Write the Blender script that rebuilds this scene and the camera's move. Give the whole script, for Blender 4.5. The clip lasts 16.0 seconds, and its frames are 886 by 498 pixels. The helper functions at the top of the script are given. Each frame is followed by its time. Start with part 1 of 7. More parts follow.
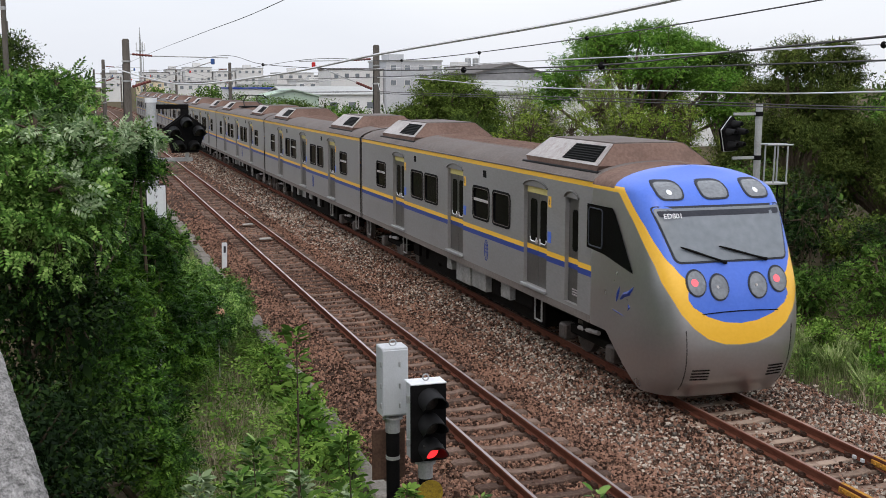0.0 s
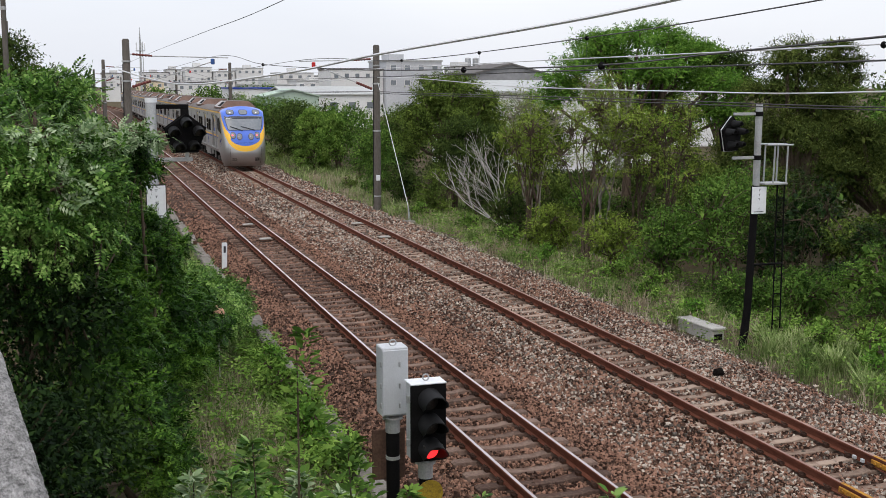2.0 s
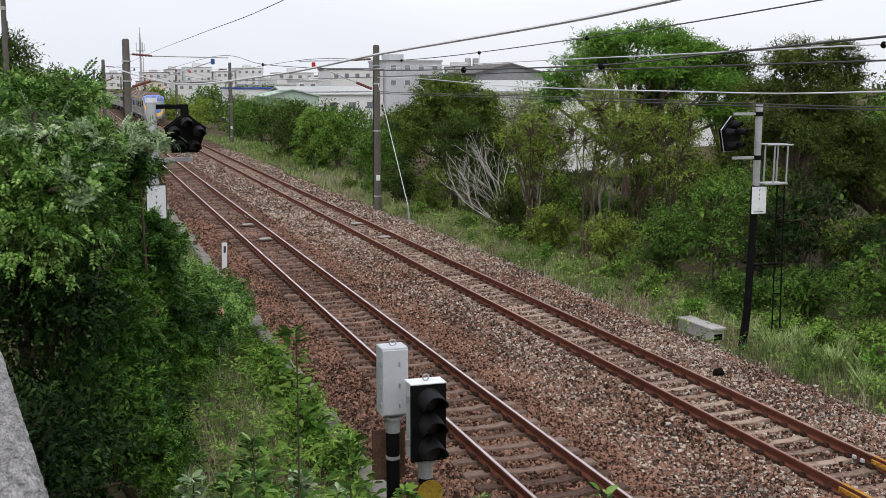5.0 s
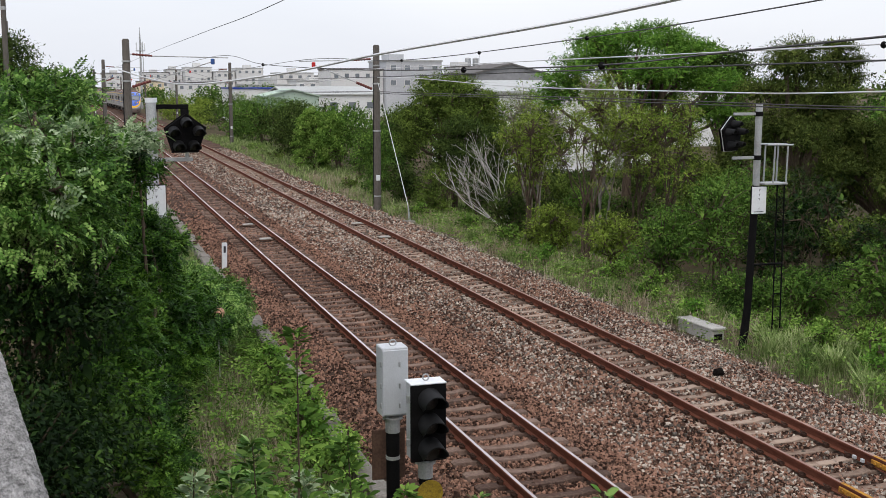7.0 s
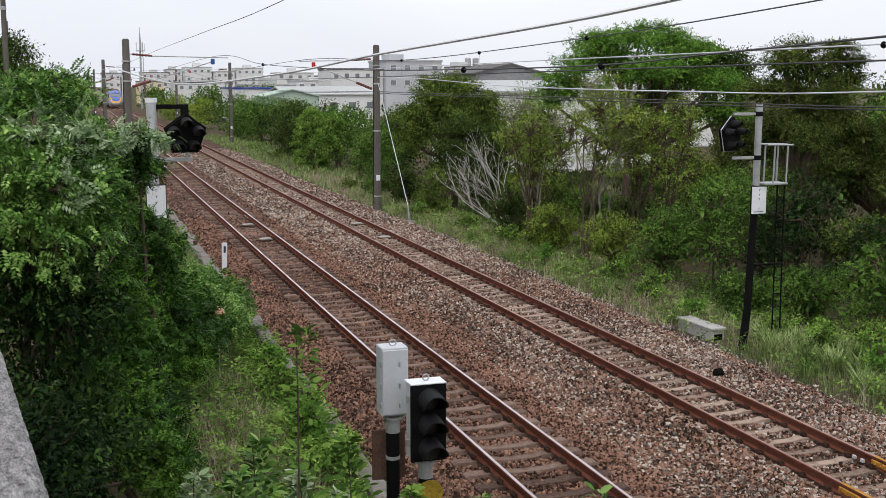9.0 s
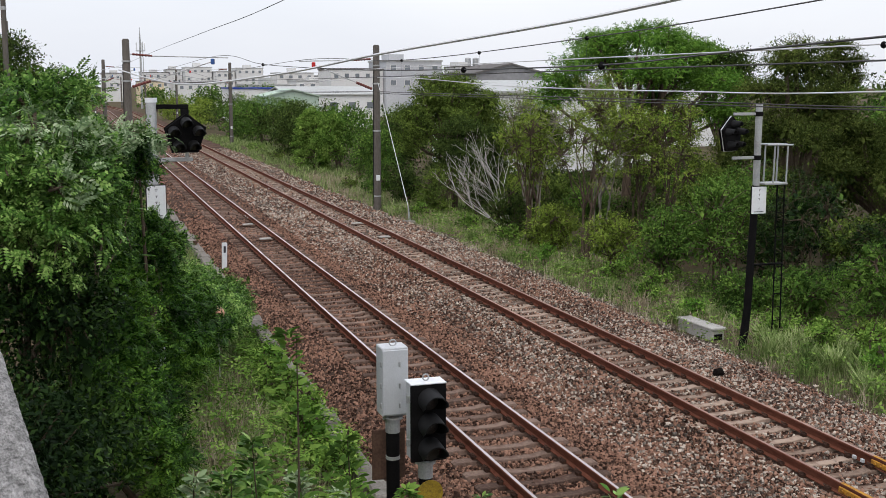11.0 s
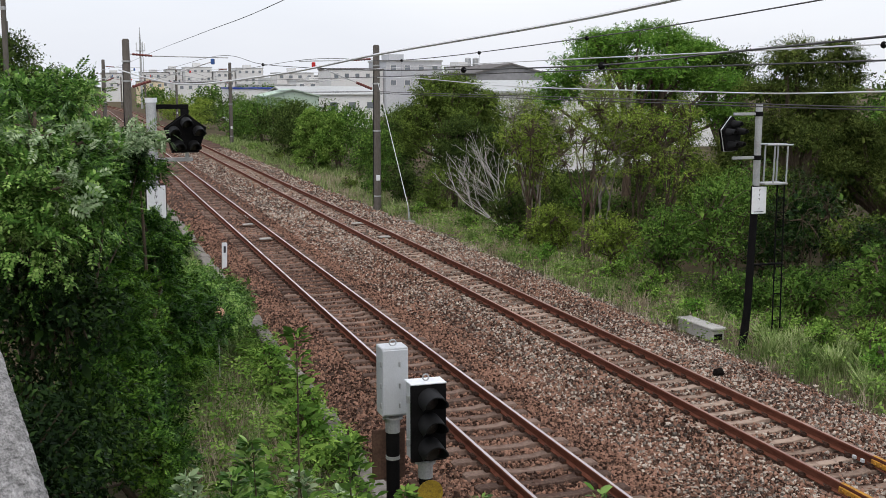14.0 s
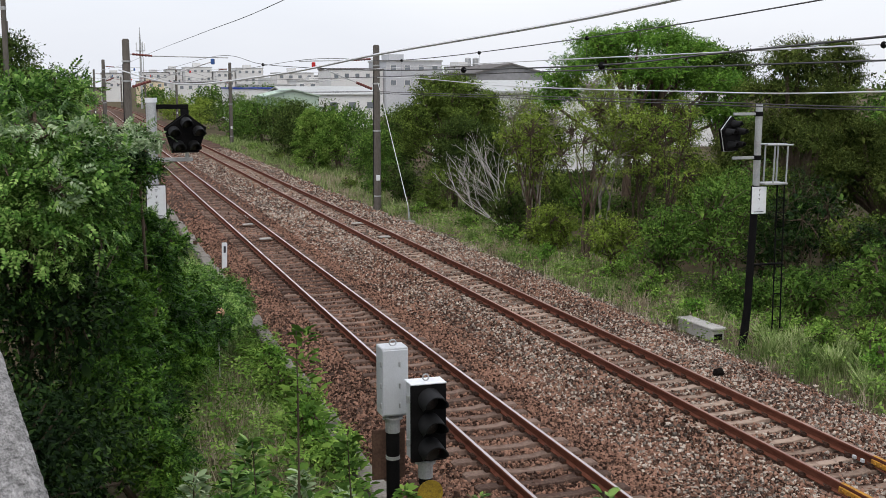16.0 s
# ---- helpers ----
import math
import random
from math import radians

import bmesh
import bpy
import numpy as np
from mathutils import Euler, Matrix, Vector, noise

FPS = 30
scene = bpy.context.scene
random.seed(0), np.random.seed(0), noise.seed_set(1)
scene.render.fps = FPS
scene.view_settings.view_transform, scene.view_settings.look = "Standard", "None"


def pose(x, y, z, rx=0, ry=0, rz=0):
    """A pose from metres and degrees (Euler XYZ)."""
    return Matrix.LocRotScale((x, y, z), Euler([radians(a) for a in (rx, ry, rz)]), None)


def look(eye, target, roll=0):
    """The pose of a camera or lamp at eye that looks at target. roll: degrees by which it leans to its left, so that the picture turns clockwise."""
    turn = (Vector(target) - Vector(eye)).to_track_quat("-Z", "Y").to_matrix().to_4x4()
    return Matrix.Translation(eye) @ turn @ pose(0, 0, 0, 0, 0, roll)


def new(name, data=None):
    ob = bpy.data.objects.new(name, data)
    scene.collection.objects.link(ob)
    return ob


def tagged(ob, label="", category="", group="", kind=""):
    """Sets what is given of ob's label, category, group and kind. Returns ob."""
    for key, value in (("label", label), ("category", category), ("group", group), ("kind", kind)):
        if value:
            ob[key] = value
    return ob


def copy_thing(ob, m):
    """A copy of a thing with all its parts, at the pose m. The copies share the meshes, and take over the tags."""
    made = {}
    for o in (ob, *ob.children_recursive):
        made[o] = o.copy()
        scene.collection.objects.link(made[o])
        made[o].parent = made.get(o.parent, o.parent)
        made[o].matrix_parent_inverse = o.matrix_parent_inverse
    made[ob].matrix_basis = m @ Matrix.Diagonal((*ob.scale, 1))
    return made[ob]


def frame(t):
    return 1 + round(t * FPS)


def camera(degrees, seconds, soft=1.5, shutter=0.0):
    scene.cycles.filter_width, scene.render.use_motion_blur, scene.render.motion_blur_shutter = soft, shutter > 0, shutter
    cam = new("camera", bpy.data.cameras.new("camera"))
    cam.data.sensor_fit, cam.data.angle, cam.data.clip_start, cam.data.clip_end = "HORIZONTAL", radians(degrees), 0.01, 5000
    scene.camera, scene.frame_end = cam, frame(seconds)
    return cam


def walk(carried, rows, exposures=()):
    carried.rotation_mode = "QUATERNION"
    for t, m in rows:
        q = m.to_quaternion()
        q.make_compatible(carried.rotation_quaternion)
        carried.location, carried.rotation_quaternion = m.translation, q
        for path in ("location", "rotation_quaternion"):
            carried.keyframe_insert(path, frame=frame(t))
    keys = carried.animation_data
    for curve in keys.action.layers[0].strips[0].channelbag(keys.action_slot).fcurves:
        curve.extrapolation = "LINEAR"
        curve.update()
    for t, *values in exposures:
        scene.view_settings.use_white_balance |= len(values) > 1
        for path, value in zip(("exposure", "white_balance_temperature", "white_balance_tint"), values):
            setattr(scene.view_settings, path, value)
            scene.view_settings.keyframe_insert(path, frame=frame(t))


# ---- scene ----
# The world's y runs along the straight of the railway, away from the eye; rail heads of the first track lie at z = 0.
SECONDS = 16.0
EYE = (-5.916, 0.0, 5.176)
TRACK_2 = 4.273          # distance between the track centres
Z2 = -0.128              # rail heads of the second track
GAUGE = 0.5765           # from the track's middle to a rail's middle

cam = camera(42.548, SECONDS, soft=0.35, shutter=0.03)
STAND = pose(*EYE, 90 - 8.238, 0, -17.847)
walk(cam, [(0.0, STAND), (SECONDS, STAND)])


# ---- light ----
def make_world():
    world = bpy.data.worlds.new("overcast_sky")
    world.use_nodes = True
    nt = world.node_tree
    nt.nodes.clear()
    out = nt.nodes.new("ShaderNodeOutputWorld")
    sky = nt.nodes.new("ShaderNodeTexSky")
    sky.sky_type, sky.sun_disc = "NISHITA", False
    sky.sun_elevation, sky.sun_rotation = radians(58), radians(200)
    sky.dust_density, sky.air_density = 6.0, 1.0
    b1 = nt.nodes.new("ShaderNodeBackground")
    b1.inputs["Strength"].default_value = 0.06
    nt.links.new(sky.outputs[0], b1.inputs["Color"])
    # the cloud deck: nearly even, a little uneven and brighter overhead
    co = nt.nodes.new("ShaderNodeTexCoord")
    mp = nt.nodes.new("ShaderNodeMapping")
    mp.inputs["Scale"].default_value = (1.0, 1.0, 3.5)
    no = nt.nodes.new("ShaderNodeTexNoise")
    no.inputs["Scale"].default_value, no.inputs["Detail"].default_value = 2.2, 5
    ra = nt.nodes.new("ShaderNodeValToRGB")
    ra.color_ramp.elements[0].position, ra.color_ramp.elements[0].color = 0.3, (0.74, 0.77, 0.845, 1)
    ra.color_ramp.elements[1].position, ra.color_ramp.elements[1].color = 0.72, (0.86, 0.875, 0.92, 1)
    b2 = nt.nodes.new("ShaderNodeBackground")
    nt.links.new(co.outputs["Generated"], mp.inputs[0])
    nt.links.new(mp.outputs[0], no.inputs["Vector"])
    nt.links.new(no.outputs["Fac"], ra.inputs[0])
    nt.links.new(ra.outputs[0], b2.inputs["Color"])
    # an overcast deck is brightest overhead
    xyz = nt.nodes.new("ShaderNodeSeparateXYZ")
    nt.links.new(co.outputs["Generated"], xyz.inputs[0])
    rise = nt.nodes.new("ShaderNodeMapRange")
    rise.inputs[1].default_value, rise.inputs[2].default_value = 0.1, 1.0
    rise.inputs[3].default_value, rise.inputs[4].default_value = 1.05, 1.6
    nt.links.new(xyz.outputs["Z"], rise.inputs[0])
    nt.links.new(rise.outputs[0], b2.inputs["Strength"])
    add = nt.nodes.new("ShaderNodeAddShader")
    nt.links.new(b1.outputs[0], add.inputs[0])
    nt.links.new(b2.outputs[0], add.inputs[1])
    nt.links.new(add.outputs[0], out.inputs[0])
    scene.world = world


make_world()
sun_data = bpy.data.lights.new("sun", "SUN")
sun_data.energy, sun_data.angle, sun_data.color = 0.22, radians(30), (1.0, 0.97, 0.92)
sun = new("sun", sun_data)
sun.matrix_basis = look((-12, -20, 40), (3, 12, 0))
scene.view_settings.exposure = 0.0


# ---- materials ----
def surf(name, a, b, rough=0.7, metal=0.0, big=1.5, small=30.0, dark=None, bump=0.3, depth=0.01, own=0.0,
         island=0.0, spots=0.0, spot_colour=(0.05, 0.04, 0.03), stretch=(1, 1, 1), coat=0.0):
    """A painted or grown surface: two colours mixed by wide and fine noise, spots or stains, and relief."""
    m = bpy.data.materials.new(name)
    m.use_nodes = True
    nt = m.node_tree
    bs = nt.nodes["Principled BSDF"]
    co = nt.nodes.new("ShaderNodeTexCoord")
    mp = nt.nodes.new("ShaderNodeMapping")
    mp.inputs["Scale"].default_value = stretch
    nt.links.new(co.outputs["Object"], mp.inputs[0])
    n1 = nt.nodes.new("ShaderNodeTexNoise")
    n1.inputs["Scale"].default_value, n1.inputs["Detail"].default_value = big, 6
    n2 = nt.nodes.new("ShaderNodeTexNoise")
    n2.inputs["Scale"].default_value, n2.inputs["Detail"].default_value = small, 4
    for n in (n1, n2):
        nt.links.new(mp.outputs[0], n.inputs["Vector"])
    fac = nt.nodes.new("ShaderNodeMath")
    fac.operation = "MULTIPLY_ADD"
    fac.inputs[1].default_value, fac.inputs[2].default_value = 0.55, 0.0
    nt.links.new(n2.outputs["Fac"], fac.inputs[0])
    fac2 = nt.nodes.new("ShaderNodeMath")
    fac2.operation = "MULTIPLY_ADD"
    fac2.inputs[1].default_value = 0.55
    nt.links.new(n1.outputs["Fac"], fac2.inputs[0])
    nt.links.new(fac.outputs[0], fac2.inputs[2])
    last = fac2.outputs[0]
    if own or island:
        src = nt.nodes.new("ShaderNodeObjectInfo") if own else nt.nodes.new("ShaderNodeNewGeometry")
        ad = nt.nodes.new("ShaderNodeMath")
        ad.operation = "MULTIPLY_ADD"
        ad.inputs[1].default_value = own or island
        nt.links.new(src.outputs["Random" if own else "Random Per Island"], ad.inputs[0])
        sb = nt.nodes.new("ShaderNodeMath")
        sb.operation = "SUBTRACT"
        sb.inputs[1].default_value = (own or island) / 2
        nt.links.new(last, ad.inputs[2])
        nt.links.new(ad.outputs[0], sb.inputs[0])
        last = sb.outputs[0]
    ra = nt.nodes.new("ShaderNodeValToRGB")
    ra.color_ramp.elements[0].position, ra.color_ramp.elements[0].color = 0.36, (*a, 1)
    ra.color_ramp.elements[1].position, ra.color_ramp.elements[1].color = 0.72, (*b, 1)
    if dark:
        e = ra.color_ramp.elements.new(0.2)
        e.color = (*dark, 1)
    nt.links.new(last, ra.inputs[0])
    colour = ra.outputs[0]
    if spots:
        n3 = nt.nodes.new("ShaderNodeTexNoise")
        n3.inputs["Scale"].default_value, n3.inputs["Detail"].default_value, n3.inputs["Roughness"].default_value = big * 2.3, 8, 0.7
        nt.links.new(mp.outputs[0], n3.inputs["Vector"])
        r3 = nt.nodes.new("ShaderNodeValToRGB")
        r3.color_ramp.elements[0].position, r3.color_ramp.elements[1].position = 0.5, 0.68
        r3.color_ramp.elements[1].color = (spots, spots, spots, 1)
        nt.links.new(n3.outputs["Fac"], r3.inputs[0])
        mx = nt.nodes.new("ShaderNodeMix")
        mx.data_type = "RGBA"
        nt.links.new(r3.outputs[0], mx.inputs[0])
        nt.links.new(colour, mx.inputs[6])
        mx.inputs[7].default_value = (*spot_colour, 1)
        colour = mx.outputs[2]
    nt.links.new(colour, bs.inputs["Base Color"])
    bs.inputs["Metallic"].default_value = metal
    bs.inputs["Specular IOR Level"].default_value = 0.03 if rough >= 0.72 else 0.1 if rough >= 0.5 else 0.35
    rr = nt.nodes.new("ShaderNodeMapRange")
    rr.inputs[3].default_value, rr.inputs[4].default_value = max(0.03, rough - 0.12), min(1.0, rough + 0.12)
    nt.links.new(n1.outputs["Fac"], rr.inputs[0])
    nt.links.new(rr.outputs[0], bs.inputs["Roughness"])
    if coat:
        bs.inputs["Coat Weight"].default_value = coat
        bs.inputs["Coat Roughness"].default_value = 0.12
    if bump:
        bp = nt.nodes.new("ShaderNodeBump")
        bp.inputs["Strength"].default_value, bp.inputs["Distance"].default_value = bump, depth
        nt.links.new(n2.outputs["Fac"], bp.inputs["Height"])
        nt.links.new(bp.outputs[0], bs.inputs["Normal"])
    return m


def leaf_material(name, a, b, c, sheen=0.4):
    """Leaves: colour varies leaf by leaf and branch by branch, gloss from a waxy skin, some light passes through."""
    m = bpy.data.materials.new(name)
    m.use_nodes = True
    nt = m.node_tree
    bs = nt.nodes["Principled BSDF"]
    geo = nt.nodes.new("ShaderNodeNewGeometry")
    co = nt.nodes.new("ShaderNodeTexCoord")
    n1 = nt.nodes.new("ShaderNodeTexNoise")
    n1.inputs["Scale"].default_value, n1.inputs["Detail"].default_value = 1.1, 3
    nt.links.new(co.outputs["Object"], n1.inputs["Vector"])
    ad = nt.nodes.new("ShaderNodeMath")
    ad.operation = "MULTIPLY_ADD"
    ad.inputs[1].default_value = 0.55
    nt.links.new(geo.outputs["Random Per Island"], ad.inputs[0])
    ml = nt.nodes.new("ShaderNodeMath")
    ml.operation = "MULTIPLY_ADD"
    ml.inputs[1].default_value, ml.inputs[2].default_value = 1.1, -0.3
    nt.links.new(n1.outputs["Fac"], ml.inputs[0])
    nt.links.new(ml.outputs[0], ad.inputs[2])
    ra = nt.nodes.new("ShaderNodeValToRGB")
    ra.color_ramp.elements[0].position, ra.color_ramp.elements[0].color = 0.15, (*a, 1)
    ra.color_ramp.elements[1].position, ra.color_ramp.elements[1].color = 0.95, (*c, 1)
    e = ra.color_ramp.elements.new(0.55)
    e.color = (*b, 1)
    nt.links.new(ad.outputs[0], ra.inputs[0])
    nt.links.new(ra.outputs[0], bs.inputs["Base Color"])
    bs.inputs["Roughness"].default_value = sheen
    bs.inputs["Specular IOR Level"].default_value = max(0.0, 0.55 - sheen) * 0.4
    tr = nt.nodes.new("ShaderNodeBsdfTranslucent")
    nt.links.new(ra.outputs[0], tr.inputs["Color"])
    mx = nt.nodes.new("ShaderNodeMixShader")
    mx.inputs[0].default_value = 0.13
    nt.links.new(bs.outputs[0], mx.inputs[1])
    nt.links.new(tr.outputs[0], mx.inputs[2])
    nt.links.new(mx.outputs[0], nt.nodes["Material Output"].inputs[0])
    return m


def glow(name, colour, strength):
    m = bpy.data.materials.new(name)
    m.use_nodes = True
    bs = m.node_tree.nodes["Principled BSDF"]
    bs.inputs["Base Color"].default_value = (*colour, 1)
    bs.inputs["Emission Color"].default_value = (*colour, 1)
    bs.inputs["Emission Strength"].default_value = strength
    bs.inputs["Roughness"].default_value = 0.3
    return m


M = {}
M["soil"] = surf("soil", (0.05, 0.04, 0.026), (0.12, 0.095, 0.06), 0.95, big=0.35, small=14, bump=0.8, depth=0.04, spots=0.8, spot_colour=(0.06, 0.075, 0.028))
M["ballast_bed"] = surf("ballast_bed", (0.026, 0.017, 0.013), (0.14, 0.088, 0.066), 0.95, big=0.5, small=22, bump=1.0, depth=0.05, dark=(0.03, 0.02, 0.016))
M["stone_rust"] = surf("stone_rust", (0.032, 0.0185, 0.0135), (0.3, 0.172, 0.122), 0.9, big=0.6, small=18, island=0.55, bump=0.5)
M["stone_grey"] = surf("stone_grey", (0.085, 0.073, 0.062), (0.5, 0.435, 0.365), 0.9, big=0.6, small=18, island=0.55, bump=0.5)
M["sleeper_rust"] = surf("sleeper_rust", (0.075, 0.05, 0.04), (0.21, 0.15, 0.12), 0.92, big=1.4, small=25, own=0.45, spots=0.7, spot_colour=(0.07, 0.035, 0.025), bump=0.5)
M["sleeper"] = surf("sleeper", (0.15, 0.108, 0.084), (0.34, 0.26, 0.205), 0.92, big=1.4, small=25, own=0.45, spots=0.7, spot_colour=(0.09, 0.045, 0.03), bump=0.5)
M["rail_side"] = surf("rail_side", (0.085, 0.03, 0.02), (0.155, 0.06, 0.038), 0.85, big=0.8, small=30, bump=0.3, stretch=(1, 0.25, 1))
M["rail_top"] = surf("rail_top", (0.42, 0.36, 0.35), (0.62, 0.57, 0.56), 0.3, metal=0.9, big=0.6, small=12, bump=0.05, stretch=(1, 0.1, 1))
M["rail_top_dull"] = surf("rail_top_dull", (0.22, 0.11, 0.08), (0.38, 0.23, 0.18), 0.45, metal=0.6, big=0.6, small=12, bump=0.05, stretch=(1, 0.1, 1))
M["clip"] = surf("clip", (0.03, 0.018, 0.014), (0.08, 0.045, 0.033), 0.8)
M["concrete"] = surf("concrete", (0.26, 0.25, 0.23), (0.45, 0.44, 0.41), 0.9, big=0.9, small=35, spots=0.55, spot_colour=(0.11, 0.105, 0.09), bump=0.5)
M["old_concrete"] = surf("old_concrete", (0.12, 0.108, 0.094), (0.27, 0.25, 0.225), 0.95, big=1.6, small=28, spots=0.75, spot_colour=(0.06, 0.06, 0.045), bump=0.7)
M["pole_concrete"] = surf("pole_concrete", (0.085, 0.075, 0.066), (0.15, 0.137, 0.122), 0.9, big=0.8, small=25, spots=0.5, spot_colour=(0.055, 0.05, 0.045), stretch=(1, 1, 0.25))
M["steel_grey"] = surf("steel_grey", (0.3, 0.31, 0.31), (0.46, 0.47, 0.47), 0.5, metal=0.5, big=2.0, small=40, spots=0.3, spot_colour=(0.16, 0.14, 0.12))
M["box_grey"] = surf("box_grey", (0.41, 0.43, 0.45), (0.5, 0.52, 0.54), 0.45, metal=0.1, big=2.5, small=60, bump=0.05, spots=0.15, spot_colour=(0.28, 0.27, 0.25))
M["black_paint"] = surf("black_paint", (0.004, 0.004, 0.0045), (0.011, 0.0105, 0.0105), 0.75, big=3, small=50, bump=0.1)
M["hood_black"] = surf("hood_black", (0.008, 0.0083, 0.0087), (0.018, 0.018, 0.019), 0.62, big=3, small=50, bump=0.1)
M["lens_dark"] = surf("lens_dark", (0.02, 0.02, 0.02), (0.055, 0.05, 0.045), 0.25, big=8, small=90, bump=0.6, depth=0.004)
M["sign_white"] = surf("sign_white", (0.6, 0.62, 0.64), (0.72, 0.74, 0.76), 0.55, big=3, small=40, bump=0.05, spots=0.15, spot_colour=(0.4, 0.38, 0.35))
M["ink"] = surf("ink", (0.03, 0.03, 0.035), (0.06, 0.06, 0.07), 0.7, bump=0)
M["wire"] = surf("wire", (0.05, 0.05, 0.05), (0.11, 0.105, 0.1), 0.6, metal=0.5, bump=0.1)
M["wire_bright"] = surf("wire_bright", (0.5, 0.5, 0.5), (0.7, 0.7, 0.7), 0.4, metal=0.5, big=8, small=60, bump=0.2)
M["insulator_red"] = surf("insulator_red", (0.1, 0.022, 0.018), (0.17, 0.045, 0.035), 0.35, bump=0.1)
M["insulator_blue"] = surf("insulator_blue", (0.02, 0.06, 0.2), (0.04, 0.11, 0.32), 0.4, bump=0.1)
M["red_fitting"] = surf("red_fitting", (0.4, 0.03, 0.03), (0.55, 0.05, 0.05), 0.5, bump=0.1)
M["brown_rust"] = surf("brown_rust", (0.05, 0.03, 0.022), (0.12, 0.075, 0.055), 0.85, big=3)
M["yellow_dirty"] = surf("yellow_dirty", (0.2, 0.13, 0.02), (0.36, 0.26, 0.035), 0.75, big=9, small=50, spots=0.9, spot_colour=(0.1, 0.07, 0.03))
M["yellow_rail"] = surf("yellow_rail", (0.34, 0.15, 0.025), (0.5, 0.26, 0.04), 0.7, big=6, small=40, spots=0.95, spot_colour=(0.13, 0.055, 0.03))
M["bark"] = surf("bark", (0.045, 0.032, 0.024), (0.13, 0.1, 0.075), 0.95, big=3, small=22, stretch=(1, 1, 0.3), bump=0.8, depth=0.02)
M["bark_grey"] = surf("bark_grey", (0.13, 0.115, 0.1), (0.3, 0.27, 0.24), 0.95, big=3, small=22, stretch=(1, 1, 0.3), bump=0.6)
M["dry_wood"] = surf("dry_wood", (0.32, 0.3, 0.28), (0.6, 0.57, 0.54), 0.9, big=3, small=22)
M["leaf_near"] = leaf_material("leaf_near", (0.005, 0.016, 0.004), (0.034, 0.092, 0.012), (0.19, 0.34, 0.05), 0.42)
M["leaf_fresh"] = leaf_material("leaf_fresh", (0.012, 0.034, 0.008), (0.07, 0.16, 0.024), (0.33, 0.48, 0.14), 0.42)
# deep shade of the undergrowth is put into this near-black leaf colour
M["leaf_deep_shade"] = leaf_material("leaf_deep_shade", (0.004, 0.01, 0.003), (0.011, 0.027, 0.007), (0.075, 0.14, 0.026), 0.45)
M["leaf_silver"] = leaf_material("leaf_silver", (0.06, 0.11, 0.045), (0.19, 0.27, 0.13), (0.46, 0.54, 0.36), 0.5)
M["leaf_bright"] = leaf_material("leaf_bright", (0.035, 0.085, 0.014), (0.1, 0.22, 0.03), (0.22, 0.36, 0.06), 0.5)
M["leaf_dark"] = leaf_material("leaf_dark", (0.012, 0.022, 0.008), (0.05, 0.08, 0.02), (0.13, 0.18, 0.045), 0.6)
M["leaf_olive"] = leaf_material("leaf_olive", (0.05, 0.07, 0.016), (0.15, 0.215, 0.035), (0.31, 0.4, 0.075), 0.55)
M["leaf_weed"] = leaf_material("leaf_weed", (0.03, 0.07, 0.014), (0.14, 0.25, 0.043), (0.32, 0.45, 0.11), 0.55)
M["leaf_needle"] = leaf_material("leaf_needle", (0.014, 0.024, 0.007), (0.07, 0.098, 0.024), (0.18, 0.225, 0.055), 0.6)
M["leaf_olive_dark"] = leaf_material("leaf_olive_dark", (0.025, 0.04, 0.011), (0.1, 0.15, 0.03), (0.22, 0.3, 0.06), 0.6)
M["leaf_mid"] = leaf_material("leaf_mid", (0.022, 0.05, 0.012), (0.08, 0.155, 0.03), (0.19, 0.3, 0.058), 0.55)
M["grass"] = leaf_material("grass", (0.06, 0.1, 0.03), (0.2, 0.28, 0.09), (0.42, 0.48, 0.23), 0.6)
M["grass_dry"] = leaf_material("grass_dry", (0.2, 0.16, 0.11), (0.36, 0.3, 0.21), (0.55, 0.48, 0.37), 0.8)
M["train_grey"] = surf("train_grey", (0.235, 0.23, 0.225), (0.29, 0.285, 0.28), 0.42, metal=0.35, big=0.7, small=18, bump=0.03, spots=0.18, spot_colour=(0.17, 0.145, 0.125), stretch=(1, 0.5, 1.5))
M["train_dirty"] = surf("train_dirty", (0.14, 0.115, 0.1), (0.21, 0.185, 0.17), 0.6, metal=0.2, big=0.9, small=14, bump=0.05)
M["train_door"] = surf("train_door", (0.085, 0.08, 0.073), (0.125, 0.12, 0.112), 0.38, metal=0.5, big=1.0, small=20, bump=0.03)
M["cab_grey"] = surf("cab_grey", (0.45, 0.45, 0.455), (0.51, 0.51, 0.515), 0.32, metal=0.88, big=0.8, small=18, bump=0.02, coat=0.2)
M["train_blue"] = surf("train_blue", (0.055, 0.14, 0.60), (0.07, 0.17, 0.66), 0.35, big=1.2, small=20, bump=0.02, coat=0.3)
M["stripe_blue"] = surf("stripe_blue", (0.012, 0.035, 0.2), (0.02, 0.05, 0.26), 0.45, big=1.2, small=20, bump=0.02)
M["train_yellow"] = surf("train_yellow", (0.80, 0.45, 0.035), (0.86, 0.5, 0.05), 0.4, big=1.2, small=20, bump=0.02, coat=0.2)
M["roof_brown"] = surf("roof_brown", (0.13, 0.082, 0.066), (0.21, 0.145, 0.12), 0.85, big=0.8, small=16, bump=0.2, spots=0.5, spot_colour=(0.1, 0.07, 0.06))
M["roof_grey"] = surf("roof_grey", (0.1, 0.085, 0.078), (0.18, 0.157, 0.146), 0.7, metal=0.2, big=0.8, small=16, bump=0.1, spots=0.4, spot_colour=(0.13, 0.09, 0.075))
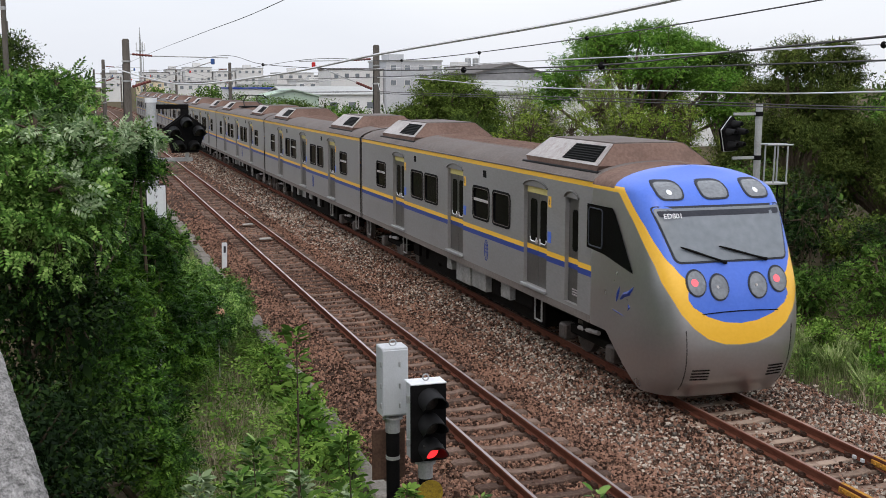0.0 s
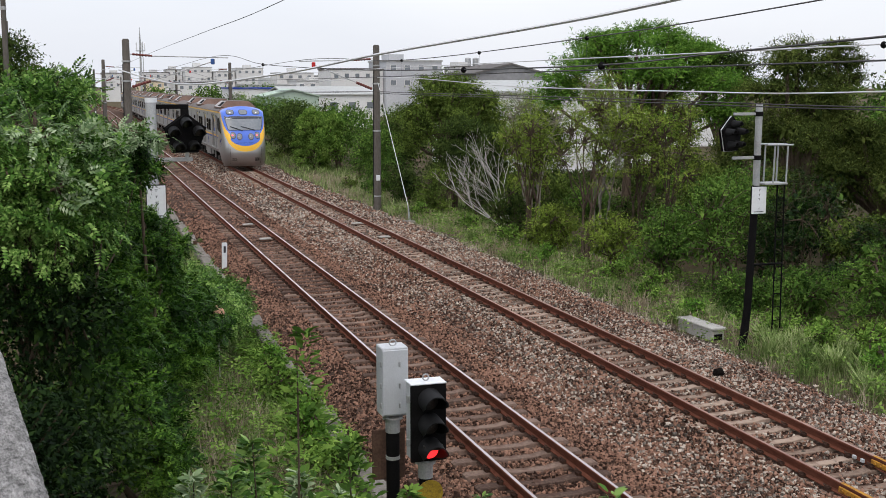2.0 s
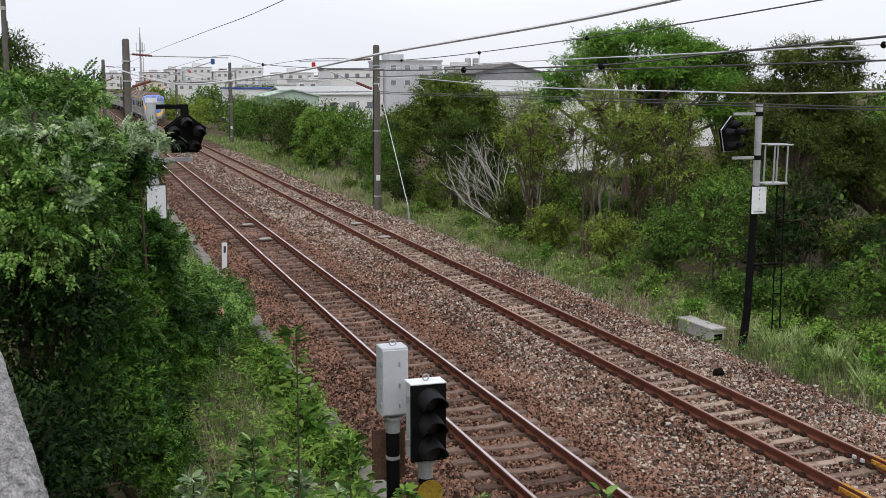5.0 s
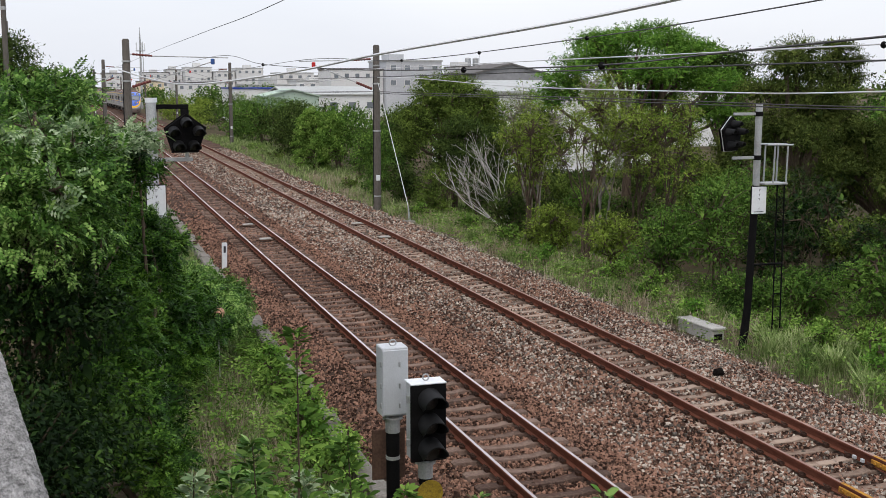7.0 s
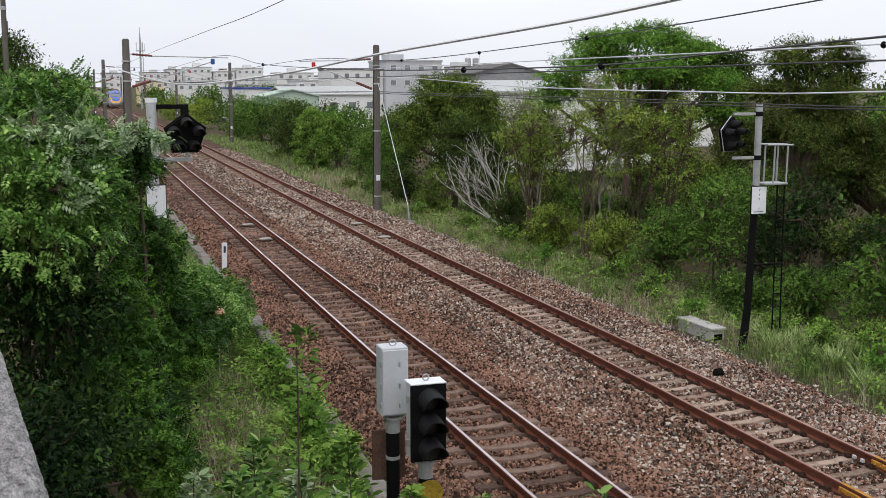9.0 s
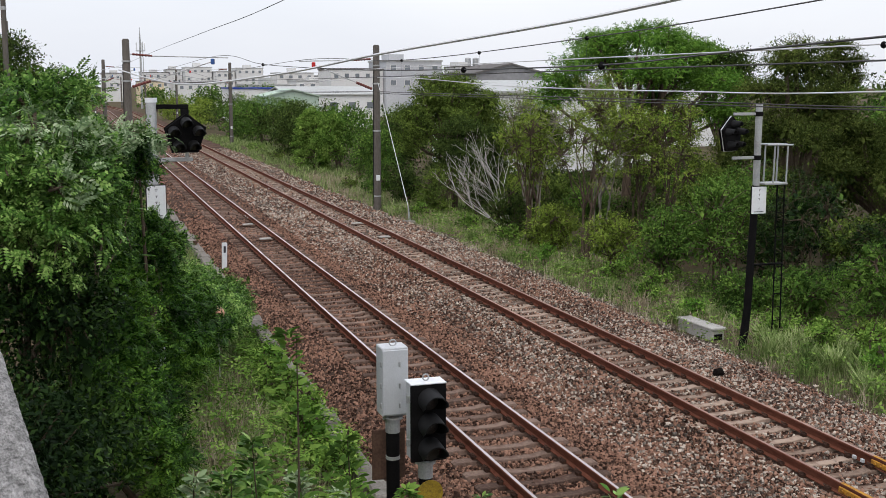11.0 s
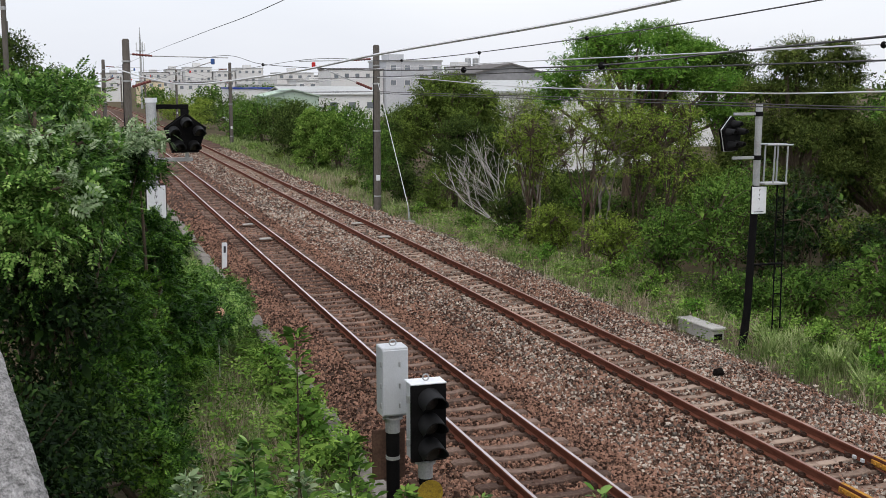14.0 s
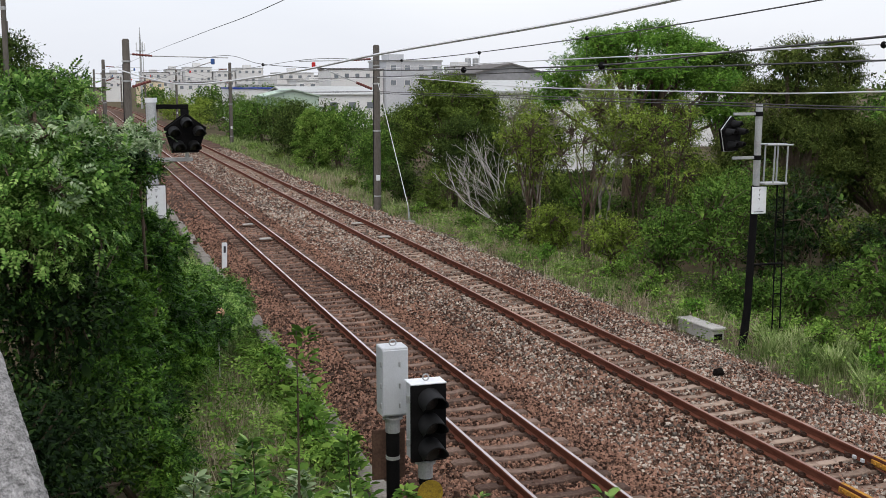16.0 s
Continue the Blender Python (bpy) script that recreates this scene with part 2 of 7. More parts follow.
M["ac_panel"] = surf("ac_panel", (0.3, 0.27, 0.26), (0.5, 0.48, 0.47), 0.6, metal=0.3, big=1.4, small=16, bump=0.1, spots=0.5, spot_colour=(0.2, 0.14, 0.12))
M["seal_grey"] = surf("seal_grey", (0.03, 0.033, 0.042), (0.05, 0.054, 0.066), 0.6, bump=0.05)
M["rubber"] = surf("rubber", (0.005, 0.005, 0.005), (0.012, 0.012, 0.012), 0.75, bump=0.05)
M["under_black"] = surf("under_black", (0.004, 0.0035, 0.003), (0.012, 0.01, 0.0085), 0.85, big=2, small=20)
M["under_box"] = surf("under_box", (0.17, 0.165, 0.155), (0.33, 0.32, 0.3), 0.6, big=2, small=20, spots=0.6, spot_colour=(0.1, 0.08, 0.07))
M["wheel_steel"] = surf("wheel_steel", (0.06, 0.05, 0.045), (0.14, 0.12, 0.11), 0.6, metal=0.5, big=3)
M["lamp_glass"] = surf("lamp_glass", (0.15, 0.16, 0.175), (0.24, 0.255, 0.27), 0.15, metal=0.3, big=5, small=20, bump=0.05)
M["tail_red"] = glow("tail_red", (0.9, 0.13, 0.16), 0.42)
M["signal_red"] = glow("signal_red", (1.0, 0.03, 0.035), 1.6)
M["head_white"] = surf("head_white", (0.7, 0.72, 0.75), (0.85, 0.86, 0.88), 0.2, big=6, bump=0)
M["wall_white"] = surf("wall_white", (0.55, 0.55, 0.54), (0.68, 0.68, 0.67), 0.8, big=0.12, small=3, bump=0.1, spots=0.25, spot_colour=(0.4, 0.39, 0.37))
M["wall_cream"] = surf("wall_cream", (0.55, 0.45, 0.3), (0.66, 0.56, 0.4), 0.8, big=0.12, small=3, bump=0.1)
M["wall_pale"] = surf("wall_pale", (0.38, 0.39, 0.41), (0.5, 0.51, 0.53), 0.8, big=0.12, small=3, bump=0.1)
M["wall_grey"] = surf("wall_grey", (0.2, 0.2, 0.205), (0.29, 0.29, 0.295), 0.8, big=0.12, small=3, bump=0.1)
M["roof_sheet"] = surf("roof_sheet", (0.34, 0.35, 0.34), (0.47, 0.48, 0.47), 0.6, metal=0.2, big=0.15, small=3, bump=0.1, spots=0.3, spot_colour=(0.25, 0.23, 0.2))
M["roof_green"] = surf("roof_green", (0.3, 0.4, 0.33), (0.42, 0.5, 0.42), 0.6, big=0.15, small=3, bump=0.1)
M["roof_dark"] = surf("roof_dark", (0.11, 0.105, 0.1), (0.16, 0.15, 0.145), 0.75, big=0.15, small=3, bump=0.1)
# pale tone puts distance haze and sky reflection into the panes' colour
M["far_window_hazed"] = surf("far_window_hazed", (0.12, 0.135, 0.15), (0.2, 0.22, 0.24), 0.2, big=0.5, bump=0)
M["glass"] = surf("glass", (0.002, 0.0022, 0.0025), (0.005, 0.0055, 0.006), 0.08, big=2, bump=0)
M["glass"].node_tree.nodes["Principled BSDF"].inputs["Specular IOR Level"].default_value = 0.03


def windscreen_glass():
    """Tinted glass in an opaque grey-blue base, under a thin coat that mirrors the sky."""
    m = surf("windscreen", (0.14, 0.16, 0.18), (0.2, 0.225, 0.25), 0.15, big=0.8, small=6, bump=0, coat=0.25)
    return m


M["windscreen"] = windscreen_glass()
M["sign_yellow"] = surf("sign_yellow", (0.5, 0.42, 0.15), (0.62, 0.54, 0.22), 0.6, big=3, bump=0.02)
M["concrete_wall"] = surf("concrete_wall", (0.06, 0.058, 0.055), (0.34, 0.33, 0.32), 0.95, big=45, small=200, spots=0.85, spot_colour=(0.05, 0.05, 0.047), bump=1.0, depth=0.006, stretch=(1, 0.3, 1))


# ---- mesh helpers ----
class Geo:
    """Gathers vertices and faces of one mesh."""

    def __init__(self):
        self.v, self.f, self.k = [], [], []

    def add(self, verts, faces, k=0):
        o = len(self.v)
        self.v += [tuple(p) for p in verts]
        self.f += [tuple(o + i for i in f) for f in faces]
        self.k += [k] * len(faces)
        return self

    def box(self, x0, x1, y0, y1, z0, z1, c=0.0, k=0):
        """A box, its edges cut back by c."""
        if c <= 0:
            v = [(x, y, z) for x in (x0, x1) for y in (y0, y1) for z in (z0, z1)]
            return self.add(v, [(0, 1, 3, 2), (4, 6, 7, 5), (0, 4, 5, 1), (2, 3, 7, 6), (0, 2, 6, 4), (1, 5, 7, 3)], k)
        bm = bmesh.new()
        bmesh.ops.create_cube(bm, size=1.0)
        for q in bm.verts:
            q.co = Vector(((x0 + x1) / 2 + q.co.x * (x1 - x0), (y0 + y1) / 2 + q.co.y * (y1 - y0), (z0 + z1) / 2 + q.co.z * (z1 - z0)))
        bmesh.ops.bevel(bm, geom=bm.edges[:], offset=c, segments=1, affect="EDGES")
        bm.verts.index_update()
        self.add([q.co[:] for q in bm.verts], [[q.index for q in f.verts] for f in bm.faces], k)
        bm.free()
        return self

    def tube(self, pts, radii, n=8, cap=True, k=0):
        """A round bar through the points."""
        pts = [Vector(q) for q in pts]
        if not hasattr(radii, "__len__"):
            radii = [radii] * len(pts)
        rings, o = [], []
        for i, q in enumerate(pts):
            way = (pts[min(i + 1, len(pts) - 1)] - pts[max(i - 1, 0)]).normalized()
            side = way.cross(Vector((0, 0, 1)) if abs(way.z) < 0.9 else Vector((0, 1, 0))).normalized()
            up = side.cross(way)
            o += [q + (side * math.cos(a) + up * math.sin(a)) * radii[i] for a in (2 * math.pi * j / n for j in range(n))]
        fs = [(i * n + j, i * n + (j + 1) % n, (i + 1) * n + (j + 1) % n, (i + 1) * n + j) for i in range(len(pts) - 1) for j in range(n)]
        if cap:
            fs += [tuple(range(n))[::-1], tuple(range((len(pts) - 1) * n, len(pts) * n))]
        return self.add(o, fs, k)

    def prism(self, poly, axis, a, b, k=0):
        """A polygon pushed from a to b along an axis; poly holds the two other coordinates in order."""
        def at(p, t):
            q = list(p)
            q.insert("xyz".index(axis), t)
            return q
        n = len(poly)
        v = [at(p, a) for p in poly] + [at(p, b) for p in poly]
        return self.add(v, [(i, (i + 1) % n, n + (i + 1) % n, n + i) for i in range(n)] + [tuple(range(n))[::-1], tuple(range(n, 2 * n))], k)

    def moved(self, m):
        self.v = [tuple(m @ Vector(p)) for p in self.v]
        return self

    def mesh(self, name, mats, smooth=False, weld=False):
        me = bpy.data.meshes.new(name)
        me.from_pydata(self.v, [], self.f)
        for m in mats if isinstance(mats, (list, tuple)) else [mats]:
            me.materials.append(m)
        if any(self.k):
            me.polygons.foreach_set("material_index", self.k)
        bm = bmesh.new()
        bm.from_mesh(me)
        if weld:
            bmesh.ops.remove_doubles(bm, verts=bm.verts, dist=0.0005)
        bmesh.ops.recalc_face_normals(bm, faces=bm.faces)
        bm.to_mesh(me)
        bm.free()
        if smooth:
            me.polygons.foreach_set("use_smooth", [True] * len(me.polygons))
            me.set_sharp_from_angle(angle=radians(40))
        me.update()
        return me


def arrays_mesh(name, verts, faces, material, smooth=False):
    """A mesh from arrays: verts n x 3, faces m x 3 or m x 4."""
    me = bpy.data.meshes.new(name)
    n, w = faces.shape
    me.vertices.add(len(verts))
    me.vertices.foreach_set("co", np.ascontiguousarray(verts, dtype=np.float32).ravel())
    me.loops.add(n * w)
    me.loops.foreach_set("vertex_index", np.ascontiguousarray(faces, dtype=np.int32).ravel())
    me.polygons.add(n)
    me.polygons.foreach_set("loop_start", np.arange(0, n * w, w, dtype=np.int32))
    me.materials.append(material)
    me.update(calc_edges=True)
    me.validate()
    if smooth:
        me.polygons.foreach_set("use_smooth", np.ones(n, dtype=bool))
    return me


def part(name, geo, material, parent, label="", smooth=False, kind=""):
    """One mesh object under a thing or a part."""
    ob = new(name, geo if isinstance(geo, bpy.types.Mesh) else geo.mesh(name, material, smooth))
    ob.parent = parent
    return tagged(ob, label, kind=kind)


def thing(name, m, label, category, group="", kind=""):
    ob = new(name)
    ob.empty_display_size = 0.2
    ob.matrix_basis = m
    return tagged(ob, label, category, group, kind)


def lettering(text, size, material, parent, m, name="lettering"):
    cu = bpy.data.curves.new(name, "FONT")
    cu.body, cu.size, cu.extrude, cu.align_x = text, size, 0.002, "CENTER"
    tmp = new("tmp", cu)
    bpy.context.view_layer.update()
    me = bpy.data.meshes.new_from_object(tmp.evaluated_get(bpy.context.evaluated_depsgraph_get()))
    bpy.data.objects.remove(tmp)
    me.materials.clear()
    me.materials.append(material)
    ob = new(name, me)
    ob.parent = parent
    ob.matrix_basis = m
    return ob


def on_track(s, off=0.0, z=0.0):
    """A place along the line: straight, then a wide bend to the left. Gives the point and the heading."""
    bend, radius = 222.0, 1000.0
    a = max(0.0, s - bend) / radius
    return Vector((-radius * (1 - math.cos(a)) + off * math.cos(a), min(s, bend) + radius * math.sin(a) + off * math.sin(a), z)), a


def spread(rng, lo, hi, n):
    return lo + (hi - lo) * rng.random(n)


# ---- ground ----
def ground_height(x, y):
    """Heights of the ground: track bed, drain, verge, and the rise of the bank beside the bridge."""
    xs = [-400, -30, -12, -7, -4.5, -2.7, -2.35, -2.2, -1.9, 6.7, 7.5, 9.0, 12, 20, 60, 900]
    zs = [-1.0, -0.9, 0.6, 0.5, -0.15, -0.45, -0.5, -0.5, -0.55, -0.7, -0.58, -0.6, -0.9, -1.0, -1.2, -1.5]
    z = np.interp(x, xs, zs)
    far = np.clip((y - 60) / 60, 0, 1)
    return z * (1 - far) + np.where(z > -0.4, np.minimum(z, -0.35), z) * far


def make_ground():
    ys = np.unique(np.concatenate([np.arange(-30, 60, 0.8), np.arange(60, 300, 6), [340, 420, 520, 700, 1000, 1600, 2600, -60, -150, -400]]))
    xs = np.unique(np.concatenate([np.arange(-14, 26, 0.5), np.arange(30, 100, 10), [120, 160, 240, 400, 700, 1200, -20, -30, -45, -70, -110, -200, -400, -700, -1200]]))
    X, Y = np.meshgrid(xs, ys)
    rng = np.random.default_rng(3)
    bend = np.where(Y > 222, -((Y - 222) ** 2) / 2000.0, 0)
    bend = np.maximum(bend, -250)
    Z = ground_height(X - np.clip(bend, -60, 0), Y)
    rough = np.where((X > -1.9) & (X < 6.7), 0.0, 0.05)
    Z = Z + rough * (rng.random(X.shape) - 0.5)
    V = np.stack([X, Y, Z], -1).reshape(-1, 3)
    h, w = X.shape
    i = np.arange((h - 1) * w).reshape(h - 1, w)[:, :-1].ravel()
    F = np.stack([i, i + 1, i + 1 + w, i + w], -1)
    ob = new("ground", arrays_mesh("ground", V, F, M["soil"], True))
    tagged(ob, "brown earth with patches of weeds beside the railway", "ground", kind="structure")


def make_bed():
    """The ballast bed: a low bank with two shoulders, as one body along the line."""
    prof = [(-2.0, -0.42), (-1.55, -0.25), (-0.9, -0.228), (0.9, -0.228), (1.7, -0.25), (2.4, -0.285), (3.0, -0.343), (5.5, -0.347), (6.0, -0.375), (6.6, -0.44), (7.3, -0.57), (7.8, -0.75)]
    ss = list(np.arange(-20, 60, 1.0)) + list(np.arange(60, 222, 6.0)) + list(np.arange(222, 700, 10.0))
    g = Geo()
    n = len(prof)
    vs = []
    for s in ss:
        for off, z in prof:
            q, a = on_track(s, off, z)
            vs.append(q)
    fs = [(i * n + j, i * n + j + 1, (i + 1) * n + j + 1, (i + 1) * n + j) for i in range(len(ss) - 1) for j in range(n - 1)]
    g.add(vs, fs)
    bed = new("ballast_bed", g.mesh("ballast_bed", M["ballast_bed"], True))
    tagged(bed, "rust-stained crushed stone ballast under both railway tracks", "track bed", kind="structure")
    return bed


def stones(name, n, x0, x1, y0, y1, size, height, material, seed, parent, label, skip=None):
    """Loose stones: uneven pointed lumps, sunk in the bed, every one turned and stretched on its own."""
    rng = np.random.default_rng(seed)
    x, y = spread(rng, x0, x1, n), y0 + (y1 - y0) * rng.random(n) ** 1.6
    if skip is not None:
        keep = ~skip(x, y, rng)
        x, y = x[keep], y[keep]
    n = len(x)
    base = np.array([(1, 0, -0.7), (-0.5, 0.9, -0.7), (-0.5, -0.9, -0.7), (0.72, 0.05, 0.75), (-0.36, 0.66, 0.75), (-0.36, -0.66, 0.75)], float)
    tri = np.array([(3, 4, 5), (0, 1, 4), (0, 4, 3), (1, 2, 5), (1, 5, 4), (2, 0, 3), (2, 3, 5)])
    p = base[None] * (0.75 + 0.5 * rng.random((n, 6, 1))) + (rng.random((n, 6, 3)) - 0.5) * 0.75
    s = size * (0.55 + 0.95 * rng.random((n, 1, 1)) ** 1.6)
    p = p * s * np.array([1.1, 0.9, 0.85])
    a, b = rng.random(n) * 6.28, (rng.random(n) - 0.5) * 1.5
    ca, sa, cb, sb = np.cos(a)[:, None], np.sin(a)[:, None], np.cos(b)[:, None], np.sin(b)[:, None]
    px, py, pz = p[..., 0], p[..., 1], p[..., 2]
    py, pz = py * cb - pz * sb, py * sb + pz * cb
    px, py = px * ca - py * sa, px * sa + py * ca
    z = height(x) + size * 1.5 * (rng.random(n) - 0.36)
    v = np.stack([px + x[:, None], py + y[:, None], pz + z[:, None]], -1).reshape(-1, 3)
    f = (tri[None] + 6 * np.arange(n)[:, None, None]).reshape(-1, 3)
    ob = new(name, arrays_mesh(name, v, f, material))
    ob.parent = parent
    return tagged(ob, label, kind="stuff")


def bed_height(x):
    return np.interp(x, [-2.0, -1.55, -0.9, 0.9, 1.7, 2.4, 2.9, 3.2, 3.5, 3.7, 5.5, 6.0, 6.6, 7.3], [-0.42, -0.25, -0.228, -0.228, -0.25, -0.285, -0.32, -0.3, -0.305, -0.347, -0.347, -0.375, -0.44, -0.57])


SPACING_1, SPACING_2 = 0.5237, 0.5359
FIRST_1, FIRST_2 = 18.538 - 0.5237 * 30, 18.446 - 0.5359 * 30


def sleeper_mesh(material):
    """A concrete sleeper with raised rail seats and a lower waist."""
    prof = [(-1.0, -0.185), (-0.96, -0.165), (-0.4, -0.165), (-0.25, -0.195), (0.25, -0.195), (0.4, -0.165), (0.96, -0.165), (1.0, -0.185)]
    g, n = Geo(), len(prof)
    vs = []
    for x, z in prof:
        w = 0.115 if abs(x) > 0.3 else 0.095
        vs += [(x, -w, z - 0.12), (x, -w * 0.82, z - 0.008), (x, -w * 0.7, z), (x, w * 0.7, z), (x, w * 0.82, z - 0.008), (x, w, z - 0.12)]
    fs = [(i * 6 + j, i * 6 + j + 1, (i + 1) * 6 + j + 1, (i + 1) * 6 + j) for i in range(n - 1) for j in range(5)]
    fs += [tuple(range(6)), tuple(range((n - 1) * 6, n * 6))]
    return g.add(vs, fs).mesh("sleeper", material)


def make_track(name, off, z, spacing, first, top, label):
    track = thing(name, pose(0, 0, 0), label, "railway track", "railway tracks", "structure")
    # rails, as one long body each
    half = [(0.0, 0.0), (0.022, 0.0), (0.032, -0.006), (0.032, -0.035), (0.009, -0.05), (0.009, -0.12), (0.062, -0.138), (0.062, -0.15)]
    prof = half + [(-a, b) for a, b in half[::-1][:-1]]
    n = len(prof)
    ss = list(np.arange(-20, 222, 11.0)) + list(np.arange(222, 700, 8.0))
    for side in (-1, 1):
        vs = [on_track(s, off + side * GAUGE + a, z + b)[0] for s in ss for a, b in prof]
        fs = [(i * n + j, i * n + (j + 1) % n, (i + 1) * n + (j + 1) % n, (i + 1) * n + j) for i in range(len(ss) - 1) for j in range(n)]
        g = Geo().add(vs, fs)
        g.k = [1 if (q % n) in (0, n - 1) else 0 for q in range(len(fs))]
        part("rail", g, [M["rail_side"], top], track)
    stained = M["sleeper"] if off else M["sleeper_rust"]
    me = sleeper_mesh(stained)
    ys = [first + i * spacing for i in range(int((640 - first) / spacing))]
    rng = random.Random(7 + int(off))
    rest = Geo()
    clips = Geo()
    for i, y in enumerate(ys):
        q, a = on_track(y + rng.uniform(-0.02, 0.02), off, z - 0.0)
        if i < 140:
            ob = new("sleeper", me)
            ob.parent = track
            ob.matrix_basis = pose(q.x + rng.uniform(-0.015, 0.015), q.y, q.z + rng.uniform(-0.006, 0.004), 0, 0, rng.uniform(-0.7, 0.7))
        else:
            m = Matrix.Translation(q) @ pose(0, 0, 0, 0, 0, math.degrees(a))
            rest.add([m @ Vector(p) for p in [(-1, -.11, -.25), (1, -.11, -.25), (1, .11, -.25), (-1, .11, -.25), (-1, -.09, -.17), (1, -.09, -.17), (1, .09, -.17), (-1, .09, -.17)]],
                     [(4, 5, 6, 7), (0, 1, 5, 4), (1, 2, 6, 5), (2, 3, 7, 6), (3, 0, 4, 7)])
        if y < 62:
            for sx in (-GAUGE, GAUGE):
                for d in (-1, 1):
                    x = q.x + sx + d * 0.085
                    clips.box(x - 0.03, x + 0.03, q.y - 0.05, q.y + 0.05, q.z - 0.168, q.z - 0.125)
                    if y < 40:
                        clips.tube([(x - 0.03 * d, q.y - 0.04, q.z - 0.12), (x + 0.02 * d, q.y - 0.055, q.z - 0.085), (x + 0.04 * d, q.y, q.z - 0.095),
                                    (x + 0.02 * d, q.y + 0.055, q.z - 0.085), (x - 0.03 * d, q.y + 0.04, q.z - 0.12)], 0.012, 5)
    part("far_sleepers", rest, stained, track, kind="stuff")
    part("rail_clips", clips, M["clip"], track, "dark spring clips and plates at the rail feet", kind="stuff")
    return track


# ---- the train ----
CAR = 19.87       # from coupling to coupling
HW = 1.372        # half the body's width
UP = 0.128        # the body's heights below are counted from the first track's rails
TIP = -10.41      # the blunt end, in the last car's own space
CUT = -7.56       # where the rounded end begins


def body_half(z):
    """Half the width at a height; the shoulders curve into the roof."""
    if z < 3.38:
        return HW - 0.05 * max(0.0, (0.9 - z)) ** 1.5
    t = min(1.0, (z - 3.38) / 0.40)
    return HW * max(0.0, 1 - t ** 2.1) ** (1 / 2.1)


def nose_depth(z):
    """How far the end reaches in front of its rear line."""
    return float(np.mean(np.interp([z + 0.06 * k for k in range(-3, 4)], [0.0, 0.15, 0.4, 0.8, 1.4, 1.9, 2.35, 3.15, 3.42, 3.6, 3.72, 3.78], [2.3, 2.55, 2.76, 2.85, 2.8, 2.7, 2.47, 2.02, 1.82, 1.55, 1.2, 0.8])))


def nose_power(z):
    """How square the end is in plan."""
    return float(np.interp(z, [0.0, 0.5, 1.2, 2.6, 3.1, 3.4, 3.6], [4.5, 5.0, 6.5, 7.5, 7.5, 6.5, 5.0]))


def nose_y(x, z, out=0.0):
    """The end's surface over x and z."""
    h, n = body_half(z), nose_power(z)
    return CUT - (nose_depth(z) + out) * max(0.0, 1 - min(1.0, abs(x) / h) ** n) ** (1 / n)


def nose_x(y, z):
    """Half the end's width at a place along it."""
    d, n = CUT - y, nose_power(z)
    return body_half(z) * max(0.0, 1 - max(0.0, d / nose_depth(z)) ** n) ** (1 / n)


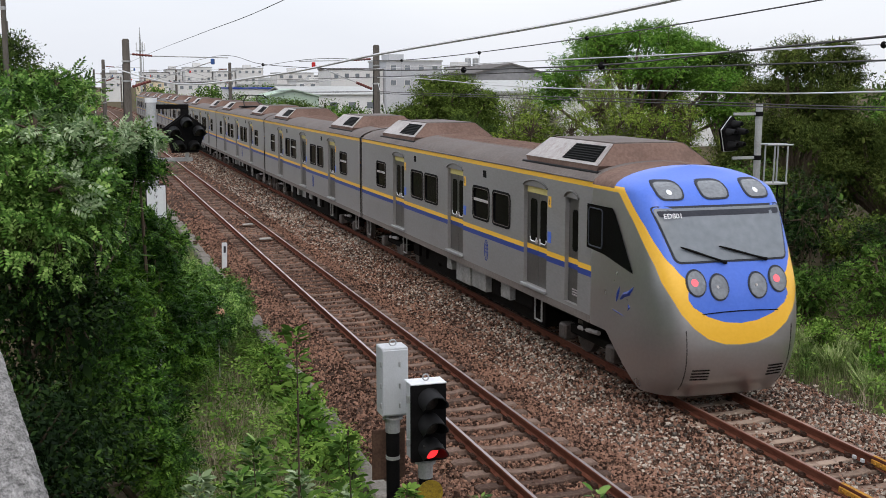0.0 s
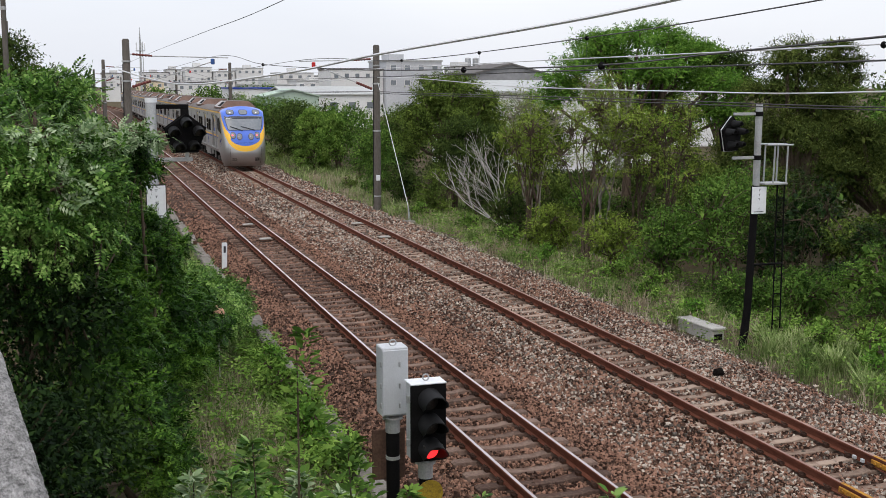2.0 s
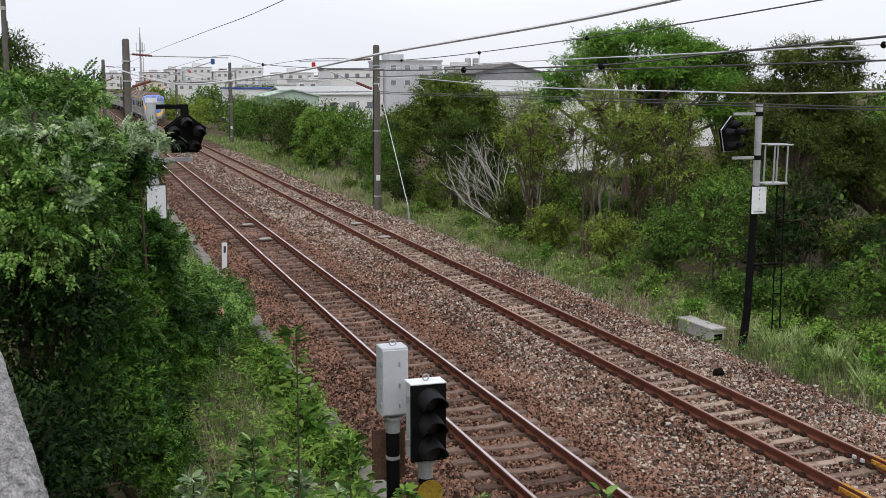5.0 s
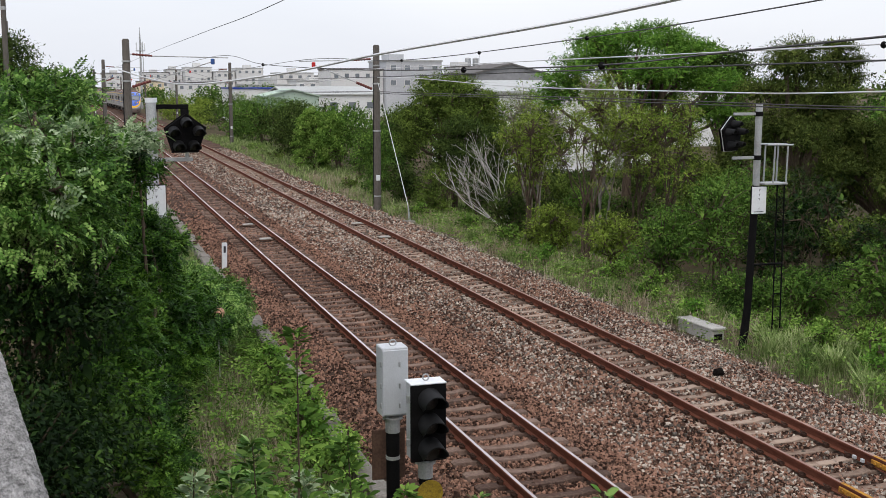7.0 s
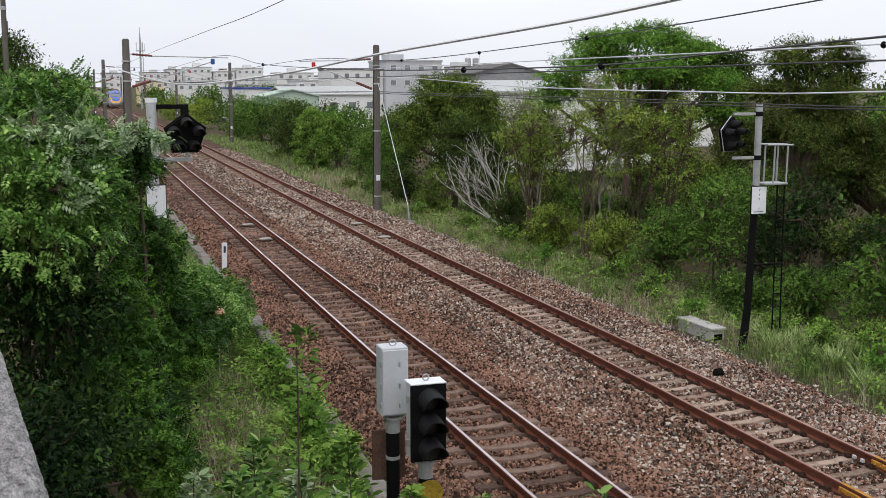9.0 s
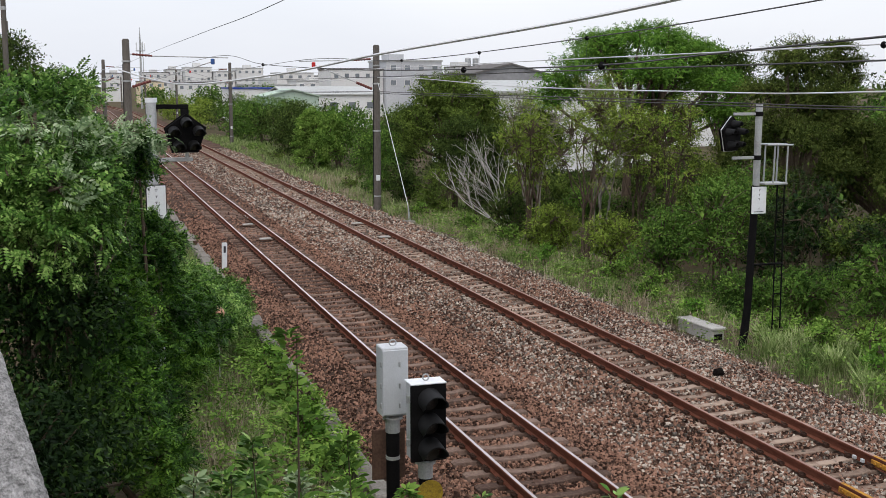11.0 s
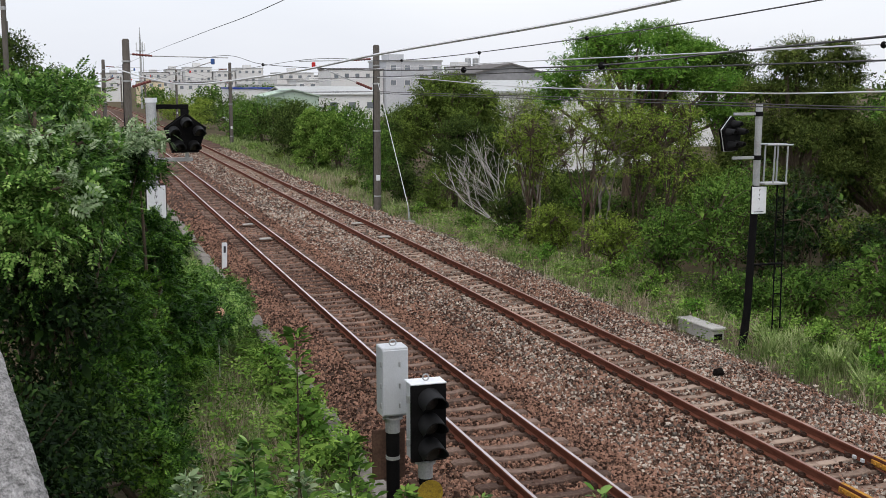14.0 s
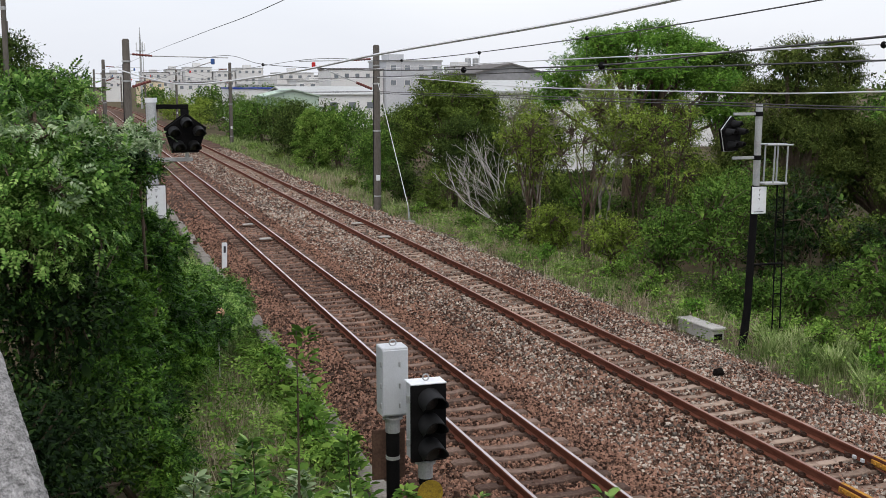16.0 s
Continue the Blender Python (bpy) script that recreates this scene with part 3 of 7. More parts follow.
def make_nose(car):
    rows = list(np.linspace(0.05, 3.38, 130)) + [3.38 + 0.4 * math.sin(a) for a in np.linspace(0.06, math.pi / 2 - 0.01, 20)]
    cols = np.linspace(-90, 90, 181)
    pts = []
    for z in rows:
        h, d, n = body_half(z), nose_depth(z), nose_power(z)
        for a in cols:
            s, c = math.sin(radians(a)), max(0.0, math.cos(radians(a)))
            r = 1 / (abs(s) ** n + c ** n) ** (1 / n)
            pts.append((h * r * s, CUT - d * r * c, z))
    w = len(cols)
    out_x, out_z = [0, 0.3, 0.6, 0.85, 1.05, 1.2, 1.3, 1.36], [0.98, 1.0, 1.1, 1.28, 1.52, 1.85, 2.15, 2.2]
    in_x, in_z = [0, 0.3, 0.6, 0.85, 1.03, 1.16, 1.25, 1.29, 1.3], [1.33, 1.36, 1.46, 1.62, 1.88, 2.3, 2.9, 3.4, 5.0]

    # each colour's field is above zero where that colour lies
    def edge(z):
        return np.interp(z, [1.0, 1.6, 2.0, 2.25, 2.85, 3.42], [0.34, 0.36, 0.46, 0.64, 1.22, 1.9])

    def shell(p):
        return p[2] - np.interp(p[1] - TIP, [0, 1.1, 2.2, 3], [0, 0.05, 0.85, 0.85])

    def roofed(p):
        return min(p[2] - 3.4, p[1] - TIP - 1.98)

    def blue(p):
        x, y, z = abs(p[0]), p[1] - TIP, p[2]
        return max(min(z - np.interp(x, in_x, in_z), edge(z) - 0.25 - y), min(z - 2.4, edge(z) - 0.26 - y), min(z - 3.4, max(z - 3.44, 1.6 - y)))

    def yellow(p):
        x, y, z = abs(p[0]), p[1] - TIP, p[2]
        return max(min(z - np.interp(x, out_x, out_z), edge(z) - y), min(z - 3.34, y - 1.5))

    def split(poly, field):
        """The parts of a polygon where the field is above and below zero."""
        f = [field(p) for p in poly]
        if min(f) >= 0:
            return poly, []
        if max(f) < 0:
            return [], poly
        inside, outside = [], []
        for p, q, u, v in zip(poly, poly[1:] + poly[:1], f, f[1:] + f[:1]):
            (inside if u >= 0 else outside).append(p)
            if (u >= 0) != (v >= 0):
                m = tuple(np.array(p) + (np.array(q) - np.array(p)) * (u / (u - v)))
                inside.append(m)
                outside.append(m)
        return inside, outside

    faces = {"blue": Geo(), "yellow": Geo(), "grey": Geo(), "roof": Geo()}
    for i in range(len(rows) - 1):
        for j in range(w - 1):
            q, _ = split([pts[i * w + j], pts[i * w + j + 1], pts[(i + 1) * w + j + 1], pts[(i + 1) * w + j]], shell)
            for kind, field in (("roof", roofed), ("blue", blue), ("yellow", yellow)):
                if len(q) > 2:
                    part_in, q = split(q, field)
                    if len(part_in) > 2:
                        faces[kind].add(part_in, [tuple(range(len(part_in)))])
            if len(q) > 2:
                faces["grey"].add(q, [tuple(range(len(q)))])
    for kind, name, mat, label in (("blue", "front_panel", M["train_blue"], "bright blue front panel"), ("yellow", "front_band", M["train_yellow"], "curved yellow band"),
                                   ("grey", "nose_shell", M["cab_grey"], "rounded silver-grey lower nose"), ("roof", "cab_roof", M["roof_brown"], "dusty brown cab roof")):
        me = faces[kind].mesh(name, mat, weld=True)
        me.polygons.foreach_set("use_smooth", [True] * len(me.polygons))
        part(name, me, mat, car, label)

    def patch(name, outline, material, out, thick, parent=car, label="", rim=0):
        """A plate that follows the end's curve, inside an outline of (x, z) round its middle."""
        n = len(outline)
        cx, cz = sum(p[0] for p in outline) / n, sum(p[1] for p in outline) / n
        rings = 5
        vs = []
        for r in range(rings + 1):
            t = 1 - r / rings if not rim else 1 - (r / rings) * rim
            for x, z in outline:
                xx, zz = cx + (x - cx) * t, cz + (z - cz) * t
                vs.append((xx, nose_y(xx, zz) - out, zz))
        fs = [(r * n + i, r * n + (i + 1) % n, (r + 1) * n + (i + 1) % n, (r + 1) * n + i) for r in range(rings) for i in range(n)]
        m = len(vs)
        vs += [(x, nose_y(x, z) + thick, z) for x, z in outline]
        fs += [(i, (i + 1) % n, m + (i + 1) % n, m + i) for i in range(n)]
        return part(name, Geo().add(vs, fs), material, parent, label, smooth=True)

    def soft_quad(corners, r, k=5):
        """A four-cornered outline with round corners and fine sides."""
        o = []
        for i in range(4):
            p, q, s = Vector(corners[i - 1]), Vector(corners[i]), Vector(corners[(i + 1) % 4])
            a, b = q + (p - q).normalized() * r, q + (s - q).normalized() * r
            o += [tuple((1 - t) ** 2 * a + 2 * t * (1 - t) * q + t * t * b) for t in np.linspace(0, 1, k)]
            e = s + (q - s).normalized() * r
            o += [tuple(b.lerp(e, t)) for t in np.linspace(0.1, 0.9, 9)]
        return o

    screen = [(-1.2, 3.15), (1.2, 3.15), (1.01, 2.33), (-1.01, 2.33)]
    big = [(x * 1.03, 2.735 + (z - 2.735) * 1.08) for x, z in screen]
    patch("windscreen_seal", soft_quad(big, 0.1), M["seal_grey"], 0.012, 0.02)
    glass = patch("windscreen", soft_quad(screen, 0.08), M["windscreen"], 0.022, 0.01, label="tinted grey-blue windscreen")
    patch("sun_band", soft_quad([(-1.15, 3.11), (1.15, 3.11), (1.12, 3.02), (-1.12, 3.02)], 0.03), M["seal_grey"], 0.0235, 0.005, glass)
    for x in (-0.82, 0.0, 0.82):
        w = 0.25 if x else 0.28
        frame_part = patch("top_lamp", soft_quad([(x - w, 3.585), (x + w, 3.585), (x + w, 3.27), (x - w, 3.27)], 0.15), M["seal_grey"], 0.016, 0.03)
        patch("lamp_glass", soft_quad([(x - w + .035, 3.555), (x + w - .035, 3.555), (x + w - .035, 3.3), (x - w + .035, 3.3)], 0.125), M["lamp_glass"], 0.026, 0.004, frame_part)
        if x:
            patch("lamp_bulb", [(x - 0.02 + 0.045 * math.cos(a), 3.40 + 0.04 * math.sin(a)) for a in np.linspace(0, 6.28, 13)[:-1]], M["head_white"], 0.034, 0.002, frame_part)
    for x, z, red in ((-0.76, 2.0, 1), (-0.36, 1.92, 0), (0.36, 1.92, 0), (0.76, 2.0, 1)):
        ring = [(x + 0.178 * math.cos(a), z + 0.215 * math.sin(a)) for a in np.linspace(0, 6.2832, 25)[:-1]]
        lamp = patch("tail_lamp" if red else "head_lamp", ring, M["seal_grey"], 0.018, 0.03)
        patch("lamp_glass", [(x + (p - x) * 0.86, z + (q - z) * 0.87) for p, q in ring], M["lamp_glass"], 0.028, 0.004, lamp)
        patch("lamp_bulb", [(x - 0.035 + (p - x) * (0.34 if red else 0.13), z + 0.01 + (q - z) * (0.28 if red else 0.1)) for p, q in ring], M["tail_red"] if red else M["ac_panel"], 0.036, 0.002, lamp)
    for x0, z0, x1, z1 in ((-0.92, 2.56, -0.17, 2.30), (-0.22, 2.55, 0.6, 2.32)):
        g = Geo()
        n = 7
        g.tube([(x0 + (x1 - x0) * t, nose_y(x0 + (x1 - x0) * t, z0 + (z1 - z0) * t) - 0.06, z0 + (z1 - z0) * t) for t in np.linspace(0, 1, n)], [0.012, 0.02, 0.022, 0.02, 0.018, 0.02, 0.026], 6)
        g.tube([(x1, nose_y(x1, z1) - 0.06, z1), (x1, nose_y(x1, z1) + 0.02, z1 - 0.01)], 0.03, 8)
        part("wiper", g, M["rubber"], car, "black windscreen wiper")
    # the seam under the blue panel, the coupler hatch line and the vents
    g = Geo().tube([(x, nose_y(x, 1.5) - 0.004, 1.50 + 0.03 * (1 - (x / 0.8) ** 2)) for x in np.linspace(-0.7, 0.7, 15)], 0.009, 5)
    part("panel_seam", g, M["rubber"], car)
    for s in (-1, 1):
        g = Geo().tube([(s * (0.98 - 0.05 * t), nose_y(0.98 - 0.05 * t, 1.25 - 1.05 * t) - 0.001, 1.25 - 1.05 * t) for t in np.linspace(0, 1, 9)], 0.008, 5)
        part("hatch_seam", g, M["rubber"], car)
        for k in range(4):
            z = 0.58 - 0.055 * k
            g = Geo().tube([(s * (0.55 + 0.3 * t), nose_y(0.55 + 0.3 * t, z) - 0.002, z) for t in np.linspace(0, 1, 6)], 0.014, 5)
            part("nose_vent", g, M["rubber"], car)
    # the number over the windscreen's corner
    y = nose_y(-0.92, 3.0) - 0.04
    ob = lettering("ED801", 0.125, M["head_white"], car, Matrix.Identity(4), "unit_number")
    dy = nose_y(-0.6, 3.05) - nose_y(-1.0, 3.05)
    ob.matrix_basis = pose(-0.92, y - 0.012, 3.0, 90 - 28, 0, math.degrees(math.atan2(dy, 0.4)))


def rounded(y0, y1, z0, z1, r, k=4):
    o = []
    for cy, cz, a0 in ((y1 - r, z1 - r, 0), (y0 + r, z1 - r, 90), (y0 + r, z0 + r, 180), (y1 - r, z0 + r, 270)):
        o += [(cy + r * math.cos(radians(a0 + 90 * t / k)), cz + r * math.sin(radians(a0 + 90 * t / k))) for t in range(k + 1)]
    return o


def side_plate(outline, x0, x1):
    """A flat plate on the car's side, from x0 to x1."""
    return Geo().prism(outline, "x", x0, x1)


def make_side(car, s, y0, y1, doors, windows, cab):
    """One side wall with its openings, doors, windows and stripes. s: -1 or 1."""
    holes = [(a, b, 1.08, 3.12) for a, b in doors] + [(a, b, 2.1, 2.83) for a, b in windows]
    if cab:
        holes.append((-6.98, -6.38, 1.06, 3.06))
    ys = sorted({y0, y1} | {v for h in holes for v in h[:2]})
    zs = sorted({0.85, 0.99, 1.70, 1.81, 1.91, 3.34, 3.44} | {v for h in holes for v in h[2:]})
    g = {"wall": Geo(), "upper": Geo(), "yellow": Geo(), "blue": Geo(), "skirt": Geo()}
    x = s * HW
    for a, b in zip(ys, ys[1:]):
        for c, d in zip(zs, zs[1:]):
            m, n = (a + b) / 2, (c + d) / 2
            if any(h[0] < m < h[1] and h[2] < n < h[3] for h in holes):
                continue
            kind = "skirt" if d <= 0.995 else "blue" if 1.7 <= n <= 1.81 else "yellow" if 1.81 <= n <= 1.91 or 3.34 <= n <= 3.44 else "upper" if n > 1.9 else "wall"
            g[kind].add([(x, a, c), (x, b, c), (x, b, d), (x, a, d)], [(0, 1, 2, 3)])
    for a, b, c, d in holes:
        xi = s * (HW - (0.09 if c < 1.5 else 0.03))
        g["upper" if c > 1.9 else "wall"].add([(x, a, c), (x, b, c), (x, b, d), (x, a, d), (xi, a, c), (xi, b, c), (xi, b, d), (xi, a, d)], [(0, 1, 5, 4), (1, 2, 6, 5), (2, 3, 7, 6), (3, 0, 4, 7)])
    for kind in ("wall", "upper"):
        part("side_wall", g[kind].mesh("side_wall", M["train_grey"], weld=True), None, car, "dull silver-grey steel side wall")
    for kind in ("yellow", "blue"):
        runs = {}
        for f in range(len(g[kind].f)):
            q = g[kind].v[4 * f:4 * f + 4]
            runs.setdefault((q[0][2], sum(q[0][1] > h[1] - 0.01 for h in holes if h[2] < q[0][2] + 0.05 < h[3])), []).append(q)
        for key in sorted(runs):
            h = Geo()
            for q in runs[key]:
                h.add(q, [(0, 1, 2, 3)])
            part("side_stripe", h, M["train_yellow"] if kind == "yellow" else M["stripe_blue"], car, "yellow stripe" if kind == "yellow" else "dark blue stripe")
    part("side_skirt", g["skirt"].mesh("side_skirt", M["train_dirty"], weld=True), None, car, "brown-stained lower edge")
    xi = s * (HW - 0.085)
    for a, b in doors:
        m = (a + b) / 2
        for c, d, t in ((a, m - 0.006, 1), (m + 0.006, b, -1)):
            leaf = part("door", Geo().box(min(xi, xi - s * 0.03), max(xi, xi - s * 0.03), c, d, 1.08, 3.12), M["train_door"], car, "dark steel sliding door leaf")
            xo = xi + s * 0.012
            mid = (c + d) / 2 + t * 0.05
            part("door_glass", side_plate(rounded(mid - 0.165, mid + 0.165, 1.98, 2.86, 0.09), xi - s * 0.005, xo), M["glass"], leaf)
            low = [q for q in rounded(mid - 0.165, mid + 0.165, 1.98, 2.86, 0.09) if q[1] < 2.2]
            part("glass_rim", Geo().tube([(xo + s * 0.004, *q) for q in low], 0.013, 4), M["head_white"], leaf, "bright steel window edge")
            part("door_handle", side_plate(rounded(m - t * 0.1 - 0.05, m - t * 0.1 + 0.04, 1.94, 2.02, 0.035), xi, xo + s * 0.012), M["ac_panel"], leaf, "small steel grip")
            for zz, mat in ((1.855, M["train_yellow"]), (1.755, M["stripe_blue"])):
                part("door_stripe", Geo().box(min(xi + s * 0.004, xi), max(xi + s * 0.004, xi), c, d, zz - 0.05, zz + 0.05), mat, leaf)
        part("door_header", Geo().box(min(xi - s * .02, xi + s * 0.02), max(xi - s * .02, xi + s * 0.02), a + 0.03, b - 0.03, 2.98, 3.1), M["sign_yellow"], car, "pale yellow strip over the doors")
        part("door_sill", Geo().box(min(x, x + s * 0.06), max(x, x + s * 0.06), a - 0.03, b + 0.03, 1.03, 1.085, 0.008), M["steel_grey"], car, "bright steel step sill")
        part("door_hood", Geo().tube([(x + s * 0.015, a - 0.02 + (b - a + 0.04) * t, 3.13 + 0.13 * math.sin(math.pi * t) ** 0.6) for t in np.linspace(0, 1, 11)], 0.02, 6), M["train_door"], car)
        part("door_number", side_plate([(a - 0.20, 2.78), (a - 0.07, 2.78), (a - 0.07, 3.0), (a - 0.20, 3.0)], x, x + s * 0.006), M["train_yellow"], car, "small yellow door number plate")
        part("door_digit", side_plate([(a - 0.145, 2.83), (a - 0.125, 2.83), (a - 0.125, 2.95), (a - 0.145, 2.95)], x + s * 0.006, x + s * 0.009), M["ink"], car)
        part("access_sign", side_plate([(a - 0.21, 2.08), (a - 0.05, 2.08), (a - 0.05, 2.3), (a - 0.21, 2.3)], x, x + s * 0.006), M["train_blue"], car, "small blue access sign")
    for i, (a, b) in enumerate(windows):
        ring = rounded(a - 0.03, b + 0.03, 2.07, 2.86, 0.15)
        hole = rounded(a + 0.025, b - 0.025, 2.125, 2.805, 0.12)
        n = len(ring)
        g = Geo()
        xo = x + s * 0.012
        g.add([(xo, *q) for q in ring] + [(xo, *q) for q in hole] + [(x - s * .02, *q) for q in ring] + [(x - s * 0.03, *q) for q in hole],
              [(j, (j + 1) % n, n + (j + 1) % n, n + j) for j in range(n)] + [(j, (j + 1) % n, 2 * n + (j + 1) % n, 2 * n + j) for j in range(n)] +
              [(n + j, n + (j + 1) % n, 3 * n + (j + 1) % n, 3 * n + j) for j in range(n)])
        win = part("window", g, M["rubber"], car, "black rubber window frame")
        part("inner_rim", Geo().tube([(xo + s * 0.001, *q) for q in hole + hole[:1]], 0.007, 4), M["roof_grey"], win, "thin grey inner rim")
        part("pane", Geo().box(min(x - s * 0.03, x - s * 0.022), max(x - s * 0.03, x - s * 0.022), a, b, 2.1, 2.83), M["glass"], win)
        if i in ((1, 4) if cab else (0, 3, 5)):
            part("window_bar", Geo().box(min(x - s * 0.021, x - s * 0.005), max(x - s * 0.021, x - s * 0.005), a + 0.03, b - 0.03, 2.5, 2.56), M["ac_panel"], win, "pale sliding sash bar")
    for y in (windows[1][0] + 0.4, windows[-2][1] - 0.3) if len(windows) > 3 else ():
        part("side_vent", side_plate([(y - 0.2, 3.08), (y, 3.08), (y, 3.24), (y - 0.2, 3.24)], x - s * 0.002, x + s * 0.008), M["rubber"], car)
    if cab:
        leaf = part("cab_door", Geo().box(min(xi, xi - s * 0.03), max(xi, xi - s * 0.03), -6.98, -6.38, 1.06, 3.06), M["train_door"], car, "narrow dark steel cab door")
        part("door_glass", side_plate(rounded(-6.80, -6.56, 2.05, 2.84, 0.08), xi - s * 0.005, xi + s * 0.012), M["glass"], leaf)
        for zz, mat in ((1.855, M["train_yellow"]), (1.755, M["stripe_blue"])):
            part("door_stripe", Geo().box(min(xi + s * 0.004, xi), max(xi + s * 0.004, xi), -6.98, -6.38, zz - 0.05, zz + 0.05), mat, leaf)
        for k in range(3):
            part("door_louvre", side_plate([(-6.8, 1.2 + 0.05 * k), (-6.58, 1.2 + 0.05 * k), (-6.58, 1.225 + 0.05 * k), (-6.8, 1.225 + 0.05 * k)], xi, xi + s * 0.012), M["ac_panel"], leaf)
        part("door_hood", Geo().tube([(x + s * 0.015, -7.0 + 0.64 * t, 3.07 + 0.12 * math.sin(math.pi * t) ** 0.6) for t in np.linspace(0, 1, 11)], 0.02, 6), M["train_door"], car)
        # the cab's side window runs forward round the shoulder of the nose
        hatch = [(-7.38, 3.04), (-7.38, 2.24), (-8.1, 2.2), (-8.7, 2.1), (-9.2, 2.02), (-9.0, 2.3), (-8.75, 2.65), (-8.52, 2.95), (-8.4, 3.05)]
        h2 = []
        for a, b in zip(hatch, hatch[1:] + hatch[:1]):
            h2 += [(a[0] + (b[0] - a[0]) * t, a[1] + (b[1] - a[1]) * t) for t in np.linspace(0, 1, 6)[:-1]]
        cy, cz = -8.2, 2.55
        vs = []
        for r in range(5):
            t = 1 - r / 4.0
            for y, z in h2:
                yy, zz = cy + (y - cy) * t, cz + (z - cz) * t
                vs.append((s * (nose_x(yy, zz) + 0.012), yy, zz))
        n = len(h2)
        part("cab_window", Geo().add(vs, [(r * n + j, r * n + (j + 1) % n, (r + 1) * n + (j + 1) % n, (r + 1) * n + j) for r in range(4) for j in range(n)]), M["glass"], car, "black cab side window")
        sash = rounded(-8.02, -7.46, 2.29, 2.98, 0.07)
        part("cab_sash", Geo().tube([(s * (nose_x(y, z) + 0.016), y, z) for y, z in sash + sash[:1]], 0.014, 5), M["seal_grey"], car, "thin grey sliding sash frame")
        # the blue bird-like emblem, as plain sweeps
        for pts, r in ((((-8.45, 1.52), (-8.6, 1.62), (-8.75, 1.66), (-8.92, 1.8)), 0.05), (((-8.3, 1.45), (-8.36, 1.6), (-8.42, 1.74)), 0.04), (((-8.7, 1.55), (-8.78, 1.42), (-8.72, 1.36)), 0.035), (((-8.15, 1.28), (-8.4, 1.26), (-8.65, 1.23)), 0.014)):
            vs = []
            for y, z in pts:
                vs.append((s * (nose_x(y - 0.3, z) - r * 0.35), y - 0.3, z))
            part("emblem", Geo().tube(vs, [r * 0.6] + [r] * (len(vs) - 2) + [r * 0.4], 6), M["stripe_blue"], car)
    # a blue shield on the side: a ring, its cross bars and a tip below
    shield = [(-2.0 + 0.115 * math.sin(t), 1.46 + (0.2 if math.cos(t) > 0 else 0.27) * math.cos(t)) for t in np.linspace(0, 6.2832, 21)]
    part("emblem", Geo().tube([(x - s * 0.006, y, z) for y, z in shield], 0.016, 5), M["stripe_blue"], car, "blue shield emblem")
    for y0, y1, z0, z1 in ((-2.09, -1.91, 1.53, 1.56), (-2.1, -1.9, 1.45, 1.48), (-2.08, -1.92, 1.37, 1.4), (-2.015, -1.985, 1.25, 1.62)):
        part("emblem_bar", Geo().box(min(x, x + s * 0.005), max(x, x + s * 0.005), y0, y1, z0, z1), M["stripe_blue"], car)


